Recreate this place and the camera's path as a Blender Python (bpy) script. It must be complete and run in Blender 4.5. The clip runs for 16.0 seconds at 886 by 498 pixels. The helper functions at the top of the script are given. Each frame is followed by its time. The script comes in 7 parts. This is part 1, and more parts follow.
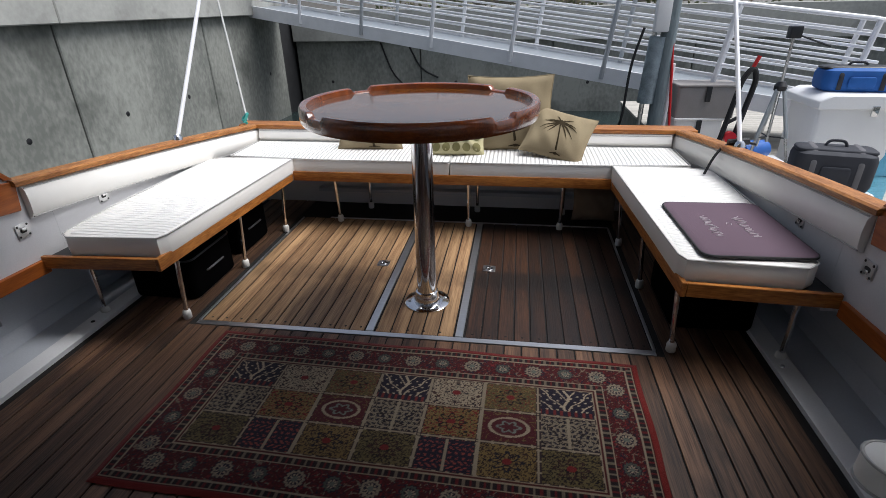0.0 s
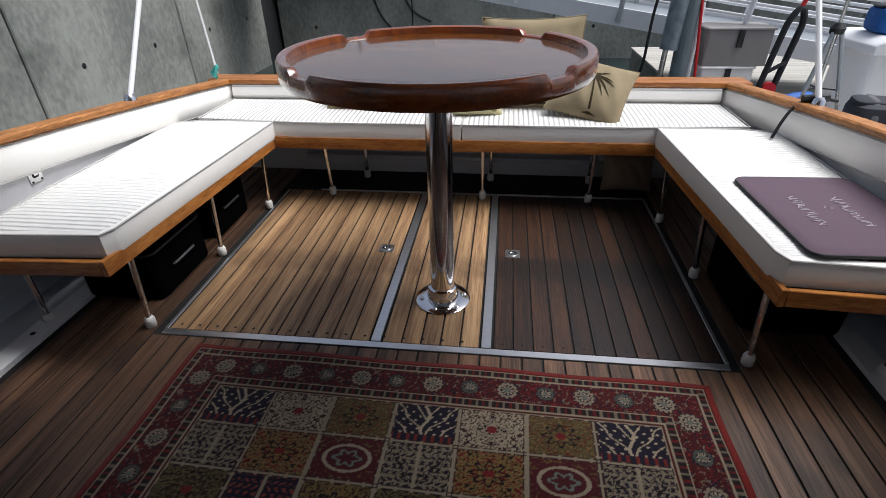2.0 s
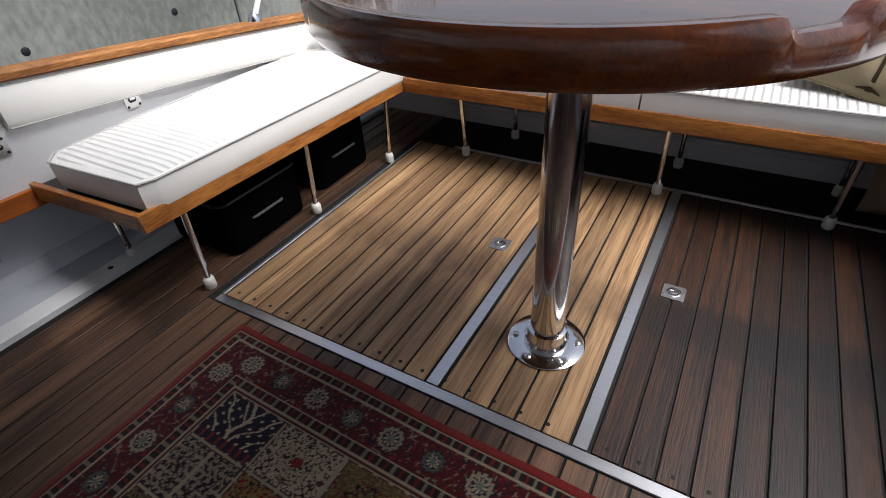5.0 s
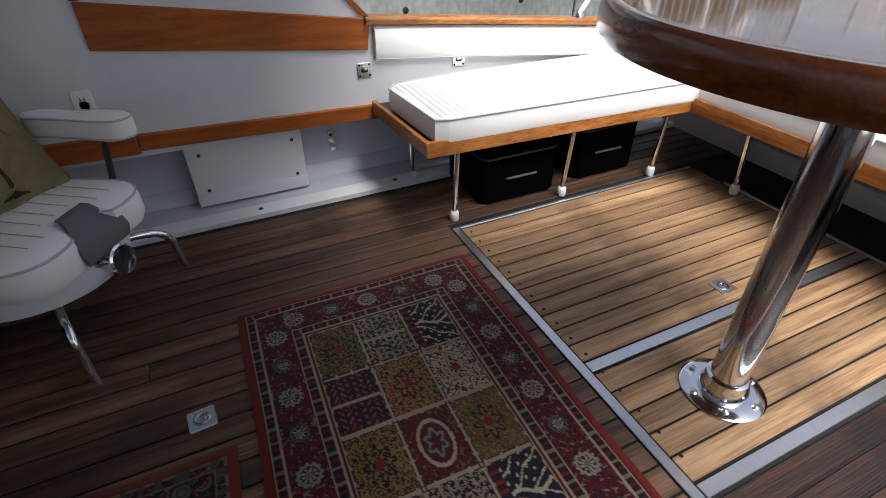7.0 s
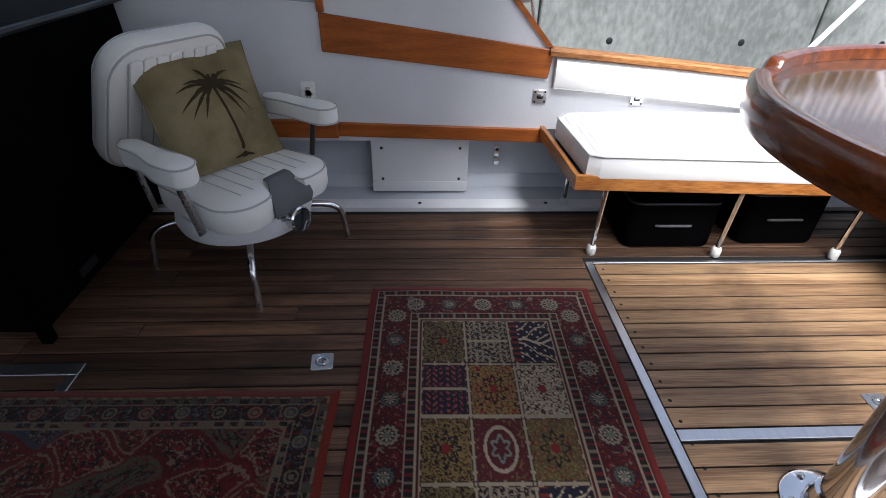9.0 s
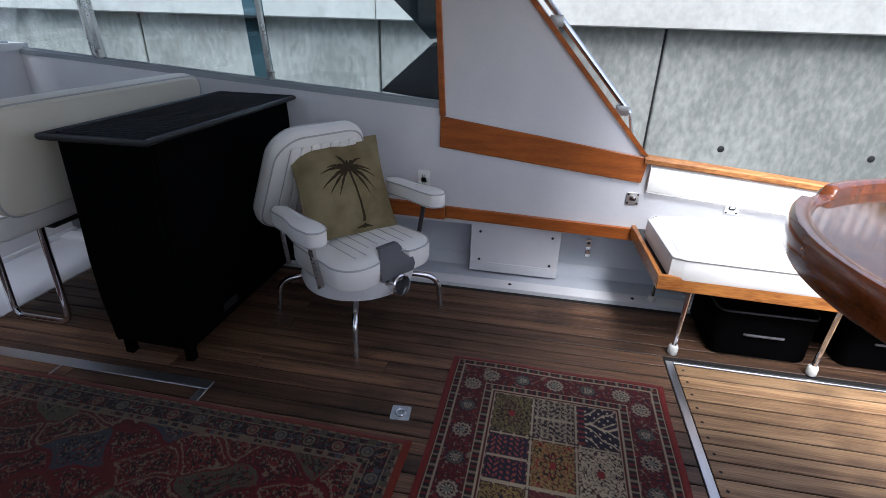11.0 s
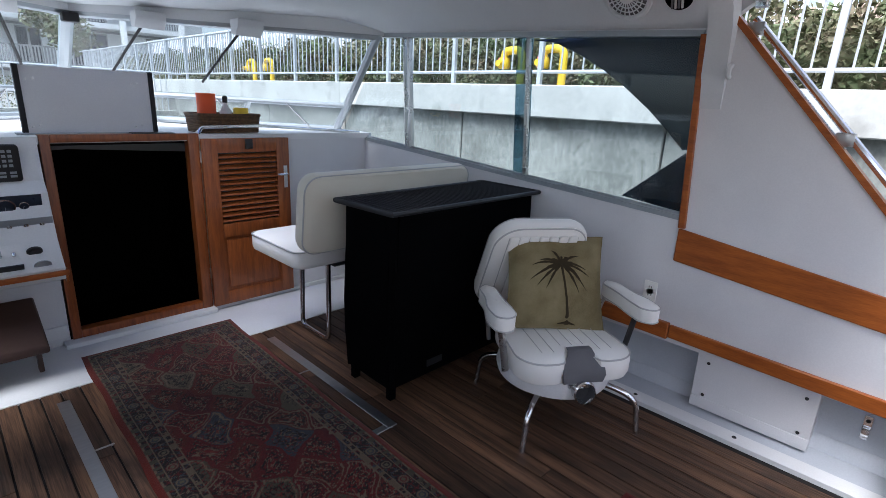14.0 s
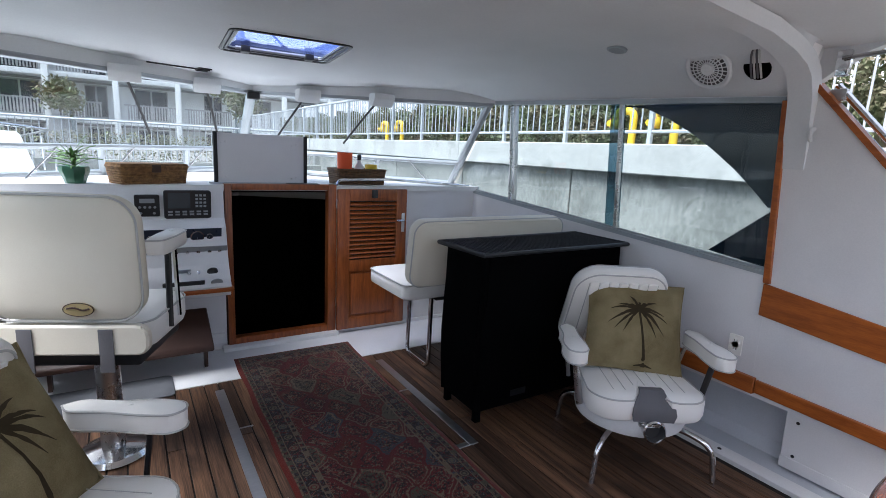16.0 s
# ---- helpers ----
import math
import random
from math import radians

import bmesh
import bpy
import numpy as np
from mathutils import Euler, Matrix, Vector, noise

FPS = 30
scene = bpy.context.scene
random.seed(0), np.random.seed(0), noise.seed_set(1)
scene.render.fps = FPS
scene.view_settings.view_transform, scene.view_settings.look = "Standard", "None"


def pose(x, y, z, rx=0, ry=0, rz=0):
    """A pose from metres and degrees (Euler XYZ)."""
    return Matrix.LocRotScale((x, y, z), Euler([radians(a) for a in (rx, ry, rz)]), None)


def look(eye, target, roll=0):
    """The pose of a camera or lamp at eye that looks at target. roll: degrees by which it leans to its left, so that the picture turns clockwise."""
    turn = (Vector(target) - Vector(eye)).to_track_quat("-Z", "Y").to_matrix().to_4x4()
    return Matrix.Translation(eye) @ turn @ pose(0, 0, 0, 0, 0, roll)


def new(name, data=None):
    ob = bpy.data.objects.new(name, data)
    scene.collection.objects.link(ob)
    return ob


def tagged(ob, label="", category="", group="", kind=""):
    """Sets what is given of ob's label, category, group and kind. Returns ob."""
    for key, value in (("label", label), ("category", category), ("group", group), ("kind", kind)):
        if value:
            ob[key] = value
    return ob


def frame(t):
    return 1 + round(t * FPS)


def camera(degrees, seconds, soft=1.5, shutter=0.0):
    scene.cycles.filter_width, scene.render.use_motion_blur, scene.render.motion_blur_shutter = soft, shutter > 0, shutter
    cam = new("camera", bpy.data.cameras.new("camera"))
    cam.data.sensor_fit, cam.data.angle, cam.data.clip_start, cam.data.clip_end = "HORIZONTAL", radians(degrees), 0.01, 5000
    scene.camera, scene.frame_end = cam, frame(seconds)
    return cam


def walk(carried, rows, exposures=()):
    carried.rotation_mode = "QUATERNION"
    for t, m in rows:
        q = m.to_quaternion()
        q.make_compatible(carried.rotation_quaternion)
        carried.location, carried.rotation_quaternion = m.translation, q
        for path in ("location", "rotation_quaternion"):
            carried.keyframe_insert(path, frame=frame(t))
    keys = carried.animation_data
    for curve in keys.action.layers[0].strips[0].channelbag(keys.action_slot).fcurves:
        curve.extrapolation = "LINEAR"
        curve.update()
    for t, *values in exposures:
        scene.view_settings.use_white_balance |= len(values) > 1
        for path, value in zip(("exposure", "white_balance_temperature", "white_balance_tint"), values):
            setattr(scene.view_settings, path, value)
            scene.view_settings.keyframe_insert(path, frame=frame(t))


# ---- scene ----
cam = camera(82.7, 16.0, soft=0.75)
PATH = [
    (0, (0.491, -2.147, 1.575), (0.226, -0.367, 0.703), -1.1),
    (0.5, (0.471, -2.039, 1.542), (0.204, -0.272, 0.643), -1.1),
    (1, (0.345, -1.845, 1.516), (0.092, -0.08, 0.61), -1.1),
    (1.5, (0.284, -1.734, 1.502), (0.056, 0.003, 0.536), -1.3),
    (2, (0.275, -1.613, 1.494), (0.059, 0.082, 0.455), -1.3),
    (2.5, (0.347, -1.454, 1.47), (0.113, 0.211, 0.386), -1.4),
    (3, (0.397, -1.353, 1.439), (0.13, 0.267, 0.296), -1.5),
    (3.2, (0.374, -1.298, 1.431), (0.11, 0.298, 0.256), -1.3),
    (5.3, (0.36, -0.803, 1.307), (-0.578, 0.488, 0.101), -3.6),
    (5.5, (0.341, -0.86, 1.3), (-0.65, 0.386, 0.089), -3.0),
    (6, (0.402, -0.924, 1.305), (-0.808, 0.103, 0.088), -1.6),
    (6.5, (0.531, -0.924, 1.34), (-0.845, -0.105, 0.142), -0.9),
    (7, (0.609, -0.927, 1.345), (-0.866, -0.238, 0.184), -0.3),
    (7.5, (0.639, -0.945, 1.37), (-0.904, -0.384, 0.227), -0.1),
    (8, (0.667, -0.937, 1.387), (-0.932, -0.534, 0.255), 0.5),
    (8.5, (0.709, -0.884, 1.401), (-0.932, -0.649, 0.283), 1.0),
    (9, (0.76, -0.824, 1.428), (-0.895, -0.737, 0.309), 1.4),
    (9.2, (0.781, -0.82, 1.415), (-0.885, -0.772, 0.309), 1.7),
    (11.3, (0.992, -0.728, 1.545), (-0.806, -1.107, 0.755), 1.5),
    (11.5, (0.976, -0.714, 1.547), (-0.831, -1.128, 0.795), 1.4),
    (12, (0.857, -0.665, 1.542), (-0.904, -1.311, 0.848), 2.1),
    (12.5, (0.836, -0.594, 1.566), (-0.764, -1.574, 0.875), 2.9),
    (13, (0.877, -0.592, 1.587), (-0.63, -1.722, 0.913), 3.1),
    (13.5, (0.889, -0.552, 1.589), (-0.59, -1.747, 0.969), 2.9),
    (14, (0.86, -0.395, 1.595), (-0.521, -1.727, 1.032), 2.8),
    (14.5, (0.867, -0.268, 1.6), (-0.375, -1.743, 1.067), 3.0),
    (15, (0.902, -0.222, 1.607), (-0.248, -1.786, 1.126), 3.2),
    (15.5, (0.956, -0.116, 1.616), (-0.145, -1.736, 1.212), 3.0),
    (16, (1.015, 0.0, 1.62), (-0.036, -1.658, 1.241), 2.9),
]
EXPOSURES = [(0.0, -0.3, 6200, 10), (3.0, -0.28, 6200, 10), (5.5, -0.02, 6300, 11), (9.0, 0.68, 5950, 11), (11.5, 0.9, 5850, 12), (13.0, 1.03, 5850, 12), (16.0, 1.18, 6000, 12)]
walk(cam, [(t, look(eye, target, roll)) for t, eye, target, roll in PATH], EXPOSURES)

# ---- world, sun, exposure ----
world = bpy.data.worlds.new("overcast_sky")
scene.world = world
world.use_nodes = True
wn, wl = world.node_tree.nodes, world.node_tree.links
wn.clear()
sky = wn.new("ShaderNodeTexSky")
sky.sky_type, sky.sun_disc = "NISHITA", False
sky.sun_elevation, sky.sun_rotation = radians(65), radians(82)
sky.air_density, sky.dust_density = 1.0, 4.0
veil = wn.new("ShaderNodeHueSaturation")
veil.inputs["Saturation"].default_value = 0.6
bg = wn.new("ShaderNodeBackground")
bg.inputs["Strength"].default_value = 0.15
wout = wn.new("ShaderNodeOutputWorld")
wl.new(sky.outputs[0], veil.inputs["Color"])
wl.new(veil.outputs[0], bg.inputs["Color"])
wl.new(bg.outputs[0], wout.inputs["Surface"])
sun_data = bpy.data.lights.new("sun", "SUN")
sun_data.energy, sun_data.angle, sun_data.color = 4.9, radians(40), (1.0, 0.985, 0.97)
sun = new("sun", sun_data)
sun.matrix_world = look((0, 0, 0), (-0.418, -0.059, -0.906))


# ---- materials ----
def srgb(r, g, b):
    return tuple((v / 255 / 12.92) if v / 255 < 0.04045 else ((v / 255 + 0.055) / 1.055) ** 2.4 for v in (r, g, b)) + (1.0,)


def surface(name, base, rough=0.5, metal=0.0, second=None, scale=6.0, amount=0.5, grain=90.0, bump=0.1, stretch=(1, 1, 1), vary=0.0, coat=0.0, spec=0.5, stains=None, fine_weight=0.5):
    """A surface with variation at two scales, fine relief, and a tint that varies from piece to piece."""
    m = bpy.data.materials.new(name)
    m.use_nodes = True
    n, l = m.node_tree.nodes, m.node_tree.links
    p = n["Principled BSDF"]
    tc = n.new("ShaderNodeTexCoord")
    info = n.new("ShaderNodeObjectInfo")
    shift = n.new("ShaderNodeVectorMath")
    shift.operation = "ADD"
    spread = n.new("ShaderNodeVectorMath")
    spread.operation = "SCALE"
    spread.inputs["Scale"].default_value = 37.0 if vary else 0.0
    l.new(info.outputs["Random"], spread.inputs[0])
    l.new(tc.outputs["Object"], shift.inputs[0])
    l.new(spread.outputs[0], shift.inputs[1])
    mp = n.new("ShaderNodeMapping")
    mp.inputs["Scale"].default_value = stretch
    l.new(shift.outputs[0], mp.inputs["Vector"])
    big = n.new("ShaderNodeTexNoise")
    big.inputs["Scale"].default_value, big.inputs["Detail"].default_value = scale, 6.0
    fine = n.new("ShaderNodeTexNoise")
    fine.inputs["Scale"].default_value, fine.inputs["Detail"].default_value = grain, 4.0
    for t in (big, fine):
        l.new(mp.outputs[0], t.inputs["Vector"])
    both = n.new("ShaderNodeMath")
    both.operation = "MULTIPLY_ADD"
    both.inputs[1].default_value, both.inputs[2].default_value = fine_weight, -0.5 * fine_weight
    l.new(fine.outputs["Fac"], both.inputs[0])
    add = n.new("ShaderNodeMath")
    add.operation, add.use_clamp = "ADD", True
    l.new(big.outputs["Fac"], add.inputs[0])
    l.new(both.outputs[0], add.inputs[1])
    ramp = n.new("ShaderNodeMapRange")
    ramp.inputs["From Min"].default_value, ramp.inputs["From Max"].default_value = 0.3, 0.7
    ramp.inputs["To Max"].default_value = amount
    l.new(add.outputs[0], ramp.inputs["Value"])
    mix = n.new("ShaderNodeMix")
    mix.data_type = "RGBA"
    mix.inputs["A"].default_value = base
    mix.inputs["B"].default_value = second or tuple(v * 0.8 for v in base[:3]) + (1.0,)
    l.new(ramp.outputs[0], mix.inputs["Factor"])
    colour = mix.outputs["Result"]
    if stains:
        st = n.new("ShaderNodeTexNoise")
        st.inputs["Scale"].default_value, st.inputs["Detail"].default_value = stains[1], 8.0
        l.new(tc.outputs["Object"], st.inputs["Vector"])
        sr = n.new("ShaderNodeMapRange")
        sr.inputs["From Min"].default_value, sr.inputs["From Max"].default_value = stains[2], stains[2] + 0.12
        sr.inputs["To Max"].default_value = stains[3]
        l.new(st.outputs["Fac"], sr.inputs["Value"])
        sm = n.new("ShaderNodeMix")
        sm.data_type = "RGBA"
        l.new(sr.outputs[0], sm.inputs["Factor"])
        l.new(colour, sm.inputs["A"])
        sm.inputs["B"].default_value = stains[0]
        colour = sm.outputs["Result"]
    if vary:
        hs = n.new("ShaderNodeHueSaturation")
        vr = n.new("ShaderNodeMapRange")
        vr.inputs["To Min"].default_value, vr.inputs["To Max"].default_value = 1 - vary, 1 + vary
        l.new(info.outputs["Random"], vr.inputs["Value"])
        l.new(vr.outputs[0], hs.inputs["Value"])
        l.new(colour, hs.inputs["Color"])
        colour = hs.outputs["Color"]
    l.new(colour, p.inputs["Base Color"])
    rr = n.new("ShaderNodeMapRange")
    rr.inputs["To Min"].default_value, rr.inputs["To Max"].default_value = max(0.02, rough - 0.08), min(1.0, rough + 0.08)
    l.new(add.outputs[0], rr.inputs["Value"])
    l.new(rr.outputs[0], p.inputs["Roughness"])
    p.inputs["Metallic"].default_value = metal
    p.inputs["Coat Weight"].default_value = coat
    p.inputs["Coat Roughness"].default_value = 0.12
    p.inputs["Specular IOR Level"].default_value = spec
    if bump:
        bp = n.new("ShaderNodeBump")
        bp.inputs["Strength"].default_value, bp.inputs["Distance"].default_value = bump, 0.004
        l.new(fine.outputs["Fac"], bp.inputs["Height"])
        l.new(bp.outputs[0], p.inputs["Normal"])
    return m


def ribbed(name, base, direction, spacing, rough=0.42, depth=0.011):
    """Vinyl sewn in narrow channels: rows of soft relief along one direction."""
    m = surface(name, base, rough, second=tuple(v * 0.9 for v in base[:3]) + (1.0,), scale=5, grain=220, bump=0.0)
    n, l = m.node_tree.nodes, m.node_tree.links
    tc = n.new("ShaderNodeTexCoord")
    wave = n.new("ShaderNodeTexWave")
    wave.wave_type, wave.bands_direction, wave.wave_profile = "BANDS", direction, "SIN"
    wave.inputs["Scale"].default_value = 0.314 / spacing
    wave.inputs["Distortion"].default_value = 0.15
    l.new(tc.outputs["Object"], wave.inputs["Vector"])
    bp = n.new("ShaderNodeBump")
    bp.inputs["Strength"].default_value, bp.inputs["Distance"].default_value = 0.8, depth
    l.new(wave.outputs["Fac"], bp.inputs["Height"])
    l.new(bp.outputs[0], n["Principled BSDF"].inputs["Normal"])
    return m


def clear_glass(name, tint, rough=0.0):
    m = bpy.data.materials.new(name)
    m.use_nodes = True
    n, l = m.node_tree.nodes, m.node_tree.links
    n.remove(n["Principled BSDF"])
    tr, gl, mx, fr = (n.new(k) for k in ("ShaderNodeBsdfTransparent", "ShaderNodeBsdfGlossy", "ShaderNodeMixShader", "ShaderNodeLayerWeight"))
    tr.inputs["Color"].default_value = tint
    gl.inputs["Roughness"].default_value = 0.02
    fr.inputs["Blend"].default_value = 0.5
    pw, am = n.new("ShaderNodeMath"), n.new("ShaderNodeMath")
    pw.operation, pw.inputs[1].default_value = "POWER", 5.0
    am.operation, am.inputs[1].default_value, am.inputs[2].default_value = "MULTIPLY_ADD", 0.6, 0.035
    l.new(fr.outputs["Facing"], pw.inputs[0])
    l.new(pw.outputs[0], am.inputs[0])
    l.new(am.outputs[0], mx.inputs[0])
    l.new(tr.outputs[0], mx.inputs[1])
    l.new(gl.outputs[0], mx.inputs[2])
    l.new(mx.outputs[0], n["Material Output"].inputs["Surface"])
    return m


def woven(name, attribute, rough=0.95):
    """Carpet pile: dyed pattern from the mesh's own colour, with fibre noise and relief."""
    m = bpy.data.materials.new(name)
    m.use_nodes = True
    n, l = m.node_tree.nodes, m.node_tree.links
    p = n["Principled BSDF"]
    at = n.new("ShaderNodeVertexColor")
    at.layer_name = attribute
    tc = n.new("ShaderNodeTexCoord")
    fib = n.new("ShaderNodeTexNoise")
    fib.inputs["Scale"].default_value, fib.inputs["Detail"].default_value = 260.0, 4.0
    l.new(tc.outputs["Object"], fib.inputs["Vector"])
    mr = n.new("ShaderNodeMapRange")
    mr.inputs["To Min"].default_value, mr.inputs["To Max"].default_value = 0.55, 1.45
    l.new(fib.outputs["Fac"], mr.inputs["Value"])
    hs = n.new("ShaderNodeHueSaturation")
    l.new(mr.outputs[0], hs.inputs["Value"])
    l.new(at.outputs["Color"], hs.inputs["Color"])
    l.new(hs.outputs[0], p.inputs["Base Color"])
    p.inputs["Roughness"].default_value = rough
    p.inputs["Specular IOR Level"].default_value = 0.15
    p.inputs["Sheen Weight"].default_value = 0.15
    bp = n.new("ShaderNodeBump")
    bp.inputs["Strength"].default_value, bp.inputs["Distance"].default_value = 0.5, 0.004
    l.new(fib.outputs["Fac"], bp.inputs["Height"])
    l.new(bp.outputs[0], p.inputs["Normal"])
    return m


TEAK = surface("weathered_teak", srgb(112, 82, 60), 0.5, second=srgb(54, 36, 25), scale=3.0, amount=1.0, grain=26, bump=0.4, stretch=(9, 0.28, 9), vary=0.4, stains=(srgb(30, 19, 13), 2.2, 0.56, 0.7), fine_weight=0.8)
# paler teak for the starboard and centre hatch boards
TEAK_PALE = surface("pale_teak", srgb(172, 138, 100), 0.5, second=srgb(110, 80, 54), scale=3.0, amount=1.0, grain=26, bump=0.4, stretch=(9, 0.28, 9), vary=0.28, stains=(srgb(74, 52, 35), 2.4, 0.56, 0.6), fine_weight=0.8)
# darker, redder teak for the port hatch boards
TEAK_RED = surface("dark_red_teak", srgb(62, 38, 23), 0.42, second=srgb(25, 14, 8), scale=3.0, amount=1.0, grain=26, bump=0.35, stretch=(9, 0.28, 9), vary=0.55, stains=(srgb(14, 8, 5), 2.4, 0.5, 0.8), fine_weight=0.9)
VARNISH = surface("varnished_teak_trim", srgb(172, 94, 36), 0.4, second=srgb(128, 64, 22), scale=5, amount=0.85, grain=30, bump=0.12, stretch=(6, 0.8, 6), coat=0.12, spec=0.35)
VARNISH_X = surface("varnished_teak_trim_across", srgb(172, 94, 36), 0.4, second=srgb(128, 64, 22), scale=5, amount=0.85, grain=30, bump=0.12, stretch=(0.8, 6, 6), coat=0.12, spec=0.35)
CAP_TEAK = surface("worn_oiled_teak", srgb(182, 124, 68), 0.45, second=srgb(120, 72, 34), scale=5, amount=0.95, grain=26, bump=0.2, stretch=(6, 0.8, 6), spec=0.35, fine_weight=0.9)
HONEY = surface("honey_varnished_teak", srgb(186, 122, 60), 0.36, second=srgb(132, 76, 32), scale=5, amount=0.95, grain=26, bump=0.14, stretch=(6, 0.8, 6), coat=0.15, spec=0.4, fine_weight=0.9)
HONEY_X = surface("honey_varnished_teak_across", srgb(186, 122, 60), 0.36, second=srgb(132, 76, 32), scale=5, amount=0.95, grain=26, bump=0.14, stretch=(0.8, 6, 6), coat=0.15, spec=0.4, fine_weight=0.9)
MAHOGANY = surface("varnished_mahogany", srgb(140, 70, 24), 0.22, second=srgb(84, 38, 13), scale=5, amount=0.9, grain=40, bump=0.05, stretch=(1, 8, 4), coat=0.9)
MAHOGANY_TOP = surface("polished_table_top", srgb(108, 66, 30), 0.1, second=srgb(58, 32, 14), scale=4, amount=0.95, grain=40, bump=0.012, stretch=(0.8, 10, 4), coat=0.55, spec=0.45)
MAHOGANY_TOP.node_tree.nodes["Principled BSDF"].inputs["Coat Roughness"].default_value = 0.06
DOOR_WOOD = surface("stained_teak_door", srgb(150, 82, 36), 0.36, second=srgb(104, 50, 20), scale=5, amount=0.85, grain=26, bump=0.1, stretch=(8, 8, 0.8), coat=0.2)
GELCOAT = surface("white_gelcoat", srgb(226, 226, 226), 0.38, second=srgb(208, 208, 208), scale=2.2, amount=0.6, grain=120, bump=0.02, spec=0.4)
PAINT = surface("painted_white_panel", srgb(222, 221, 222), 0.5, second=srgb(204, 203, 205), scale=2.5, amount=0.6, grain=160, bump=0.05, spec=0.3)
LINER = surface("pale_headliner", srgb(214, 216, 218), 0.6, second=srgb(200, 202, 204), scale=1.8, amount=0.6, grain=90, bump=0.04, spec=0.25)
LOCKER_GREY = surface("grey_white_hull_liner", srgb(196, 200, 206), 0.45, second=srgb(174, 178, 184), scale=3, amount=0.6, grain=120, bump=0.03)
# dark grey that puts shade into gaps, joints and recesses
DARK_VOID = surface("dark_gap_fill", srgb(40, 40, 42), 0.7, second=srgb(26, 26, 28), scale=4, bump=0.05)
CAULK = surface("black_deck_caulk", srgb(9, 7, 6), 0.7, bump=0.1)
VINYL = surface("white_marine_vinyl", srgb(240, 238, 233), 0.4, second=srgb(230, 226, 219), scale=3, amount=0.6, grain=260, bump=0.1)
VINYL_CREAM = surface("ivory_marine_vinyl", srgb(226, 220, 204), 0.4, second=srgb(210, 202, 184), scale=3, amount=0.6, grain=260, bump=0.1)
VINYL_RIB_Y = ribbed("white_ribbed_vinyl_along", srgb(238, 236, 232), "Y", 0.03, depth=0.012)
VINYL_RIB_X = ribbed("white_ribbed_vinyl_across", srgb(238, 236, 232), "X", 0.03, depth=0.012)
VINYL_CHANNEL = ribbed("white_channelled_vinyl", srgb(240, 238, 233), "X", 0.05, depth=0.02)
PIPING = surface("grey_piping", srgb(186, 185, 182), 0.5, bump=0.02)
CHROME = surface("polished_stainless", (0.72, 0.72, 0.73, 1), 0.12, 1.0, scale=8, amount=0.3, bump=0.01)
DARK_CHROME = surface("dull_stainless_tube", (0.5, 0.5, 0.5, 1), 0.28, 1.0, scale=8, amount=0.4, bump=0.02)
ALLOY = surface("brushed_aluminium", (0.66, 0.66, 0.67, 1), 0.36, 1.0, scale=9, amount=0.5, grain=60, bump=0.06, stretch=(1, 6, 1))
ALLOY_GREY = surface("anodised_frame", srgb(168, 174, 178), 0.4, 0.6, scale=7, amount=0.4, bump=0.03)
RUBBER_WHITE = surface("white_rubber", srgb(214, 212, 206), 0.6, bump=0.05)
RUBBER = surface("black_rubber", srgb(24, 24, 26), 0.6, bump=0.08)
BLACK_CLOTH = surface("black_cloth", srgb(7, 7, 8), 0.95, second=srgb(3, 3, 4), scale=8, grain=300, bump=0.2, spec=0.03)
BLACK_MESH = surface("black_woven_tray", srgb(16, 17, 20), 0.5, second=srgb(6, 6, 8), scale=60, amount=0.9, grain=240, bump=0.4)
BLACK_PLASTIC = surface("black_plastic", srgb(26, 27, 30), 0.4, bump=0.05)
SCREEN = surface("grey_screen", srgb(70, 78, 84), 0.15, bump=0.0)
DIAL = surface("dial_face", srgb(36, 44, 58), 0.3, bump=0.02)
KEY_GREY = surface("grey_keys", srgb(150, 154, 158), 0.5, bump=0.02)
SHADOW_GLASS = surface("smoked_panel", srgb(40, 52, 62), 0.16, second=srgb(30, 40, 50), scale=0.8, amount=0.5, grain=3, bump=0.0)
GLASS = clear_glass("window_glass", (0.86, 0.91, 0.93, 1))
GLASS_EDGE = clear_glass("overlapped_glass", (0.30, 0.42, 0.48, 1))
GLASS_SKY = clear_glass("skylight_glass", (0.5, 0.6, 0.95, 1))
STEEL_PLATE = surface("stainless_plate", (0.7, 0.7, 0.7, 1), 0.3, 1.0, scale=20, bump=0.05)
SAGE = surface("sage_green_canvas", srgb(140, 128, 96), 0.9, second=srgb(106, 94, 66), scale=7, amount=0.95, grain=260, bump=0.25, spec=0.15)
TAN_CLOTH = surface("tan_canvas", srgb(156, 142, 114), 0.9, second=srgb(128, 114, 90), scale=4, amount=0.8, grain=260, bump=0.25, spec=0.15)
PRINT = surface("dark_olive_print", srgb(62, 53, 38), 0.9, second=srgb(44, 38, 27), scale=20, grain=200, bump=0.1, spec=0.1)
RING_PRINT = surface("olive_ring_print", srgb(128, 122, 84), 0.9, bump=0.1, spec=0.1)
MAUVE = surface("mauve_towelling_mat", srgb(98, 82, 92), 0.95, second=srgb(96, 82, 92), scale=10, amount=0.7, grain=320, bump=0.4, spec=0.1)
BROWN_VINYL = surface("dark_brown_step", srgb(66, 44, 34), 0.5, second=srgb(48, 32, 26), scale=5, bump=0.1)
WICKER = surface("brown_wicker", srgb(150, 112, 66), 0.7, second=srgb(92, 62, 34), scale=40, amount=0.9, grain=120, bump=0.5)
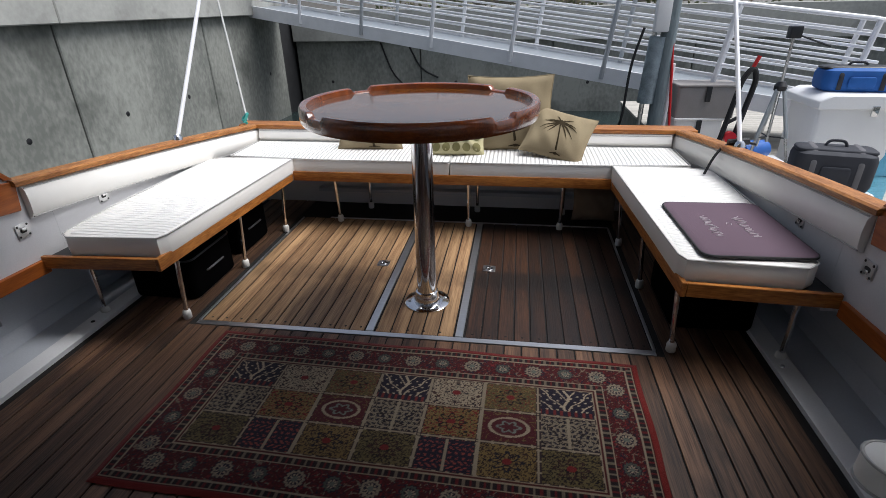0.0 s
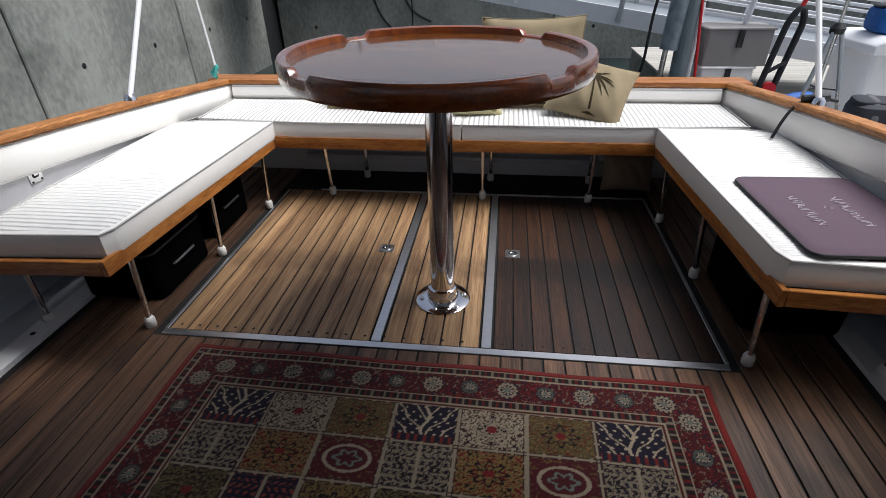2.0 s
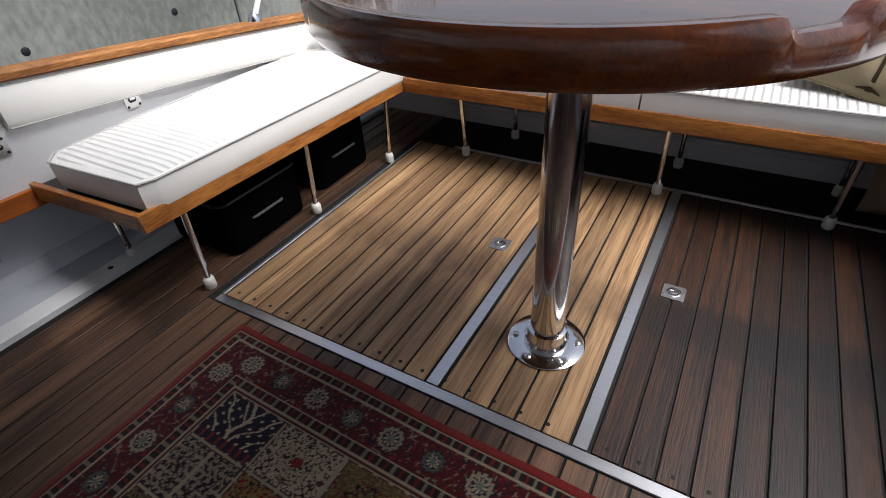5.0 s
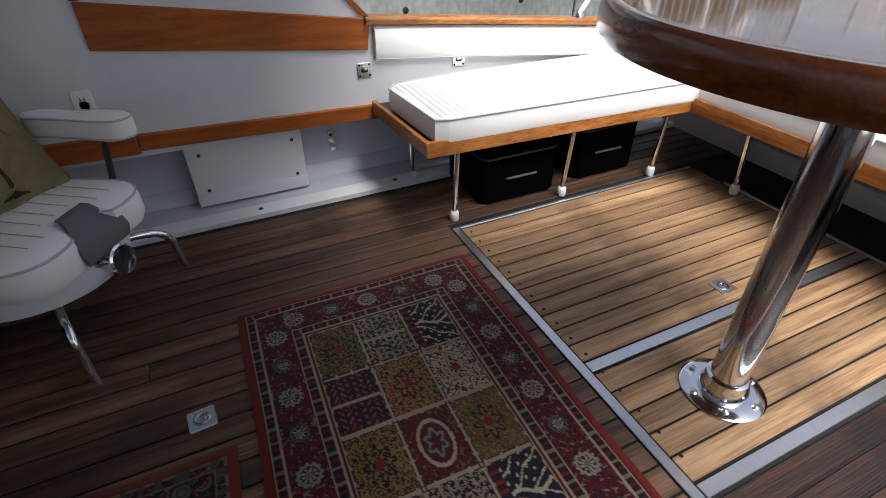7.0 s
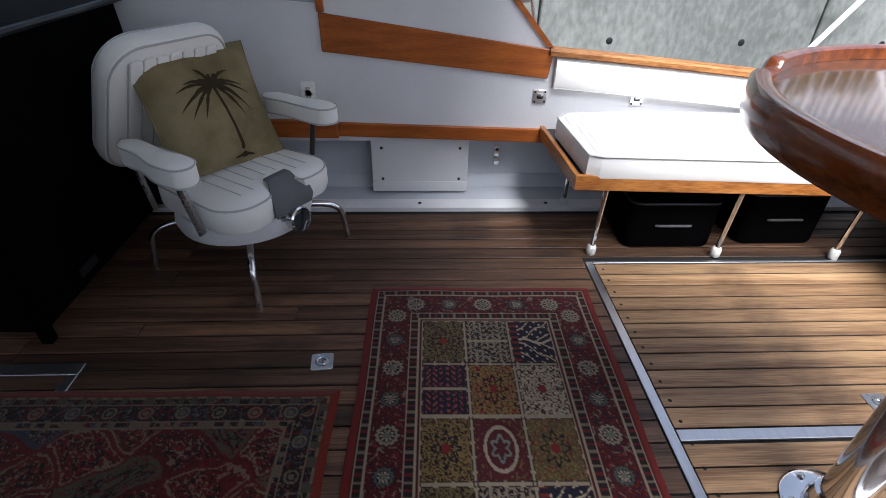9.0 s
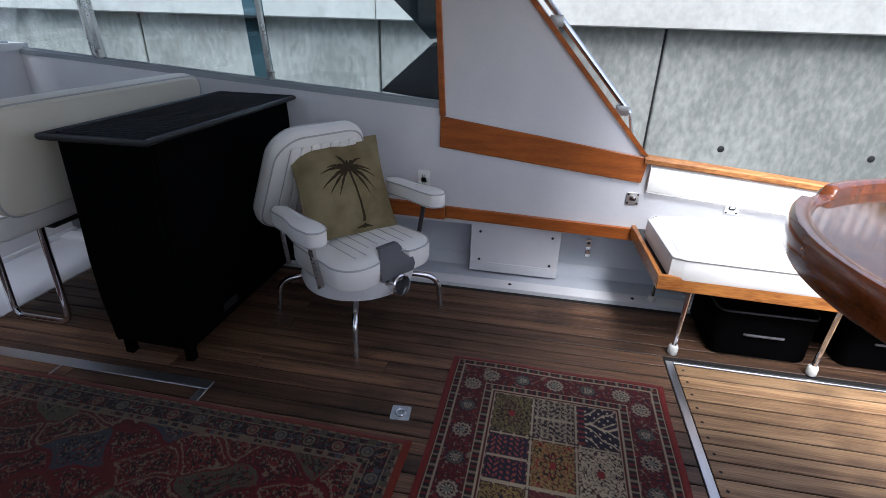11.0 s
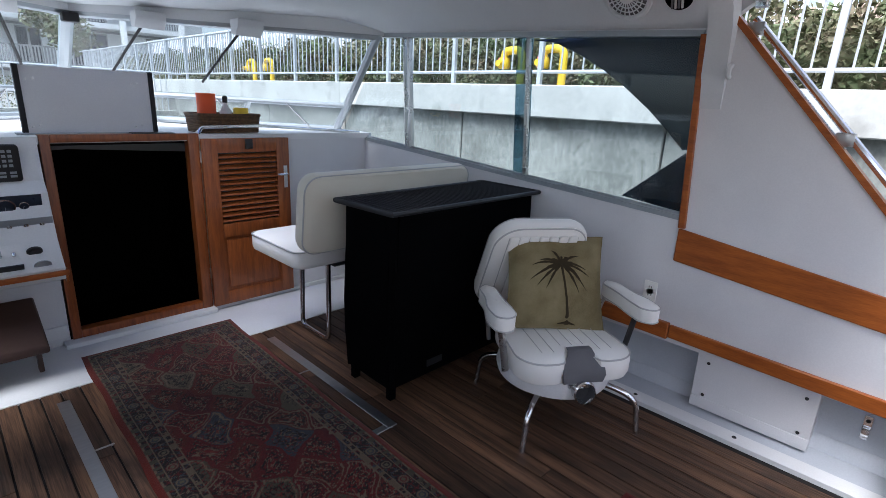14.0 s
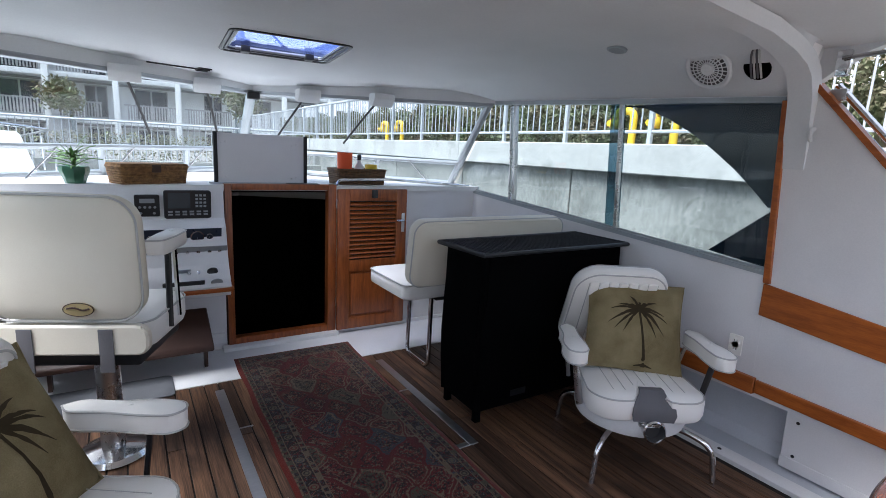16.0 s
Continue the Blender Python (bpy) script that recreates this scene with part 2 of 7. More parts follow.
WICKER_DARK = surface("dark_wicker", srgb(108, 78, 46), 0.7, second=srgb(60, 40, 24), scale=40, amount=0.9, grain=120, bump=0.5)
ORANGE = surface("orange_plastic", srgb(226, 84, 28), 0.5, bump=0.03)
YELLOW = surface("yellow_enamel", srgb(232, 196, 50), 0.45, second=srgb(208, 168, 38), scale=6, bump=0.05)
RED = surface("red_plastic", srgb(196, 32, 34), 0.45, bump=0.03)
PINK = surface("pink_tag", srgb(222, 120, 130), 0.6, bump=0.03)
POT_GREEN = surface("green_glazed_pot", srgb(58, 104, 80), 0.3, second=srgb(44, 84, 64), scale=8, bump=0.05)
LEAF = surface("succulent_leaf", srgb(104, 140, 80), 0.5, second=srgb(76, 112, 56), scale=10, bump=0.05)
HEDGE_LEAF = surface("hedge_leaf", srgb(92, 108, 70), 0.7, second=srgb(100, 82, 66), scale=3, amount=0.9, grain=30, bump=0.0)
CONCRETE = surface("stained_concrete", srgb(150, 151, 144), 0.9, second=srgb(108, 110, 105), scale=0.7, amount=0.9, grain=14, bump=0.5, stretch=(1.4, 1.4, 0.8), vary=0.06, spec=0.2, stains=(srgb(62, 64, 60), 1.1, 0.56, 0.45), fine_weight=0.7)
CAP_CONCRETE = surface("pale_concrete", srgb(178, 178, 172), 0.9, second=srgb(150, 150, 145), scale=1.2, amount=0.8, grain=18, bump=0.4, spec=0.2, stains=(srgb(124, 124, 118), 2.5, 0.58, 0.5))
GALV = surface("galvanised_rail", srgb(176, 180, 184), 0.5, 0.3, scale=10, bump=0.05)
WHITE_RAIL = surface("white_painted_rail", srgb(232, 232, 234), 0.45, second=srgb(212, 212, 214), scale=6, bump=0.03)
WATER = surface("harbour_water", srgb(40, 52, 52), 0.12, second=srgb(30, 42, 42), scale=0.6, grain=6, bump=0.5)
ASPHALT = surface("quay_paving", srgb(110, 108, 104), 0.95, scale=1, grain=30, bump=0.3)
DOCK = surface("bleached_dock_board", srgb(178, 174, 166), 0.8, second=srgb(146, 142, 134), scale=4, grain=30, bump=0.3, stretch=(0.6, 6, 1), vary=0.1)
FIBREGLASS = surface("white_fibreglass", srgb(236, 236, 236), 0.35, second=srgb(222, 222, 224), scale=2, bump=0.02)
GREY_PLASTIC = surface("grey_tote_plastic", srgb(140, 136, 134), 0.6, second=srgb(122, 118, 116), scale=4, bump=0.05)
BLUE_CLOTH = surface("blue_nylon", srgb(26, 92, 168), 0.7, second=srgb(18, 68, 130), scale=7, grain=200, bump=0.3)
BLUE_PLASTIC = surface("blue_plastic", srgb(40, 92, 168), 0.4, bump=0.03)
NAVY_CLOTH = surface("charcoal_nylon", srgb(44, 46, 54), 0.75, second=srgb(30, 32, 38), scale=7, grain=200, bump=0.3)
GREY_CLOTH = surface("grey_webbing", srgb(100, 99, 102), 0.85, second=srgb(80, 79, 82), scale=8, grain=240, bump=0.3)
BEIGE_BAG = surface("beige_canvas_bag", srgb(150, 132, 112), 0.9, second=srgb(120, 104, 88), scale=6, grain=200, bump=0.3)
PILE_SLEEVE = surface("galvanised_sleeve", srgb(150, 164, 172), 0.45, 0.5, second=srgb(112, 122, 128), scale=9, amount=0.9, bump=0.1)
PILE_WOOD = surface("weathered_piling", srgb(120, 132, 136), 0.85, second=srgb(80, 88, 92), scale=6, grain=30, bump=0.5, stretch=(6, 6, 0.8))
ROPE_MAT = surface("pale_rope", srgb(190, 190, 186), 0.9, grain=200, bump=0.4)
TEAL_ROPE = surface("teal_lashing", srgb(72, 168, 160), 0.8, bump=0.2)
STUCCO = surface("grey_stucco", srgb(150, 150, 150), 0.9, second=srgb(128, 128, 130), scale=1, grain=20, bump=0.3)
WHITE_TRIM = surface("white_building_trim", srgb(224, 224, 222), 0.7, bump=0.1)
DARK_WINDOW = surface("dark_window_pane", srgb(44, 50, 58), 0.1, second=srgb(34, 38, 46), scale=1, grain=3, bump=0.0)
BROWN_WALL = surface("tan_garden_wall", srgb(170, 152, 138), 0.9, second=srgb(146, 128, 114), scale=2, grain=20, bump=0.3)
CAR_BLUE = surface("blue_boat_cover", srgb(44, 74, 128), 0.7, scale=5, bump=0.2)
IVORY_PLATE = surface("ivory_outlet_plate", srgb(246, 244, 238), 0.4, bump=0.01)
EMBROIDERY = surface("grey_embroidery", srgb(168, 158, 164), 0.8, bump=0.2)
GOLD = surface("dull_gold_thread", srgb(176, 158, 112), 0.7, bump=0.2)
# near-black colour stands in for the darkness of the cabin below
BLACK_VOID = surface("near_black_cabin_darkness", srgb(20, 17, 15), 0.9, bump=0.05, spec=0.1)

# ---- modelling helpers ----
def link_mesh(name, bm, material, smooth=35):
    bmesh.ops.recalc_face_normals(bm, faces=bm.faces)
    me = bpy.data.meshes.new(name)
    bm.to_mesh(me)
    bm.free()
    me.materials.append(material)
    me.polygons.foreach_set("use_smooth", [True] * len(me.polygons))
    me.set_sharp_from_angle(angle=radians(smooth))
    return new(name, me)


def part(name, bm, material, parent, label="", m=None):
    ob = link_mesh(name, bm, material)
    ob.parent = parent
    if m is not None:
        ob.matrix_basis = m
    if label:
        ob["label"] = label
    return ob


def thing(name, label, category, m=None, group="", kind=""):
    ob = new(name)
    ob.empty_display_size = 0.1
    if m is not None:
        ob.matrix_basis = m
    return tagged(ob, label, category, group, kind)


def solo(name, bm, material, label, category, m=None, group="", kind="", smooth=35):
    ob = link_mesh(name, bm, material, smooth)
    if m is not None:
        ob.matrix_basis = m
    return tagged(ob, label, category, group, kind)


def block(x0, x1, y0, y1, z0, z1, bevel=0.0, seg=2):
    bm = bmesh.new()
    bmesh.ops.create_cube(bm, size=1.0)
    for v in bm.verts:
        v.co = Vector((x0 + (v.co.x + 0.5) * (x1 - x0), y0 + (v.co.y + 0.5) * (y1 - y0), z0 + (v.co.z + 0.5) * (z1 - z0)))
    if bevel:
        bmesh.ops.bevel(bm, geom=bm.edges[:], offset=bevel, segments=seg, profile=0.6, affect="EDGES")
    return bm


def prism(poly, axis, a, b, bevel=0.0, seg=1):
    """A polygon of two coordinates, drawn out along the third axis from a to b."""
    bm = bmesh.new()

    def at(p, w):
        return {"x": (w, p[0], p[1]), "y": (p[0], w, p[1]), "z": (p[0], p[1], w)}[axis]
    lo = [bm.verts.new(at(p, a)) for p in poly]
    hi = [bm.verts.new(at(p, b)) for p in poly]
    bm.faces.new(lo)
    bm.faces.new(hi[::-1])
    for i in range(len(poly)):
        j = (i + 1) % len(poly)
        bm.faces.new((lo[i], hi[i], hi[j], lo[j]))
    if bevel:
        bmesh.ops.recalc_face_normals(bm, faces=bm.faces)
        bmesh.ops.bevel(bm, geom=bm.edges[:], offset=bevel, segments=seg, profile=0.6, affect="EDGES")
    return bm


def tube(points, r, n=10, closed=False, flat=1.0):
    """A round bar along a line of points."""
    bm = bmesh.new()
    P = [Vector(p) for p in points]
    rings, up = [], None
    for i, p in enumerate(P):
        a = P[i - 1] if (i or closed) else p
        b = P[(i + 1) % len(P)] if (i + 1 < len(P) or closed) else p
        d = (b - a).normalized()
        if up is None:
            up = Vector((0, 0, 1)) if abs(d.z) < 0.9 else Vector((0, 1, 0))
        u = d.cross(up).normalized()
        w = u.cross(d).normalized()
        up = w
        rings.append([bm.verts.new(p + r * (math.cos(2 * math.pi * k / n) * u + flat * math.sin(2 * math.pi * k / n) * w)) for k in range(n)])
    for i in range(len(rings) if closed else len(rings) - 1):
        q, s = rings[i], rings[(i + 1) % len(rings)]
        for k in range(n):
            bm.faces.new((q[k], q[(k + 1) % n], s[(k + 1) % n], s[k]))
    if not closed:
        bm.faces.new(rings[0])
        bm.faces.new(rings[-1][::-1])
    return bm


def bent(points, radius, steps=5):
    """The same line with its corners rounded."""
    P = [Vector(p) for p in points]
    out = [P[0]]
    for a, b, c in zip(P, P[1:], P[2:]):
        d0, d1 = (a - b), (c - b)
        k = min(radius, d0.length * 0.48, d1.length * 0.48)
        s, e = b + d0.normalized() * k, b + d1.normalized() * k
        for i in range(steps + 1):
            t = i / steps
            out.append(s * (1 - t) ** 2 + b * 2 * t * (1 - t) + e * t * t)
    out.append(P[-1])
    return out


def turned(profile, n=28):
    """A round body from (radius, height) pairs."""
    bm = bmesh.new()
    rings = [[bm.verts.new((r * math.cos(2 * math.pi * k / n), r * math.sin(2 * math.pi * k / n), z)) for k in range(n)] for r, z in profile]
    for q, s in zip(rings, rings[1:]):
        for k in range(n):
            bm.faces.new((q[k], q[(k + 1) % n], s[(k + 1) % n], s[k]))
    bm.faces.new(rings[0][::-1])
    bm.faces.new(rings[-1])
    return bm


def joined(*parts):
    """Several bmeshes in one."""
    out = bmesh.new()
    for b in parts:
        me = bpy.data.meshes.new("join")
        b.to_mesh(me)
        b.free()
        out.from_mesh(me)
        bpy.data.meshes.remove(me)
    return out


def moved(bm, m):
    bmesh.ops.transform(bm, matrix=m, verts=bm.verts)
    return bm


def rounded_rect(w, h, r, n=6):
    pts = []
    for cx, cy, a0 in ((w / 2 - r, h / 2 - r, 0), (-w / 2 + r, h / 2 - r, 90), (-w / 2 + r, -h / 2 + r, 180), (w / 2 - r, -h / 2 + r, 270)):
        for i in range(n + 1):
            a = radians(a0 + 90 * i / n)
            pts.append((cx + r * math.cos(a), cy + r * math.sin(a)))
    return pts


def upholstery(outline, z0, z1, edge=0.02, crown=0.012):
    """A cushion of any outline with rounded edges and a slightly crowned top."""
    bm = bmesh.new()
    cx = sum(p[0] for p in outline) / len(outline)
    cy = sum(p[1] for p in outline) / len(outline)

    def ring(inset, z):
        res = []
        for x, y in outline:
            d = Vector((x - cx, y - cy))
            k = max(0.0, 1 - inset / max(d.length, 1e-5))
            res.append(bm.verts.new((cx + d.x * k, cy + d.y * k, z)))
        return res
    size = max(math.hypot(x - cx, y - cy) for x, y in outline)
    rings = [ring(edge * 0.9, z0), ring(edge * 0.25, z0 + edge * 0.35), ring(0, z0 + edge), ring(0, z1 - edge), ring(edge * 0.25, z1 - edge * 0.35), ring(edge, z1)]
    rings += [ring(edge + size * f, z1 + crown * (1 - (1 - f) ** 3)) for f in (0.15, 0.4)]
    for q, s in zip(rings, rings[1:]):
        for k in range(len(q)):
            j = (k + 1) % len(q)
            bm.faces.new((q[k], q[j], s[j], s[k]))
    bm.faces.new(rings[0][::-1])
    bm.faces.new(rings[-1])
    return bm


def outline_piping(outline, z, r=0.005):
    return tube([(x, y, z) for x, y in outline], r, 6, closed=True)


def pillow_height(u, v, thick):
    a = max(0.0, 1 - abs(u) ** 2.6) * max(0.0, 1 - abs(v) ** 2.6)
    return thick * a ** 0.55


def pillow_body(w, h, thick, seed):
    """A stuffed square cushion with drawn-in sides, pointed corners and soft folds."""
    rnd = random.Random(seed)
    ph = [rnd.uniform(0, 6.28) for _ in range(6)]
    bm = bmesh.new()
    n = 22

    def place(u, v, s):
        pinch = 1 - 0.07 * (1 - v * v) if abs(u) > 0 else 1
        pinv = 1 - 0.07 * (1 - u * u)
        f = 0.006 * math.sin(5 * u + ph[0]) * math.sin(4 * v + ph[1]) + 0.004 * math.sin(11 * u + 6 * v + ph[2])
        edge = max(0.0, 1 - max(abs(u), abs(v)) ** 6)
        return Vector((u * w / 2 * pinch, v * h / 2 * pinv, s * pillow_height(u, v, thick) + f * edge))
    sheets = []
    for s in (1, -1):
        sheets.append([[bm.verts.new(place(-1 + 2 * i / n, -1 + 2 * j / n, s)) for j in range(n + 1)] for i in range(n + 1)])
        g = sheets[-1]
        for i in range(n):
            for j in range(n):
                bm.faces.new((g[i][j], g[i + 1][j], g[i + 1][j + 1], g[i][j + 1]))
    bmesh.ops.remove_doubles(bm, verts=bm.verts, dist=0.0006)
    return bm, place


def palm_print(place, size=1.0):
    """A printed palm tree that lies on the pillow's front."""
    bm = bmesh.new()

    def strip(line, widths):
        prev = None
        for i, (u, v) in enumerate(line):
            a = line[max(0, i - 1)]
            b = line[min(len(line) - 1, i + 1)]
            d = Vector((b[0] - a[0], b[1] - a[1])).normalized()
            nrm = Vector((-d.y, d.x)) * widths[i]
            cur = []
            for s in (-1, 1):
                uu, vv = u + s * nrm.x, v + s * nrm.y
                p = place(max(-0.97, min(0.97, uu)), max(-0.97, min(0.97, vv)), 1)
                cur.append(bm.verts.new(p + Vector((0, 0, 0.0025))))
            if prev:
                bm.faces.new((prev[0], prev[1], cur[1], cur[0]))
            prev = cur
    strip([(0.16, -0.93), (0.14, -0.7), (0.10, -0.4), (0.05, -0.1), (0.0, 0.16), (-0.02, 0.28)], [0.045, 0.032, 0.026, 0.022, 0.022, 0.03])
    strip([(-0.02, -0.92), (0.16, -0.88), (0.34, -0.92)], [0.008, 0.03, 0.008])
    for k in range(17):
        a = radians(-48 + k * 276 / 16)
        reach = (0.56 + 0.12 * math.sin(k * 2.3)) * size
        pts = []
        for i in range(8):
            t = i / 7
            pts.append((-0.02 + reach * t * math.cos(a), 0.30 + reach * 0.8 * t * math.sin(a) - 0.24 * t * t))
        strip(pts, [0.010, 0.022, 0.030, 0.020, 0.028, 0.018, 0.012, 0.003])
    return bm

# ---- the boat's structure ----
HW = 1.89        # half width inside the cabin and cockpit
SILL_A, SILL_F = (-1.30, 1.075), (-4.46, 1.29)   # window sill, aft and forward ends (y, z)
HEAD_A, HEAD_F = (-1.36, 1.955), (-3.83, 2.065)  # window head
AFT = 1.95       # inner face of the transom


def half_width(y):
    t = max(0.0, y) / AFT
    return HW - 0.16 * t * t


def sheer(y):
    return 0.845 - 0.083 * y


def roof_z(x, y):
    a = abs(x) / HW
    fall = 0.0 if y > -1.3 else (y + 1.3) ** 2 * 0.013
    top = 2.29 - 0.03 * a * a - fall
    edge = 1.985 + (-1.36 - y) * 0.045 if y < -1.25 else 2.2
    return top - (top - edge) * (max(0.0, a - 0.76) / 0.24) ** 1.6


# deck: dark seams under the boards
deck = solo("floor", block(-1.745, 1.745, -4.07, AFT, -0.05, -0.0069), CAULK, "dark caulked underlay of the teak cockpit deck", "floor", kind="structure")
solo("floor_forward", block(-1.86, 1.86, -4.07, -3.48, -0.03, 0.004, 0.002), GELCOAT, "white painted deck in front of the companionway", "floor", kind="structure")

for s, side in ((-1, "starboard"), (1, "port")):
    # waterway along the deck's edge, gutter and set-back hull liner
    solo("waterway_" + side, prism([(s * 1.745, -0.04), (s * 1.745, 0.018), (s * 1.755, 0.022), (s * 1.835, 0.026), (s * 1.845, 0.016), (s * 1.85, -0.04)], "y", -4.05, AFT), GELCOAT, "white moulded waterway beside the teak deck", "trim", kind="structure")
    solo("gutter_" + side, prism([(s * 1.845, -0.04), (s * 1.845, 0.006), (s * 2.02, 0.012), (s * 2.045, 0.075), (s * 2.06, 0.085), (s * 2.115, 0.36), (s * 2.16, 0.37), (s * 2.16, -0.04)], "y", -4.05, AFT), LOCKER_GREY, "grey-white moulded hull liner with a gutter", "wall", kind="structure")
    # unseen strip added above the recess to block stray light
    solo("locker_shelf_" + side, block(min(s * 1.897, s * 2.2), max(s * 1.897, s * 2.2), -4.2, AFT, 0.362, 0.392), LOCKER_GREY, "unseen closing strip over the gutter that keeps stray light out", "wall", kind="structure")
    # upper side wall, cabin part below the window
    lo = 0.36
    solo("wall_" + side, prism([(-4.2, lo), (-1.29, lo), (SILL_A[0] + 0.01, SILL_A[1] - 0.02), (-4.4, SILL_F[1] - 0.03), (-4.46, SILL_F[1] - 0.03)], "x", s * HW, s * (HW + 0.06)), PAINT, "white painted cabin side below the window", "wall", kind="structure")
    # wing that runs down from the roof to the coaming
    wing = [(-1.29, lo), (0.0, lo), (0.0, sheer(0) - 0.02), (-0.16, sheer(-0.16) - 0.005), (-1.235, 2.035), (-1.30, 2.12), (-1.36, 2.2), (-1.36, 1.99), (-1.29, 1.05)]
    solo("wing_wall_" + side, prism(wing, "x", s * (HW + 0.001), s * (HW + 0.058)), PAINT, "white cabin wing sloping down to the cockpit coaming", "wall", kind="structure")
    # cockpit side, drawn in towards the stern
    bm = bmesh.new()
    rows = []
    for i in range(9):
        y = AFT * i / 8
        w = half_width(y)
        rows.append([bm.verts.new(p) for p in ((s * w, y, 0.30), (s * w, y, sheer(y) - 0.035), (s * (w + 0.10), y, sheer(y) - 0.035), (s * (w + 0.12), y, 0.30))])
    for q, r in zip(rows, rows[1:]):
        for k in range(4):
            bm.faces.new((q[k], q[(k + 1) % 4], r[(k + 1) % 4], r[k]))
    bm.faces.new(rows[0])
    bm.faces.new(rows[-1][::-1])
    solo("cockpit_wall_" + side, bm, PAINT, "pale painted cockpit side", "wall", kind="structure")
    # hull outside
    bm = bmesh.new()
    rows = []
    for i in range(15):
        y = -8.5 + (AFT + 8.6) * i / 14
        w = (2.2 if y > -3 else 2.2 * max(0.05, 1 - ((-3 - y) / 5.8) ** 2))
        top = 0.46 + (0.5 if y < -4.5 else 0)
        rows.append([bm.verts.new(p) for p in ((s * w, y, top), (s * (w + 0.06), y, top), (s * w * 0.9, y, -0.8), (s * (w * 0.9 - 0.06), y, -0.8))])
    for q, r in zip(rows, rows[1:]):
        for k in range(4):
            bm.faces.new((q[k], q[(k + 1) % 4], r[(k + 1) % 4], r[k]))
    solo("hull_side_" + side, bm, FIBREGLASS, "white hull side of the motor yacht", "hull", kind="structure")
    # teak cap rail
    bm = bmesh.new()
    rows = []
    for i in range(13):
        y = -0.17 + (AFT + 0.07 + 0.17) * i / 12
        w, z = half_width(y), sheer(y)
        prof = ((-0.038, -0.03), (-0.038, -0.008), (-0.028, 0.0), (0.052, 0.0), (0.062, -0.008), (0.062, -0.03))
        rows.append([bm.verts.new((s * (w + a), y, z + b)) for a, b in prof])
    for q, r in zip(rows, rows[1:]):
        for k in range(6):
            bm.faces.new((q[k], q[(k + 1) % 6], r[(k + 1) % 6], r[k]))
    bm.faces.new(rows[0])
    bm.faces.new(rows[-1][::-1])
    solo("cap_rail_" + side, bm, CAP_TEAK, "varnished teak cap rail on the coaming", "rail", kind="structure")
    # side deck outside the coaming
    solo("side_deck_" + side, block(s * 1.93 if s > 0 else -2.26, 2.26 if s > 0 else -1.93, -4.4, AFT + 0.1, 0.40, 0.44), FIBREGLASS, "narrow white side deck outside the coaming", "deck", kind="structure")
    # wide varnished board and the lower rubbing strip
    solo("trim_board_" + side, prism([(-1.31, 0.83), (-0.165, 0.708), (-0.145, 0.85), (-1.31, 1.008)], "x", s * (HW - 0.016), s * (HW + 0.0005), 0.004), VARNISH, "varnished wooden board screwed along the cabin side", "trim", kind="structure")
    solo("trim_strip_" + side, prism([(-1.262, 0.393), (-0.14, 0.36), (-0.14, 0.436), (-1.262, 0.468)], "x", s * (HW - 0.022), s * (HW + 0.0005), 0.004), VARNISH, "varnished wooden strip along the cabin side", "trim", kind="structure")
    solo("trim_strip_forward_" + side, prism([(-4.05, 0.43), (-1.266, 0.383), (-1.266, 0.476), (-4.05, 0.53)], "x", s * (HW - 0.03), s * (HW + 0.0005), 0.004), VARNISH, "thicker varnished strip along the cabin side", "trim", kind="structure")
    # diagonal wooden edge of the wing and its upright beside the window
    solo("trim_diagonal_" + side, prism([(-0.15, 0.862), (-0.185, 0.866), (-1.268, 2.05), (-1.235, 2.055), (-1.222, 2.04)], "x", s * (HW - 0.012), s * (HW + 0.064)), VARNISH, "narrow varnished edge on the cabin wing", "trim", kind="structure")
    solo("trim_upright_" + side, prism([(-1.315, 1.01), (-1.28, 1.01), (-1.345, 1.965), (-1.372, 1.965)], "x", s * (HW - 0.018), s * (HW + 0.01), 0.003), VARNISH, "varnished upright beside the window", "trim", kind="structure")

    # side window
    win = thing("window_" + side, "long cabin side window with sliding panes in aluminium frames", "window", kind="structure")
    xo, xi = s * (HW + 0.035), s * (HW - 0.004)

    def sill(y):
        return SILL_A[1] + (SILL_F[1] - SILL_A[1]) * (y - SILL_A[0]) / (SILL_F[0] - SILL_A[0])

    def head(y):
        return HEAD_A[1] + (HEAD_F[1] - HEAD_A[1]) * (y - HEAD_A[0]) / (HEAD_F[0] - HEAD_A[0])
    part("sill_track", prism([(-1.30, sill(-1.3) - 0.028), (-1.30, sill(-1.3)), (-4.46, sill(-4.46)), (-4.46, sill(-4.46) - 0.03)], "x", xi, s * (HW + 0.07)), ALLOY_GREY, win)
    part("inner_lip", prism([(-1.30, sill(-1.3)), (-1.30, sill(-1.3) + 0.014), (-4.46, sill(-4.46) + 0.014), (-4.46, sill(-4.46))], "x", s * (HW + 0.012), s * (HW + 0.02)), ALLOY_GREY, win)
    part("head_track", prism([(-1.36, head(-1.36)), (-1.36, head(-1.36) + 0.03), (-3.86, head(-3.86) + 0.03), (-3.86, head(-3.86))], "x", xi, s * (HW + 0.06)), ALLOY_GREY, win)
    for y, d in ((-3.50, 0.03), (-3.545, 0.014)):
        part("mullion", prism([(y, sill(y)), (y + d, sill(y + d)), (y + d - 0.06, head(y + d - 0.06)), (y - 0.06, head(y - 0.06))], "x", s * (HW + 0.01), s * (HW + 0.045)), DARK_CHROME, win)
    part("pane_edge", prism([(-2.37, sill(-2.37)), (-2.345, sill(-2.345)), (-2.405, head(-2.4)), (-2.43, head(-2.43))], "x", s * (HW + 0.02), s * (HW + 0.045)), DARK_CHROME, win)
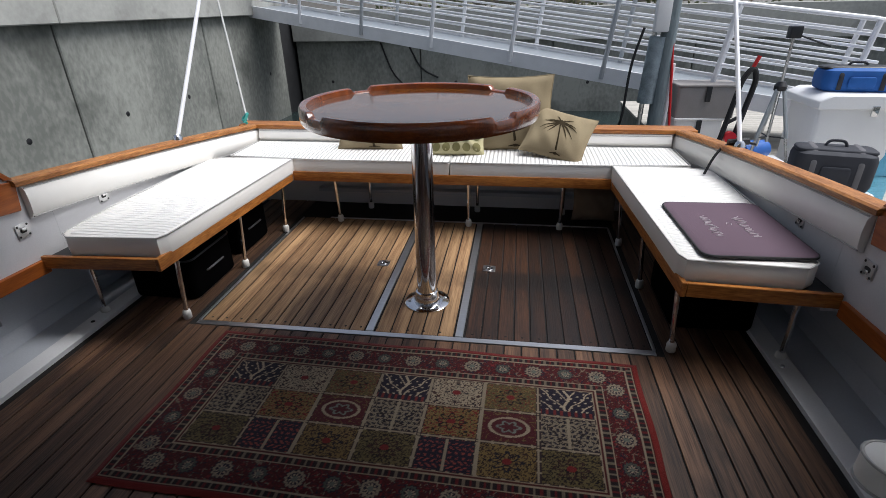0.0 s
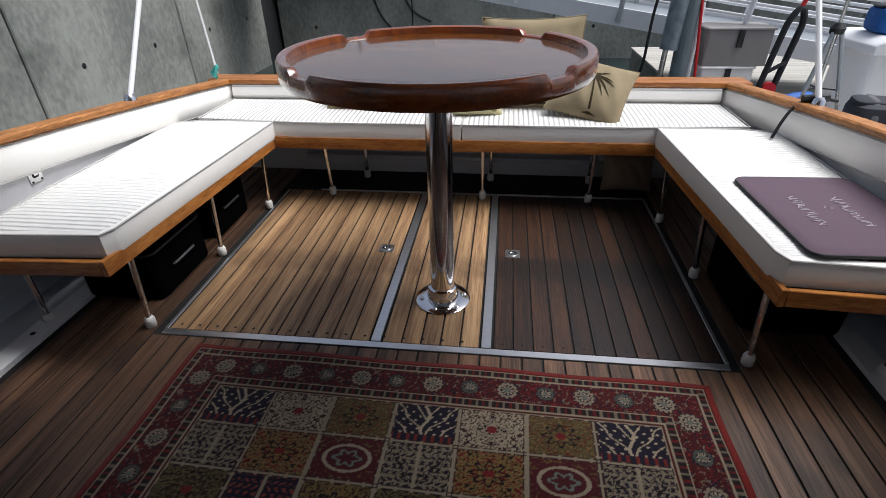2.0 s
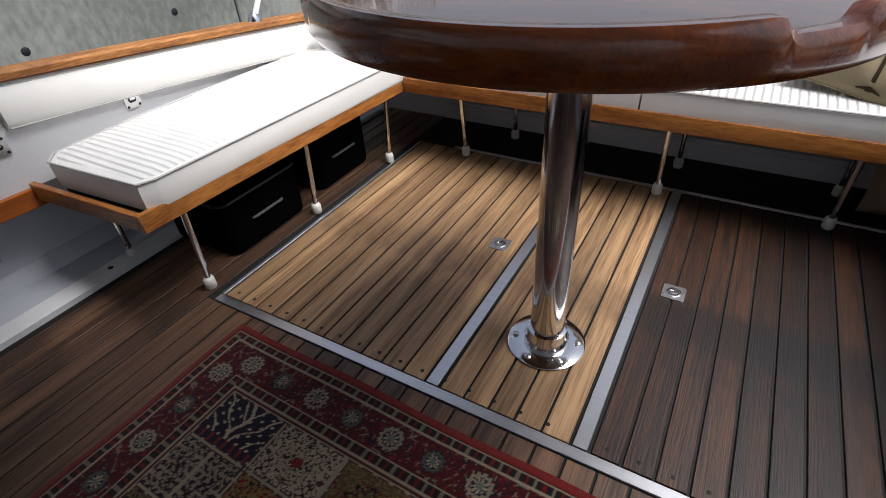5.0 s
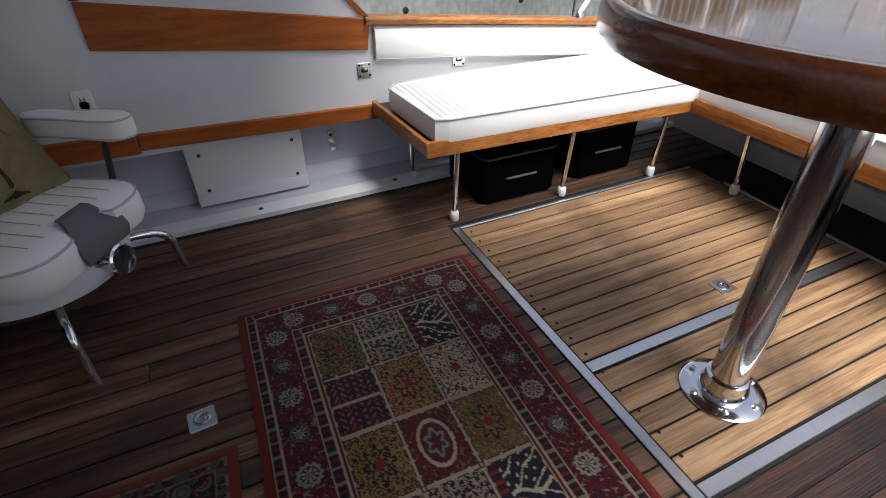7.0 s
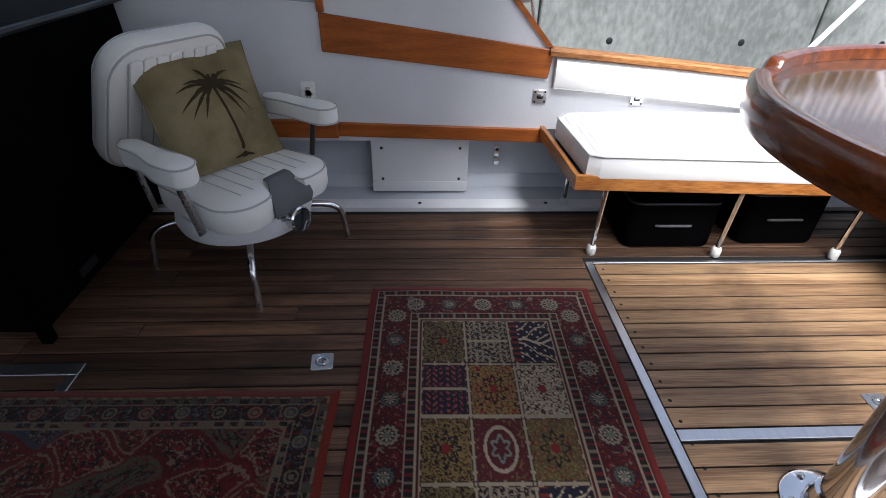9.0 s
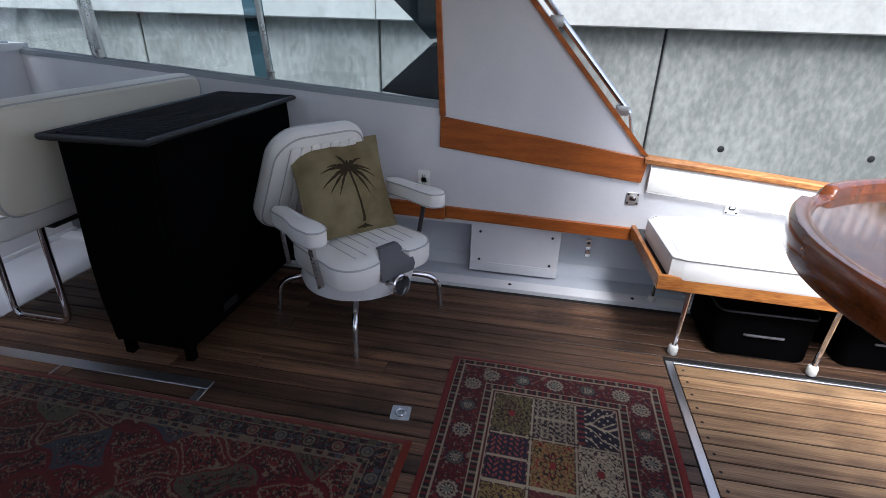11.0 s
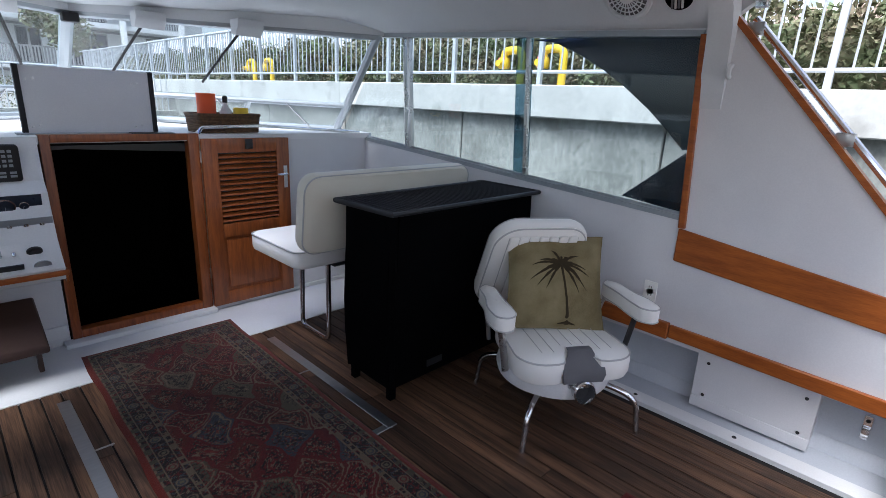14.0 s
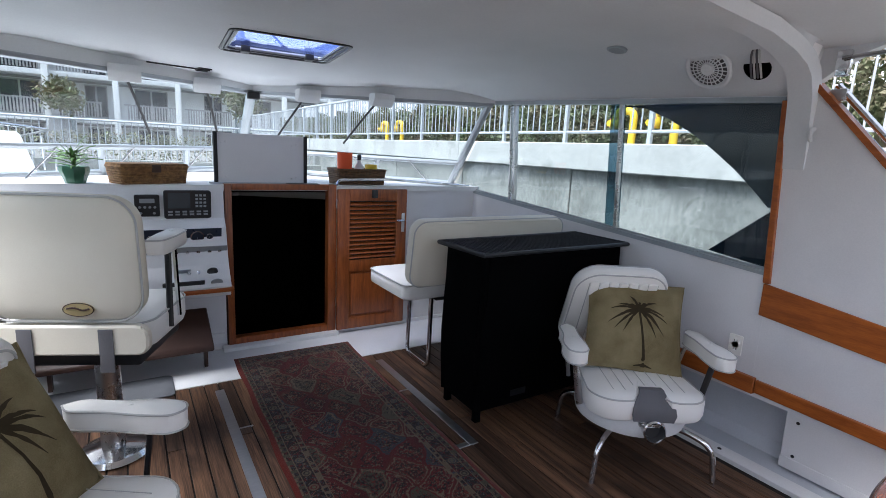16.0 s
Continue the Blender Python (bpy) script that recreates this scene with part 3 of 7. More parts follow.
    p = part("overlap_pane", prism([(-2.47, sill(-2.47)), (-2.345, sill(-2.345)), (-2.40, head(-2.4)), (-2.525, head(-2.525))], "x", s * (HW + 0.05), s * (HW + 0.055)), GLASS_EDGE, win)
    p.visible_shadow = False
    p = part("pane", prism([(-4.44, sill(-4.44)), (-1.31, sill(-1.31)), (-1.37, head(-1.37)), (-3.86, head(-3.86))], "x", s * (HW + 0.028), s * (HW + 0.033)), GLASS, win)
    p.visible_shadow = False
    for y in (-2.33, -3.48):
        part("catch", block(s * (HW - 0.012), s * (HW + 0.01), y - 0.012, y + 0.012, sill(y) + 0.012, sill(y) + 0.055, 0.004), DARK_CHROME, win)
    # smoked weather panel outside the pane, cut in a sweeping curve
    up = [(-2.456, 1.995), (-2.252, 1.97), (-2.079, 1.90), (-1.916, 1.815), (-1.76, 1.715), (-1.612, 1.605), (-1.487, 1.495), (-1.395, 1.405), (-1.30, 1.42), (-1.34, 1.985)]
    part("smoked_panel", prism(up, "x", s * (HW + 0.075), s * (HW + 0.08)), SHADOW_GLASS, win, "dark smoked weather panel with a curved edge")
    part("smoked_corner", prism([(-1.69, 1.115), (-1.46, 1.315), (-1.375, 1.39), (-1.30, 1.40), (-1.27, 1.07)], "x", s * (HW + 0.075), s * (HW + 0.08)), SHADOW_GLASS, win, "dark smoked corner panel")

    # header over the window up to the cove
    solo("header_" + side, prism([(-1.36, 1.985), (-1.36, 2.12), (-3.95, 2.12), (-3.86, 2.095)], "x", s * (HW + 0.0015), s * (HW + 0.059)), LINER, "pale moulded header above the side window", "wall", kind="structure")
    # header of the open cockpit side, with a rounded forward corner
    curve = [(-1.30, 2.09)] + [(-1.23 + 0.30 * t, 2.045 + 0.15 * math.sin(t * math.pi / 2)) for t in (0, 0.2, 0.4, 0.6, 0.8, 1)] + [(0.02, 2.20), (0.02, 2.26), (-1.30, 2.26)]
    solo("cockpit_header_" + side, prism(curve, "x", s * (HW + 0.002), s * (HW + 0.057)), LINER, "pale moulded header above the open cockpit side", "wall", kind="structure")

# transom
solo("transom", block(-1.86, 1.86, AFT, AFT + 0.1, -0.04, sheer(AFT) - 0.03), PAINT, "pale painted inner side of the transom", "wall", kind="structure")
solo("cap_rail_transom", block(-1.86, 1.86, AFT - 0.045, AFT + 0.13, sheer(AFT) - 0.03, sheer(AFT) + 0.002, 0.006), HONEY_X, "varnished teak cap rail across the transom", "rail", kind="structure")

# roof: lining below, shell above
def roof_edge(x):
    return -4.98 + 1.13 * abs(x) / HW


def roof_sheet(lift, inset):
    bm = bmesh.new()
    grid = []
    nx, ny = 80, 90
    for i in range(nx + 1):
        x = -HW - 0.06 + (2 * HW + 0.12) * i / nx
        col = []
        for j in range(ny + 1):
            t = j / ny
            y = 0.02 + (roof_edge(x) - inset - 0.02) * t
            col.append(bm.verts.new((x, y, roof_z(min(HW, abs(x)), y) + lift)))
        grid.append(col)
    for i in range(nx):
        for j in range(ny):
            x = grid[i][j].co.x + 0.024
            y = grid[i][j].co.y - 0.027
            if -0.27 < x < 0.47 and -3.76 < y < -3.16:
                continue
            bm.faces.new((grid[i][j], grid[i + 1][j], grid[i + 1][j + 1], grid[i][j + 1]))
    return bm


solo("ceiling", roof_sheet(0.0, 0.0), LINER, "pale curved cabin headliner", "ceiling", kind="structure", smooth=60)
solo("roof", roof_sheet(0.07, 0.05), FIBREGLASS, "white fibreglass hardtop", "roof", kind="structure", smooth=60)
solo("roof_edge_aft", block(-HW - 0.06, HW + 0.06, 0.0, 0.04, 2.2, 2.37, 0.01), FIBREGLASS, "rounded aft edge of the hardtop", "roof", kind="structure")

bm = bmesh.new()
rows = []
for i in range(41):
    x = -HW - 0.05 + (2 * HW + 0.1) * i / 40
    ye = roof_edge(min(HW, abs(x)))
    rows.append([bm.verts.new(p) for p in ((x, ye + 0.05, 2.075), (x, ye + 0.05, roof_z(min(HW, abs(x)), ye) + 0.02), (x, ye - 0.03, roof_z(min(HW, abs(x)), ye) + 0.05), (x, ye - 0.03, 2.08))])
for q, r in zip(rows, rows[1:]):
    for k in range(4):
        bm.faces.new((q[k], q[(k + 1) % 4], r[(k + 1) % 4], r[k]))
solo("windshield_header", bm, LINER, "pale header strip over the windshield", "trim", kind="structure")

# rib that frames the aft end of the cabin
for s, side in ((-1, "starboard"), (1, "port")):
    bm = bmesh.new()
    rows = []
    line = [(HW, 1.62), (HW, 1.8), (HW, 1.93), (HW - 0.01, 2.02), (HW - 0.05, 2.1), (HW - 0.13, 2.16), (HW - 0.26, 2.205), (HW - 0.5, 2.25), (HW - 1.0, 2.283), (0, 2.292)]
    for i, (x, z) in enumerate(line):
        grow = min(1.0, i / 3)
        d = 0.004 + 0.05 * grow
        nx, nz = (1.0, 0.0) if i < 3 else (0.7, -0.7) if i < 5 else (0.35, -0.94) if i < 7 else (0, -1.0)
        if i < 3:
            inn = (x - d, z)
        else:
            inn = (x - d * abs(nx), z - d * abs(nz))
        rows.append([bm.verts.new((s * a, y, b)) for (a, b), y in (((x + 0.02, z + 0.01), -1.345), (inn, -1.335), (inn, -1.225), ((x + 0.02, z + 0.01), -1.215))])
    for q, r in zip(rows, rows[1:]):
        for k in range(4):
            bm.faces.new((q[k], q[(k + 1) % 4], r[(k + 1) % 4], r[k]))
    bm.faces.new(rows[0])
    solo("roof_rib_" + side, bm, LINER, "pale moulded rib at the aft end of the cabin", "trim", kind="structure", smooth=60)

# forward bulkhead with the companionway opening
BY = -4.07
DX0, DX1, DZ = -0.40, 0.35, 1.285
solo("bulkhead_starboard", block(-HW, DX0 - 0.06, BY - 0.05, BY, 0.0, 1.2545, 0.0), PAINT, "white forward bulkhead beside the companionway", "wall", kind="structure")
solo("bulkhead_port", block(DX1 + 0.06, HW, BY - 0.05, BY, 0.0, 1.2545, 0.0), PAINT, "white forward bulkhead under the helm", "wall", kind="structure")
solo("baseboard", block(-HW, DX0 - 0.06, BY + 0.0005, BY + 0.028, 0.0, 0.035, 0.006), GELCOAT, "white moulded plinth below the bulkhead", "baseboard", kind="structure")
solo("door_sill", block(DX0 - 0.08, DX1 + 0.10, BY + 0.0008, BY + 0.09, 0.004, 0.035, 0.008), GELCOAT, "white moulded sill of the companionway", "trim", kind="structure")
frm = thing("door_frame", "varnished wooden frame around the dark companionway", "door frame", kind="structure")
part("jamb", block(DX0 - 0.07, DX0, BY - 0.06, BY + 0.025, 0.03, DZ + 0.02, 0.004), DOOR_WOOD, frm)
part("jamb", block(DX1, DX1 + 0.05, BY - 0.06, BY + 0.02, 0.03, DZ + 0.02, 0.004), DOOR_WOOD, frm)
part("lintel", block(DX0 + 0.0005, DX1 - 0.0005, BY - 0.06, BY + 0.018, DZ - 0.025, DZ + 0.02, 0.004), DOOR_WOOD, frm)
part("threshold", block(DX0 + 0.0005, DX1 - 0.0005, BY - 0.06, BY + 0.02, 0.03, 0.085, 0.004), DOOR_WOOD, frm)
# the cabin behind it: a closed box coloured near black to read as darkness
cab = thing("cabin_below", "cabin shell behind the companionway, coloured near black for its darkness", "cabin", kind="structure")
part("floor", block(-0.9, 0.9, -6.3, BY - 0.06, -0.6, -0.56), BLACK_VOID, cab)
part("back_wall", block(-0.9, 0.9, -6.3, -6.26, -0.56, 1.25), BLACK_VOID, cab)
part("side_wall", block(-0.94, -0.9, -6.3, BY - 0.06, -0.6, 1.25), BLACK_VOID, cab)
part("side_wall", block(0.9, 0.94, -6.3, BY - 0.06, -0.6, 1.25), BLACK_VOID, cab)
# unseen ceiling added to keep light out of the box
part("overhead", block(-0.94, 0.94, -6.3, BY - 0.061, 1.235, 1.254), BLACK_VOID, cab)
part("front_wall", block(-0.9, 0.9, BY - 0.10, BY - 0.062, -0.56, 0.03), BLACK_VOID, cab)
part("step", block(-0.25, 0.2, BY - 0.4, BY - 0.12, -0.3, -0.26, 0.01), BROWN_VINYL, cab)

# open louvred door leaf, folded back against the bulkhead
leaf = thing("door_1", "louvred varnished wooden door folded open against the bulkhead", "door", pose(DX0 - 0.072, BY + 0.03, 0.0), kind="structure")
LW, L0, L1 = 0.645, 0.04, 1.272
part("stile", block(-0.105, 0.0, 0, 0.032, L0, L1, 0.004), DOOR_WOOD, leaf)
part("stile", block(-LW, -LW + 0.10, 0, 0.032, L0, L1, 0.004), DOOR_WOOD, leaf)
for z0, z1 in ((L0, L0 + 0.10), (0.56, 0.66), (L1 - 0.10, L1)):
    part("crosspiece", block(-LW + 0.1005, -0.1055, 0.001, 0.031, z0, z1, 0.003), DOOR_WOOD, leaf)
for k in range(13):
    z = 0.685 + k * 0.0385
    part("slat", moved(block(-LW + 0.101, -0.106, -0.018, 0.018, -0.004, 0.004, 0.002), pose(0, 0.016, z, -40)), DOOR_WOOD, leaf)
part("panel", block(-LW + 0.1005, -0.1055, 0.008, 0.02, L0 + 0.1, 0.56), DOOR_WOOD, leaf)
for x0 in (-LW + 0.125, -0.325):
    part("raised_field", block(x0, x0 + 0.20, 0.0195, 0.026, L0 + 0.125, 0.535, 0.006), DOOR_WOOD, leaf)
# dark sheet in place of the shade between the slats
part("backing", block(-LW + 0.101, -0.106, 0.001, 0.004, 0.66, L1 - 0.1), DARK_VOID, leaf)
part("lock_plate", block(-LW + 0.02, -LW + 0.05, 0.032, 0.036, 0.89, 1.06, 0.002), STEEL_PLATE, leaf)
part("door_handle", tube(bent([(-LW + 0.035, 0.036, 1.0), (-LW + 0.035, 0.075, 1.0), (-LW + 0.12, 0.075, 1.0)], 0.02), 0.008), CHROME, leaf)
part("hook_plate", block(-0.355, -0.30, 0.032, 0.045, L1 - 0.075, L1 - 0.005, 0.004), BLACK_PLASTIC, leaf)
for z in (0.3, 1.15):
    part("hinge", turned([(0.008, z - 0.04), (0.008, z + 0.04)], 10), STEEL_PLATE, leaf)

# dash top behind the windshield
WB_S, WB_C = (-4.46, 1.285), (-5.75, 1.33)   # windshield foot: at the sides and on the centre line (y, z)
solo("dash_top", prism([(-HW - 0.05, BY + 0.02), (DX0 - 0.06, BY + 0.02), (DX0 - 0.06, BY - 0.0), (DX1 + 0.06, BY), (DX1 + 0.06, BY + 0.06), (HW + 0.05, BY + 0.06), (HW + 0.05, WB_S[0] - 0.1), (0, WB_C[0] - 0.1), (-HW - 0.05, WB_S[0] - 0.1)], "z", 1.255, 1.298), GELCOAT, "white dash shelf behind the windshield", "shelf", kind="structure")
solo("foredeck", prism([(-2.2, WB_S[0]), (0, WB_C[0]), (2.2, WB_S[0]), (1.3, -7.2), (0, -8.6), (-1.3, -7.2)], "z", 1.05, 1.12), FIBREGLASS, "white foredeck beyond the windshield", "deck", kind="structure")


def windshield(s, side):
    """One half of the V-shaped windshield: an upper pane over a row of small panes."""
    ws = thing("windshield_" + side, "sloping aluminium-framed windshield half with small lower panes", "window", kind="structure")
    top_s, top_c = Vector((s * HW, roof_edge(HW), 2.07)), Vector((0, roof_edge(0), 2.075))
    bot_s, bot_c = Vector((s * HW, WB_S[0], WB_S[1])), Vector((0, WB_C[0], WB_C[1]))

    def on(u, v):
        return (bot_c.lerp(bot_s, u)).lerp(top_c.lerp(top_s, u), v)

    def quad(u0, u1, v0, v1, th):
        bm = bmesh.new()
        n = Vector((0, -1, 0.5)).normalized() * th
        a = [on(u0, v0), on(u1, v0), on(u1, v1), on(u0, v1)]
        lo = [bm.verts.new(p) for p in a]
        hi = [bm.verts.new(p + n) for p in a]
        bm.faces.new(lo)
        bm.faces.new(hi[::-1])
        for i in range(4):
            bm.faces.new((lo[i], lo[(i + 1) % 4], hi[(i + 1) % 4], hi[i]))
        return bm
    vb = 0.29
    p = part("pane", quad(0.0, 1.0, vb, 1.0, 0.005), GLASS, ws)
    p.visible_shadow = False
    p = part("lower_pane", quad(0.0, 1.0, 0.0, vb, 0.005), GLASS, ws)
    p.visible_shadow = False
    part("middle_bar", tube([on(0, vb), on(1, vb)], 0.022, 8), ALLOY_GREY, ws)
    part("foot_rail", tube([on(0, 0.02), on(1, 0.02)], 0.028, 8), ALLOY_GREY, ws)
    part("head_rail", tube([on(0, 1.0), on(1, 1.0)], 0.035, 8), ALLOY_GREY, ws)
    part("corner_post", tube([on(0.985, 0.0), on(0.985, 1.0)], 0.034, 8), ALLOY_GREY, ws)
    for u in (0.28, 0.62):
        part("divider", tube([on(u, 0.0), on(u, vb)], 0.024, 8), ALLOY_GREY, ws)
    for u in (0.2, 0.5, 0.75):
        part("stay", tube([on(u, vb) + Vector((0, 0.02, 0)), on(u + 0.1, 0.0) + Vector((0, 0.2, 0.0))], 0.007, 6), DARK_CHROME, ws)
    for u in (0.22, 0.52):
        part("wiper_motor", moved(prism([(-0.05, 0.03), (-0.05, -0.07), (0.03, -0.085), (0.085, -0.02), (0.085, 0.03)], "x", -0.10, 0.10, 0.012, 2), Matrix.Translation(on(u, 0.98) + Vector((0, 0.08, 0.015)))), LINER, ws, "white wiper motor cover")
        part("wiper", tube([on(u, 0.97) + Vector((0, 0.03, 0)), on(u - 0.04, 0.72) + Vector((0, 0.02, 0)), on(u - 0.08, 0.45) + Vector((0, 0.016, 0))], 0.010, 6), RUBBER, ws)
    return on


for s, side in ((-1, "starboard"), (1, "port")):
    pane_at = windshield(s, side)
centre = thing("windshield_post", "pale centre post of the windshield", "post", kind="structure")
part("post", tube([(0, WB_C[0], WB_C[1]), (0, roof_edge(0), 2.08)], 0.045, 10), ALLOY_GREY, centre)
part("bracket", block(-0.05, 0.05, roof_edge(0) + 0.02, roof_edge(0) + 0.10, 2.0, 2.06, 0.01), RUBBER, centre)

# ---- cockpit: seats, table, rugs ----
def chrome_leg(parent, x, y, top, slant=(0, 0)):
    leg = part("leg", tube([(x + slant[0], y + slant[1], top), (x, y, 0.03)], 0.0125, 10), CHROME, parent)
    part("rubber_foot", moved(turned([(0.021, 0), (0.024, 0.005), (0.024, 0.04), (0.019, 0.052), (0.015, 0.055)], 14), Matrix.Translation((x, y, 0.0))), RUBBER_WHITE, leg)


SEAT_Z = 0.46


def top_panel(outline, z, inset):
    """The sewn-in ribbed panel of a cushion's top, slightly crowned."""
    cx = sum(p[0] for p in outline) / len(outline)
    cy = sum(p[1] for p in outline) / len(outline)
    bm = bmesh.new()
    rings = []
    for f, h in ((0.0, 0.001), (0.12, 0.006), (0.4, 0.010)):
        ring = []
        for x, y in outline:
            d = Vector((x - cx, y - cy))
            k = (1 - inset / d.length) * (1 - f)
            ring.append(bm.verts.new((cx + d.x * k, cy + d.y * k, z + h)))
        rings.append(ring)
    for q, r in zip(rings, rings[1:]):
        for k in range(len(q)):
            j = (k + 1) % len(q)
            bm.faces.new((q[k], q[j], r[j], r[k]))
    bm.faces.new(rings[-1])
    return bm
for s, side in ((-1, "starboard"), (1, "port")):
    bench = thing("cockpit_bench", "slatted teak cockpit bench on chrome tube legs", "bench", group="cockpit benches")
    fx0, fx1 = s * 1.245, s * 1.172
    y0, y1 = (-0.135 if s < 0 else -0.10), 1.347
    part("edge_board", prism([(fx0, y0), (fx1, y1), (fx1 + s * 0.024, y1), (fx0 + s * 0.024, y0)], "z", SEAT_Z - 0.072, SEAT_Z, 0.003), HONEY, bench)
    part("end_board", prism([(fx0 + s * 0.0245, y0), (s * (HW - 0.012), y0 - 0.035), (s * (HW - 0.012), y0 - 0.011), (fx0 + s * 0.0245, y0 + 0.024)], "z", SEAT_Z - 0.07, SEAT_Z - 0.002, 0.003), HONEY_X, bench)
    part("platform", prism([(fx0 + s * 0.025, y0 + 0.025), (s * (HW - 0.013), y0 - 0.01), (s * 1.75, AFT - 0.06), (fx1 + s * 0.025, y1)], "z", SEAT_Z - 0.045, SEAT_Z - 0.022), BLACK_PLASTIC, bench)
    for x, y in ((1.305, 0.03), (1.28, 0.66), (1.255, 1.26)):
        chrome_leg(bench, s * x, y, SEAT_Z - 0.04, (-s * 0.03, 0.0))
    chrome_leg(bench, s * 1.80, 0.01, SEAT_Z - 0.04)
    # cushion on it
    yb = 1.372
    dy = 0.0 if s < 0 else 0.032
    o = [(s * 1.262, -0.088 + dy), (s * 1.238, -0.03 + dy), (s * 1.165, yb), (s * 1.62, yb), (s * 1.80, yb - 0.05), (s * 1.83, 0.3), (s * 1.80, -0.07 + dy), (s * 1.74, -0.12 + dy)]
    ctr = Vector((s * 1.5, 0.62, 0))
    # even outline with many points
    dense = []
    for (ax, ay), (bx, by) in zip(o, o[1:] + o[:1]):
        for k in range(8):
            dense.append((ax + (bx - ax) * k / 8, ay + (by - ay) * k / 8))
    cu = thing("bench_cushion", "white ribbed vinyl seat cushion on the cockpit bench", "cushion", group="cockpit cushions")
    part("cover", upholstery(dense, SEAT_Z - 0.02, SEAT_Z + 0.094, 0.018, 0.006), VINYL, cu)
    part("ribbed_top", top_panel(dense, SEAT_Z + 0.094, 0.03), VINYL_RIB_Y, cu)
    part("piping", outline_piping(dense, SEAT_Z + 0.092, 0.004), PIPING, cu)
    # back pad against the coaming
    bm = bmesh.new()
    rows = []
    for i in range(17):
        y = -0.13 + (AFT - 0.01 + 0.13) * i / 16
        w, z = half_width(max(0, y)), sheer(y) - 0.035
        prof = ((0.0, 0.0), (-0.016, -0.004), (-0.03, -0.025), (-0.034, -0.08), (-0.03, -0.14), (-0.016, -0.163), (0.0, -0.166))
        rows.append([bm.verts.new((s * (w - 0.002 + a), y, z + b)) for a, b in prof])
    for q, r in zip(rows, rows[1:]):
        for k in range(7):
            bm.faces.new((q[k], q[(k + 1) % 7], r[(k + 1) % 7], r[k]))
    bm.faces.new(rows[0])
    bm.faces.new(rows[-1][::-1])
    bp_ = thing("back_pad", "white padded vinyl bolster along the coaming", "bolster", group="coaming bolsters")
    part("cover", bm, VINYL, bp_)
    for dz in (-0.012, -0.158):
        part("welt", tube([(s * (half_width(max(0, y)) - 0.024), y, sheer(y) - 0.035 + dz) for y in np.linspace(-0.125, AFT - 0.015, 14)], 0.004, 6), PIPING, bp_)

# aft bench across the stern
aft = thing("stern_bench", "long teak stern bench on chrome tube legs", "bench")
part("edge_board", block(-1.17, 1.17, 1.347, 1.372, SEAT_Z - 0.072, SEAT_Z, 0.003), HONEY_X, aft)
part("platform", block(-1.17, 1.17, 1.374, AFT - 0.005, SEAT_Z - 0.045, SEAT_Z - 0.022), BLACK_PLASTIC, aft)
for x in (-0.891, 0.155, 0.856):
    chrome_leg(aft, x, 1.508, SEAT_Z - 0.04, (0, -0.05))
for x in (-0.72, 0.2, 0.9):
    chrome_leg(aft, x, 1.82, SEAT_Z - 0.04)
for x0, x1, lab in ((-1.69, 0.022, "longer"), (0.03, 1.69, "shorter")):
    o = []
    x0b, x1b = (x0, x1)
    for ax, ay, bx, by in ((x0b, 1.357, x1b, 1.357), (x1b, 1.357, x1b, 1.875), (x1b, 1.875, x0b, 1.875), (x0b, 1.875, x0b, 1.357)):
        for k in range(10):
            o.append((ax + (bx - ax) * k / 10, ay + (by - ay) * k / 10))
    o = [p for p in o if not (abs(p[0]) > 1.165 and p[1] < 1.374)]
    cu = thing("bench_cushion", "white ribbed vinyl seat cushion on the stern bench", "cushion", group="cockpit cushions")
    part("cover", upholstery(o, SEAT_Z - 0.02, SEAT_Z + 0.094, 0.016, 0.005), VINYL, cu)
    part("ribbed_top", top_panel(o, SEAT_Z + 0.094, 0.025), VINYL_RIB_X, cu)
    part("piping", outline_piping(o, SEAT_Z + 0.094, 0.004), PIPING, cu)
zt = sheer(AFT) - 0.03
bp_ = thing("back_pad", "white padded vinyl bolster along the transom", "bolster", group="coaming bolsters")
part("cover", prism([(AFT - 0.002, zt), (AFT - 0.04, zt - 0.004), (AFT - 0.06, zt - 0.03), (AFT - 0.066, zt - 0.07), (AFT - 0.05, zt - 0.10), (AFT - 0.002, zt - 0.105)], "x", -1.68, 1.68), VINYL, bp_)
part("welt", tube([(-1.675, AFT - 0.05, zt - 0.012), (1.675, AFT - 0.05, zt - 0.012)], 0.004, 6), PIPING, bp_)

# table
TX, TY, TZ, TR = 0.018, 0.36, 1.152, 0.572
table = thing("pedestal_table", "round varnished mahogany table on a chrome pedestal", "table", pose(TX, TY, 0))
part("tabletop", turned([(TR - 0.03, TZ - 0.075), (TR - 0.008, TZ - 0.072), (TR - 0.002, TZ - 0.06), (TR - 0.002, TZ - 0.02), (TR - 0.022, TZ - 0.018), (TR - 0.03, TZ - 0.018)], 72), MAHOGANY_TOP, table)


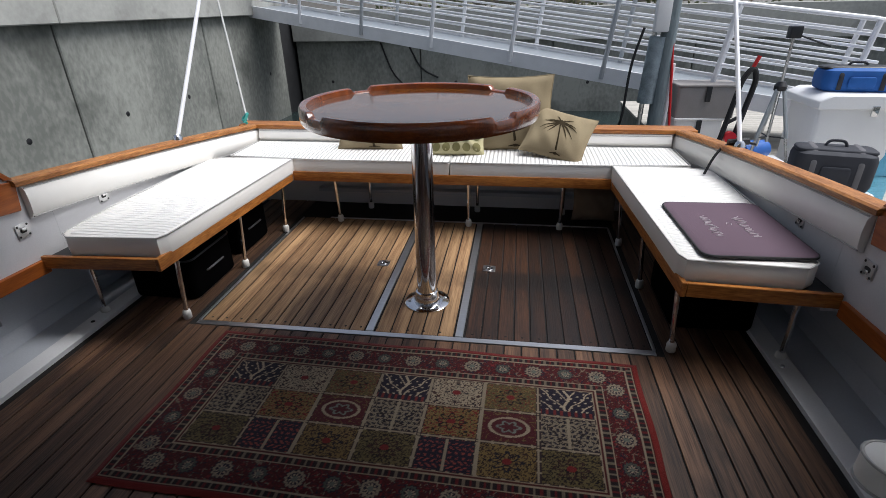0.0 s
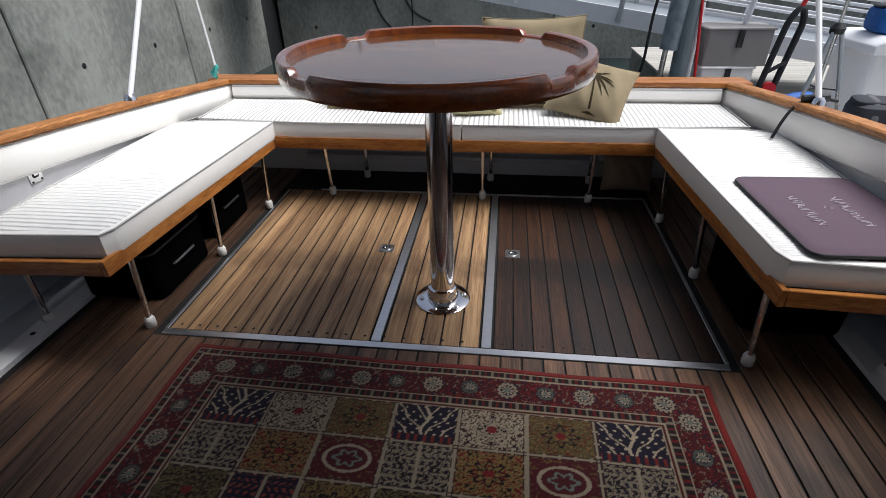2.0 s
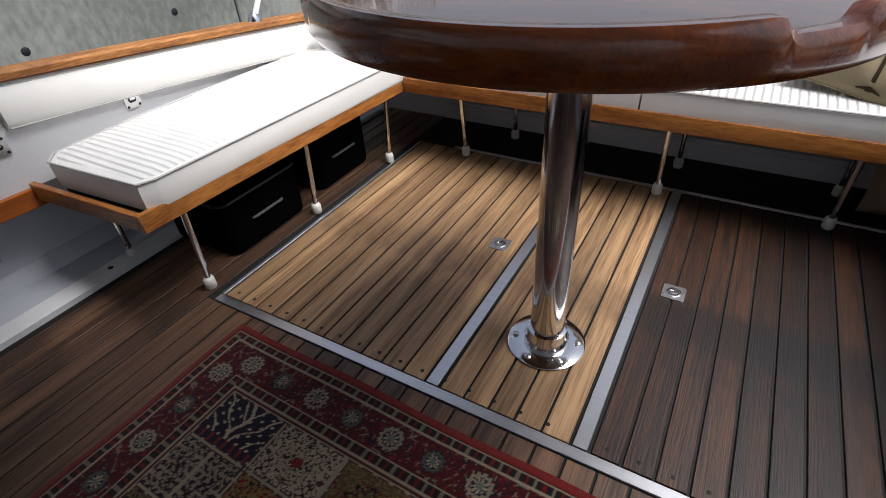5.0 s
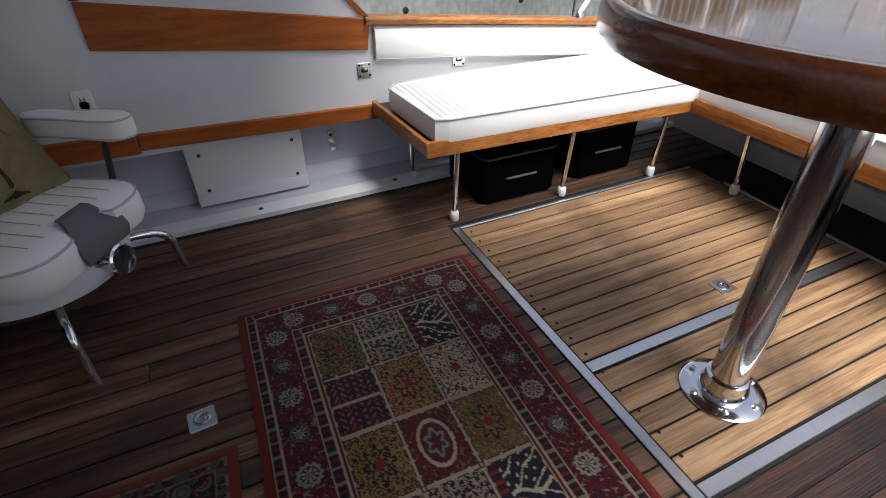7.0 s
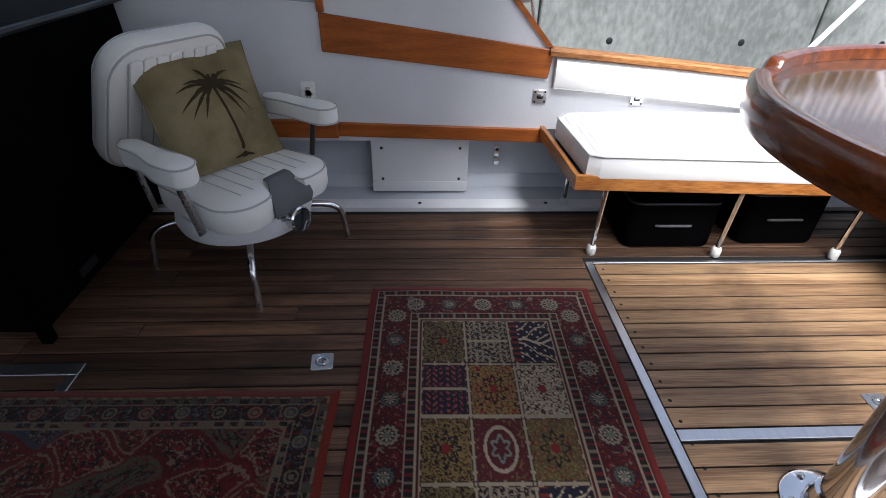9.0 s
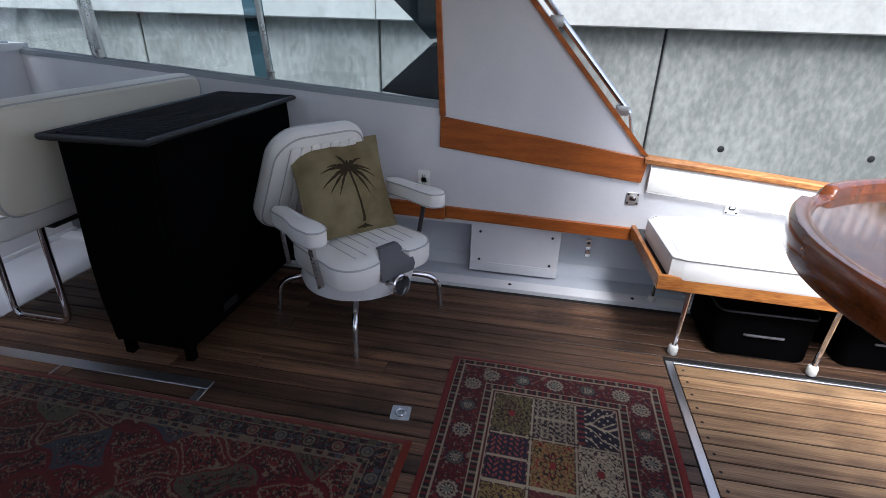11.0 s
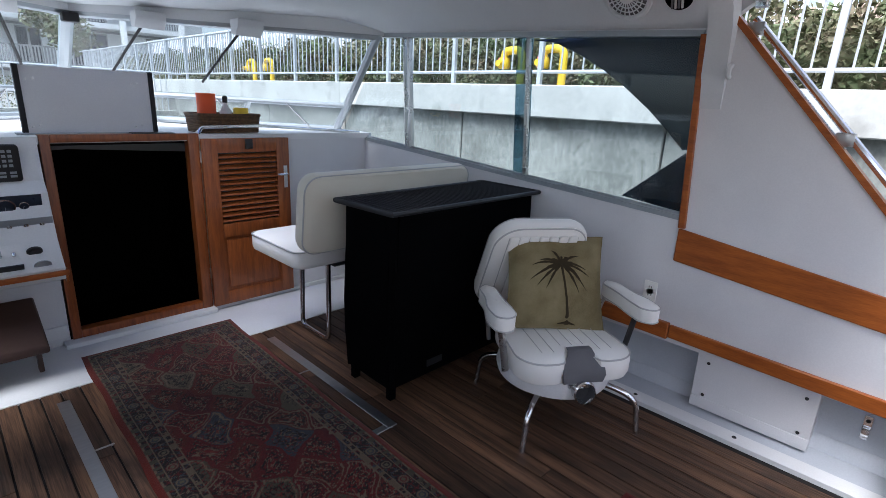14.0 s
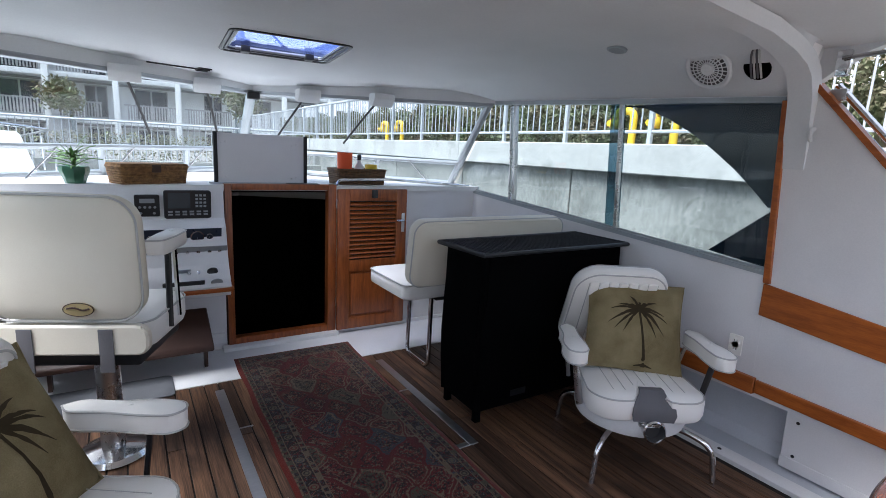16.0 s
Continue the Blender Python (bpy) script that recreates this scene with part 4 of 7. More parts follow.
def fiddle(a0, a1):
    """One raised length of the table's rim, with sloped ends."""
    bm = bmesh.new()
    rows = []
    n = 90
    for i in range(n + 1):
        a = radians(a0 + (a1 - a0) * i / n)
        e = min(i, n - i) / n * (a1 - a0)
        q_ = min(1.0, max(0.0, (e - 5.0) / 2.6))
        h = 0.022 * q_ * q_ * (3 - 2 * q_)
        prof = ((TR - 0.028, TZ - 0.0175), (TR - 0.026, TZ - 0.018 + h + 0.004), (TR - 0.015, TZ - 0.013 + h + 0.004), (TR + 0.004, TZ - 0.014 + h + 0.004), (TR + 0.012, TZ - 0.022 + h), (TR + 0.012, TZ - 0.055), (TR + 0.004, TZ - 0.068), (TR - 0.001, TZ - 0.068), (TR - 0.001, TZ - 0.0175))
        rows.append([bm.verts.new((r * math.cos(a), r * math.sin(a), z)) for r, z in prof])
    for q, r in zip(rows, rows[1:]):
        m = len(q)
        for k in range(m):
            bm.faces.new((q[k], q[(k + 1) % m], r[(k + 1) % m], r[k]))
    bm.faces.new(rows[0])
    bm.faces.new(rows[-1][::-1])
    return bm


for k in range(4):
    a = 48 + 90 * k
    part("rim", fiddle(a - 0.01, a + 90.01), MAHOGANY, table)
part("pedestal", turned([(0.056, 0.06), (0.056, TZ - 0.075)], 32), CHROME, table)
part("socket", turned([(0.075, 0.012), (0.076, 0.03), (0.068, 0.05), (0.066, 0.075), (0.0565, 0.08)], 32), CHROME, table)
part("base_plate", turned([(0.13, 0.001), (0.132, 0.006), (0.125, 0.011), (0.08, 0.014)], 40), CHROME, table)
for k in range(6):
    a = radians(60 * k + 15)
    part("bolt", moved(turned([(0.011, 0.0115), (0.011, 0.017), (0.006, 0.02)], 10), Matrix.Translation((0.105 * math.cos(a), 0.105 * math.sin(a), 0))), STEEL_PLATE, table)
part("clamp", block(-0.02, 0.02, 0.064, 0.10, 0.02, 0.045, 0.004), CHROME, table)
part("catch", turned([(0.012, TZ - 0.13), (0.012, TZ - 0.075)], 10), RUBBER, table, m=pose(0.25, 0.05, 0))


# rugs
def rug_mesh(name, w, h, cell, colour, material):
    """A sheet of fine tufts; colour(x, y) gives the dyed pattern."""
    nx, ny = int(w / cell), int(h / cell)
    xs = np.linspace(-w / 2, w / 2, nx + 1)
    ys = np.linspace(-h / 2, h / 2, ny + 1)
    X, Y = np.meshgrid(xs, ys, indexing="ij")
    edge = np.minimum(w / 2 - np.abs(X), h / 2 - np.abs(Y))
    Z = 0.004 + 0.006 * np.clip(edge / 0.02, 0, 1) + 0.0012 * np.sin(9 * X + 3) * np.sin(7 * Y + 1) + 0.0012
    wob = 0.004 * np.sin(Y * 11 + 1)
    verts = np.stack([X + wob * (np.abs(X) / (w / 2)) ** 8, Y + 0.003 * np.sin(X * 9) * (np.abs(Y) / (h / 2)) ** 8, Z], -1).reshape(-1, 3)
    idx = np.arange((nx + 1) * (ny + 1)).reshape(nx + 1, ny + 1)
    faces = np.stack([idx[:-1, :-1], idx[1:, :-1], idx[1:, 1:], idx[:-1, 1:]], -1).reshape(-1, 4)
    me = bpy.data.meshes.new(name)
    me.from_pydata(verts.tolist(), [], faces.tolist())
    col = colour(X, Y).reshape(-1, 3)
    at = me.color_attributes.new("weave", "FLOAT_COLOR", "POINT")
    at.data.foreach_set("color", np.concatenate([col, np.ones((len(col), 1))], 1).astype(np.float32).ravel())
    me.materials.append(material)
    me.polygons.foreach_set("use_smooth", [True] * len(me.polygons))
    return me


def dye(r, g, b):
    return np.array(srgb(r, g, b)[:3])


def put(C, mask, colour):
    C[mask] = colour


def vines(x, y, f, k, width=0.16):
    """Curling thin lines."""
    return np.abs(np.sin(f * x + 1.3 * np.sin(f * 0.8 * y + k)) + np.sin(f * y + 1.5 * np.sin(f * 0.7 * x + 2 * k))) < width


def garden_rug(X, Y):
    """Rows of flowered garden squares inside a wide red border with rosettes."""
    w, h = RUG_W / 2, RUG_H / 2
    C = np.zeros(X.shape + (3,))
    C[:] = dye(92, 26, 26)
    ed = np.minimum(w - np.abs(X), h - np.abs(Y))
    navy, cream, red, gold, olive, dark = dye(32, 26, 44), dye(190, 172, 146), dye(124, 30, 32), dye(134, 110, 64), dye(110, 96, 60), dye(36, 22, 24)
    along = np.where(w - np.abs(X) < h - np.abs(Y), Y, X)
    put(C, ed < 0.028, dye(128, 32, 26))
    band = (ed > 0.028) & (ed < 0.225)
    put(C, band, red * 0.4)
    for c, ww in ((0.034, 0.004), (0.062, 0.003), (0.182, 0.003), (0.214, 0.004)):
        put(C, np.abs(ed - c) < ww, cream * 0.75)
    for c0, c1 in ((0.036, 0.060), (0.184, 0.212)):
        m = (ed > c0) & (ed < c1)
        put(C, m, dark)
        put(C, m & (np.abs(np.sin(along * 62)) > 0.95), cream * 0.4)
        put(C, m & (np.abs(np.sin(along * 62)) < 0.3), red * 0.7)
    mid = (ed > 0.065) & (ed < 0.179)
    put(C, mid & vines(X, Y, 150, 0.4), navy)
    put(C, mid & vines(X + 0.3, Y, 120, 1.9, 0.08), cream * 0.45)
    put(C, mid & vines(X, Y + 0.2, 175, 3.1, 0.1), red * 1.0)
    pitch = 0.145
    ph = along / pitch - np.round(along / pitch)
    big = np.round(along / pitch).astype(int) % 2 == 0
    d = np.hypot(ph * pitch, ed - 0.122)
    ang = np.arctan2(ed - 0.122, ph * pitch)
    rr = np.where(big, 0.037, 0.031) * (1 + 0.1 * np.cos(12 * ang))
    put(C, mid & (d < rr * 1.12), navy)
    put(C, mid & (d < rr) & big, cream * 0.62)
    put(C, mid & (d < rr) & ~big, dye(84, 90, 80))
    put(C, mid & (d < rr * 0.7), navy * 1.2)
    put(C, mid & (d < rr * 0.62) & (np.cos(9 * ang) > -0.2), cream * 0.8)
    put(C, mid & (d < rr * 0.3), dye(110, 116, 104))
    f0 = ed >= 0.225
    fw, fh = w - 0.225, h - 0.225
    cw, ch = 2 * fw / 7, 2 * fh / 3
    ci = np.clip(((X + fw) / cw).astype(int), 0, 6)
    rj = np.clip(((fh - Y) / ch).astype(int), 0, 2)
    u = (X + fw) / cw - ci - 0.5
    v = (fh - Y) / ch - rj - 0.5
    put(C, f0, cream * 0.72)
    inner = f0 & (np.abs(u) < 0.455) & (np.abs(v) < 0.45)
    line = f0 & ((np.abs(np.abs(u) - 0.47) < 0.012) | (np.abs(np.abs(v) - 0.465) < 0.014)) & (np.abs(np.sin(60 * X) * np.sin(60 * Y)) > 0.2)
    put(C, line, dark * 2)
    kind = (ci % 3) + 3 * rj
    base = [navy, cream * 0.85, olive * 0.75, cream * 0.55, gold, dye(84, 26, 32), olive, navy, gold * 0.95]
    ink = [cream, dye(70, 40, 36), gold, navy, red, cream * 0.8, dark, dye(146, 70, 60), dark]
    for k in range(9):
        m = inner & (kind == k)
        put(C, m, base[k])
        if k in (0,):
            br = (np.abs(u + 0.05 * np.sin(9 * v)) < 0.025) | (np.abs(np.abs(u) - 0.34 + 0.62 * (v + 0.25) + 0.03 * np.sin(14 * v)) < 0.016) | (np.abs(np.abs(u) - 0.5 + 0.75 * (v + 0.05) + 0.03 * np.sin(12 * v)) < 0.016) | (np.abs(np.abs(u) - 0.14 + 0.5 * (v + 0.38)) < 0.013) | ((np.sin(34 * np.abs(u) + 9 * v) * np.sin(30 * v) > 0.72) & (np.abs(u) > 0.08))
            put(C, m & br & (v < 0.3), ink[k])
            put(C, m & (v > 0.3) & (np.sin(50 * u) > 0.3), dye(120, 40, 36))
        elif k in (3, 7):
            put(C, m & (np.abs(np.sin(24 * v)) > 0.6) & (np.sin(58 * np.abs(u) + 3 * np.sin(20 * v)) > 0.1), ink[k])
            put(C, m & vines(np.abs(u) * 0.24, v * 0.2, 230, 0.4 + k, 0.24), ink[(k + 5) % 9] * 0.9)
            put(C, m & (np.abs(u) < 0.02), cream * 0.7)
        elif k == 5:
            q = np.hypot(u * 1.0, v * 1.15)
            put(C, m & (np.abs(q - 0.33) < 0.03), ink[k])
            put(C, m & (np.abs(q - 0.16 - 0.04 * np.cos(6 * np.arctan2(v, u))) < 0.03), dye(120, 128, 120))
            put(C, m & (q > 0.42) & vines(u * 0.2, v * 0.2, 150, 0.7), gold * 0.7)
        else:
            a = np.arctan2(v, np.abs(u))
            q = np.hypot(u, v)
            put(C, m & vines(np.abs(u) * 0.24, v * 0.2, 210 + 9 * k, 0.3 * k, 0.3), ink[k])
            put(C, m & vines(np.abs(u) * 0.24 + 0.2, v * 0.2, 260 - 7 * k, 1.0 + k), ink[(k + 2) % 9] * 0.7)
            put(C, m & (np.abs(q - 0.2 - 0.06 * np.cos(8 * a)) < 0.028), ink[(k + 4) % 9] * 0.8)
            put(C, m & (q < 0.08), red)
    rs = np.random.RandomState(3)
    return np.clip(C * 0.52 * (1 + 0.16 * (rs.rand(*X.shape)[..., None] - 0.5)), 0, 1)


def diamond_rug(X, Y):
    """Faded lozenges in red, blue and olive with narrow flowered borders."""
    w, h = RUG2_W / 2, RUG2_H / 2
    red, rust, blue, olive, cream, dark, navy = dye(132, 30, 30), dye(150, 58, 40), dye(84, 92, 104), dye(110, 104, 82), dye(164, 144, 116), dye(40, 28, 28), dye(46, 44, 58)
    C = np.zeros(X.shape + (3,))
    ed = np.minimum(w - np.abs(X), h - np.abs(Y))
    along = np.where(w - np.abs(X) < h - np.abs(Y), Y, X)
    put(C, ed < 0.03, dye(126, 44, 30))
    b = (ed >= 0.03) & (ed < 0.16)
    put(C, b, dark * 0.8)
    put(C, b & vines(X, Y, 105, 0.6, 0.3), red * 0.55)
    put(C, b & vines(X, Y + 0.4, 90, 2.2, 0.12), cream * 0.55)
    put(C, b & vines(X + 0.1, Y, 120, 4.2, 0.12), blue * 0.7)
    for c in (0.034, 0.062, 0.13, 0.156):
        put(C, np.abs(ed - c) < 0.003, cream * 0.6)
    put(C, b & (ed > 0.134) & (np.sin(along * 90 + 2 * np.sin(along * 31)) > 0.2), cream * 0.5)
    put(C, b & (ed < 0.06) & (np.sin(along * 110 + 2 * np.sin(along * 23)) > 0.3), olive * 0.6)
    d = np.hypot((along / 0.12 - np.round(along / 0.12)) * 0.12, ed - 0.096)
    od = np.round(along / 0.12).astype(int) % 3
    put(C, b & (d < 0.03), dark)
    put(C, b & (d < 0.026) & (od == 0), red * 0.7)
    put(C, b & (d < 0.026) & (od == 1), blue * 0.6)
    put(C, b & (np.abs(d - 0.02) < 0.0035), cream * 0.5)
    put(C, b & (d < 0.01), olive)
    f = ed >= 0.16
    X, Y = X + 0.022 * np.sin(17 * Y + 3 * X) + 0.012 * np.sin(41 * Y), Y + 0.026 * np.sin(19 * X + 2) + 0.014 * np.sin(37 * X + 5 * Y)
    p, q = (X / 0.21 + Y / 0.29), (X / 0.21 - Y / 0.29)
    i, j = np.round(p).astype(int), np.round(q).astype(int)
    u, v = p - i, q - j
    sel = (i * 2 + j * 3 + (i * j) % 2) % 6
    base = [red, olive, rust * 0.8, blue, dye(118, 28, 34), dye(126, 116, 94)]
    for k in range(6):
        put(C, f & (sel == k), base[k] * (0.6, 0.62, 0.55, 0.6, 0.6, 0.55)[k])
    m = np.maximum(np.abs(u), np.abs(v))
    put(C, f & (np.abs(m - 0.43 - 0.02 * np.sin(110 * X) * np.sin(97 * Y)) < 0.025) & (np.sin(4 * i + 7 * j) > 0.2), cream * 0.6)
    a = np.arctan2(v, u)
    r = np.hypot(u, v)
    put(C, f & (np.abs(r - 0.26 - 0.05 * np.cos(8 * a)) < 0.035), dark * 0.9)
    put(C, f & (np.abs(r - 0.14 - 0.04 * np.cos(6 * a)) < 0.022) & (sel % 2 == 0), cream * 0.6)
    put(C, f & (r < 0.06), rust * 0.8)
    put(C, f & vines(X, Y, 120, 1.1, 0.3) & (m < 0.4), dark * 0.9)
    put(C, f & vines(X + 0.2, Y, 150, 2.7, 0.14) & (m < 0.4) & (sel != 1), cream * 0.6)
    put(C, f & vines(X, Y + 0.1, 180, 0.9) & (np.sin(5 * X + 3 * Y) > -0.2), red * 0.8)
    rs = np.random.RandomState(5)
    return np.clip(C * 0.52 * (1 + 0.2 * (rs.rand(*X.shape)[..., None] - 0.5)), 0, 1)


WOOL = woven("woven_wool_pile", "weave")
RUG_W, RUG_H = 2.13, 0.975
RUG2_W, RUG2_H = 0.90, 2.70
tagged(new("area_rug", rug_mesh("area_rug", RUG_W, RUG_H, 0.004, garden_rug, WOOL)), "oriental rug of garden squares with a dark red border", "rug").matrix_basis = pose(0.038, -0.578, 0.0, 0, 0, -1.2)
tagged(new("runner_rug", rug_mesh("runner_rug", RUG2_W, RUG2_H, 0.0045, diamond_rug, WOOL)), "faded oriental runner with diamond lozenges leading to the companionway", "rug").matrix_basis = pose(-0.02, -2.47, 0.0, 0, 0, -0.8)

# ---- loose things in the cockpit and cabin ----
def pillow(w, h, thick, m, cloth, label, seed, palm=True, rings=False):
    ob = thing("throw_pillow", label, "pillow", m, group="throw pillows")
    bm, place = pillow_body(w, h, thick, seed)
    part("cover", bm, cloth, ob)
    if palm:
        part("palm_print", palm_print(place), PRINT, ob, "dark printed palm tree")
    if rings:
        for i in range(5):
            for j in range(2):
                u, v = -0.78 + i * 0.38, -0.42 + j * 0.82
                ring = [place(u + 0.15 * math.cos(a), v + 0.34 * math.sin(a), 1) + Vector((0, 0, 0.003)) for a in np.linspace(0, 2 * math.pi, 22)[:-1]]
                bm = bmesh.new()
                c = bm.verts.new(place(u, v, 1) + Vector((0, 0, 0.003)))
                vs = [bm.verts.new(p) for p in ring]
                for k in range(len(vs)):
                    bm.faces.new((c, vs[k], vs[(k + 1) % len(vs)]))
                part("ring_print", bm, RING_PRINT, ob)
    else:
        edge = [place(u, v, 0) for u, v in [(-1 + k / 12, -1) for k in range(24)] + [(1, -1 + k / 12) for k in range(24)] + [(1 - k / 12, 1) for k in range(24)] + [(-1, 1 - k / 12) for k in range(24)]]
        part("seam", tube(edge, 0.004, 6, closed=True), cloth, ob)
    return ob


def standing(x, y, z, lean, turn, tilt=0):
    """A pose for a cushion that stands on its edge, leaning back by so many degrees, facing turn."""
    return pose(x, y, z, 0, 0, turn) @ pose(0, 0, 0, 90 - lean) @ pose(0, 0, 0, 0, 0, tilt)


# pillows face -y, towards the cabin
pillow(0.64, 0.56, 0.08, standing(0.44, 1.765, 0.825, 14, 0, 1), TAN_CLOTH, "large tan canvas pillow with a printed palm tree", 1)
pillow(0.46, 0.40, 0.075, standing(0.80, 1.60, 0.705, 44, -6, -16), TAN_CLOTH, "tan canvas pillow with a palm tree, leaning on another", 2)
pillow(0.52, 0.24, 0.07, standing(-0.64, 1.70, 0.665, 28, 3, 0), TAN_CLOTH, "flattened tan canvas pillow lying on the stern bench", 3)
pillow(0.42, 0.20, 0.06, standing(0.06, 1.585, 0.645, 20, 2, 0), surface("cream_printed_cotton", srgb(196, 188, 150), 0.9, second=srgb(176, 168, 128), scale=5, grain=240, bump=0.2, spec=0.1), "small cream bolster pillow printed with olive rings", 4, palm=False, rings=True)

# mat on the port cushion
mat_thing = thing("seat_mat", "mauve towelling mat with grey embroidery on the bench cushion", "mat", pose(1.56, 0.29, 0.563, 0, 0, 2))
part("cloth", upholstery(rounded_rect(0.49, 0.66, 0.05), 0.004, 0.014, 0.004, 0.001), MAUVE, mat_thing)
part("binding", outline_piping(rounded_rect(0.49, 0.66, 0.05), 0.008, 0.006), RUBBER, mat_thing)
scribble = random.Random(4)
for row, x0 in ((0, -0.10), (1, 0.06)):
    pts = []
    for k in range(46):
        t = k / 45
        pts.append((x0 + 0.028 * math.sin(k * 1.55 + row) * (0.5 + scribble.random() * 0.6), -0.13 + 0.25 * t + 0.008 * math.cos(k * 1.1), 0.0155))
    part("embroidery", tube(pts, 0.0022, 5), EMBROIDERY, mat_thing)
part("embroidery", tube([(-0.02, 0.02, 0.0155), (-0.01, 0.04, 0.0155), (0.01, 0.03, 0.0155), (0.0, 0.01, 0.0155)], 0.0022, 5), EMBROIDERY, mat_thing)

# mounting plates let into the sides
for s in (-1, 1):
    for y, z in ((-0.19, 0.612), (0.335, 0.606)):
        w = half_width(max(0, y))
        pl = thing("socket_plate", "square stainless socket plate screwed to the cockpit side", "plate", pose(s * (w - 0.001), y, z, 0, -90 * s, 0), group="socket plates")
        part("plate", prism(rounded_rect(0.072, 0.072, 0.006, 3), "z", 0.0, 0.005, 0.001), STEEL_PLATE, pl)
        part("slot", prism(rounded_rect(0.022, 0.036, 0.01, 4), "z", 0.0052, 0.0062), RUBBER, pl)
        part("keeper", block(-0.018, 0.0, -0.012, 0.012, 0.006, 0.012, 0.002), CHROME, pl)
        for a in (-1, 1):
            for b in (-1, 1):
                part("screw", moved(turned([(0.006, 0.0052), (0.005, 0.007)], 8), Matrix.Translation((a * 0.026, b * 0.026, 0))), RUBBER, pl)
    # access panel in the recess and the latch on the liner
    if s < 0:
        pn = thing("access_panel", "pale access panel screwed into the cockpit side recess", "panel")
        part("panel", prism([(-1.92, 0.36), (-1.935, 0.10), (-1.935, 0.027), (-2.08, 0.02), (-2.1, 0.36)], "y", -1.105, -0.55, 0.003), PAINT, pn)
        part("foot_lip", block(-1.938, -1.93, -1.105, -0.55, 0.027, 0.09, 0.002), PAINT, pn)
        for y in (-1.045, -0.6):
            for z in (0.305, 0.11):
                part("screw", moved(turned([(0.009, 0), (0.008, 0.003)], 10), pose(-1.921 - (0.3 - z) * 0.045, y, z, 0, 90, 0)), RUBBER, pn)
        lt = thing("wall_latch", "chrome lever latch on the hull liner", "latch", pose(-2.075, -0.365, 0.20, 0, 90, 0))
        part("plate", prism(rounded_rect(0.12, 0.034, 0.006, 3), "z", -0.008, 0.006, 0.001), CHROME, lt)
        part("lever", block(0.0, 0.055, -0.016, 0.016, 0.006, 0.03, 0.006), CHROME, lt)
        part("eye", turned([(0.010, 0.0062), (0.009, 0.009)], 10), RUBBER, lt, m=pose(-0.035, 0, 0))
for y in (-1.75, -1.35, -0.83, -0.1):
    part("screw", moved(turned([(0.012, 0.0), (0.01, 0.003)], 8), pose(-1.79, y, 0.0245)), RUBBER, bpy.data.objects["waterway_starboard"])

for y in (-0.74, -0.065):
    part("screw", moved(turned([(0.012, 0.0), (0.01, 0.003)], 8), pose(1.778, y, 0.0245)), CHROME, bpy.data.objects["waterway_port"])

# power outlet
ot = thing("power_outlet", "ivory double power outlet on the cabin side", "outlet", pose(-HW + 0.0005, -1.405, 0.622, 90, 0, 90))
part("cover_plate", prism(rounded_rect(0.075, 0.118, 0.006, 3), "z", 0.0, 0.006, 0.0015), IVORY_PLATE, ot)
for v in (-0.024, 0.024):
    part("socket", prism(rounded_rect(0.034, 0.03, 0.01, 4), "z", 0.006, 0.0075), IVORY_PLATE, ot)
    for u in (-0.007, 0.007):
        part("slot", block(u - 0.0018, u + 0.0018, v - 0.004, v + 0.007, 0.0075, 0.0083), RUBBER, ot)

# hatches: metal edging and flush latches
def flat_bar(name, x0, x1, y0, y1, label, z=0.0035):
    return solo(name, block(x0, x1, y0, y1, -0.006, z, 0.0015, 1), ALLOY, label, "trim", kind="structure")


flat_bar("hatch_edge_front", -1.23, 1.23, -0.018, 0.018, "worn aluminium edging along the cockpit hatch")
for x in (-0.243, 0.243):
    flat_bar("hatch_edge_middle", x - 0.021, x + 0.021, 0.0225, 1.56, "worn aluminium edging between the hatch boards")
flat_bar("hatch_edge_back", -1.0, 1.23, 1.5605, 1.58, "thin aluminium edging behind the hatch")
for x in (-1.228, 1.228):
    flat_bar("hatch_edge_side", x - 0.008, x + 0.008, 0.0225, 1.56, "thin aluminium edging beside the hatch", 0.002)
for s in (-1, 1):
    flat_bar("forward_edge_long", s * 0.575 - 0.028, s * 0.575 + 0.028, -3.36, -2.07, "worn aluminium edging of the forward hatch")
    flat_bar("forward_edge_short", min(s * 0.546, s * 0.46), max(s * 0.546, s * 0.46), -2.11, -2.07, "short aluminium edging of the forward hatch")
    flat_bar("forward_edge_short", min(s * 0.546, s * 0.47), max(s * 0.546, s * 0.47), -2.83, -2.82, "short aluminium edging of the forward hatch")
for x, y, turn in ((-0.357, 0.803, 0), (0.358, 0.801, 0), (-0.594, -1.199, 5)):
    fl = thing("flush_latch", "square stainless flush ring latch in the teak deck", "latch", pose(x, y, 0.0005, 0, 0, turn), group="flush latches")
    part("plate", prism(rounded_rect(0.082, 0.082, 0.008, 3), "z", -0.003, 0.0035, 0.001), STEEL_PLATE, fl)
    part("recess", turned([(0.027, 0.0036), (0.026, 0.0042)], 20), DARK_CHROME, fl)
    part("ring", tube([(0.019 * math.cos(a), 0.019 * math.sin(a), 0.006) for a in np.linspace(0, 2 * math.pi, 17)[:-1]], 0.003, 6, closed=True), CHROME, fl)

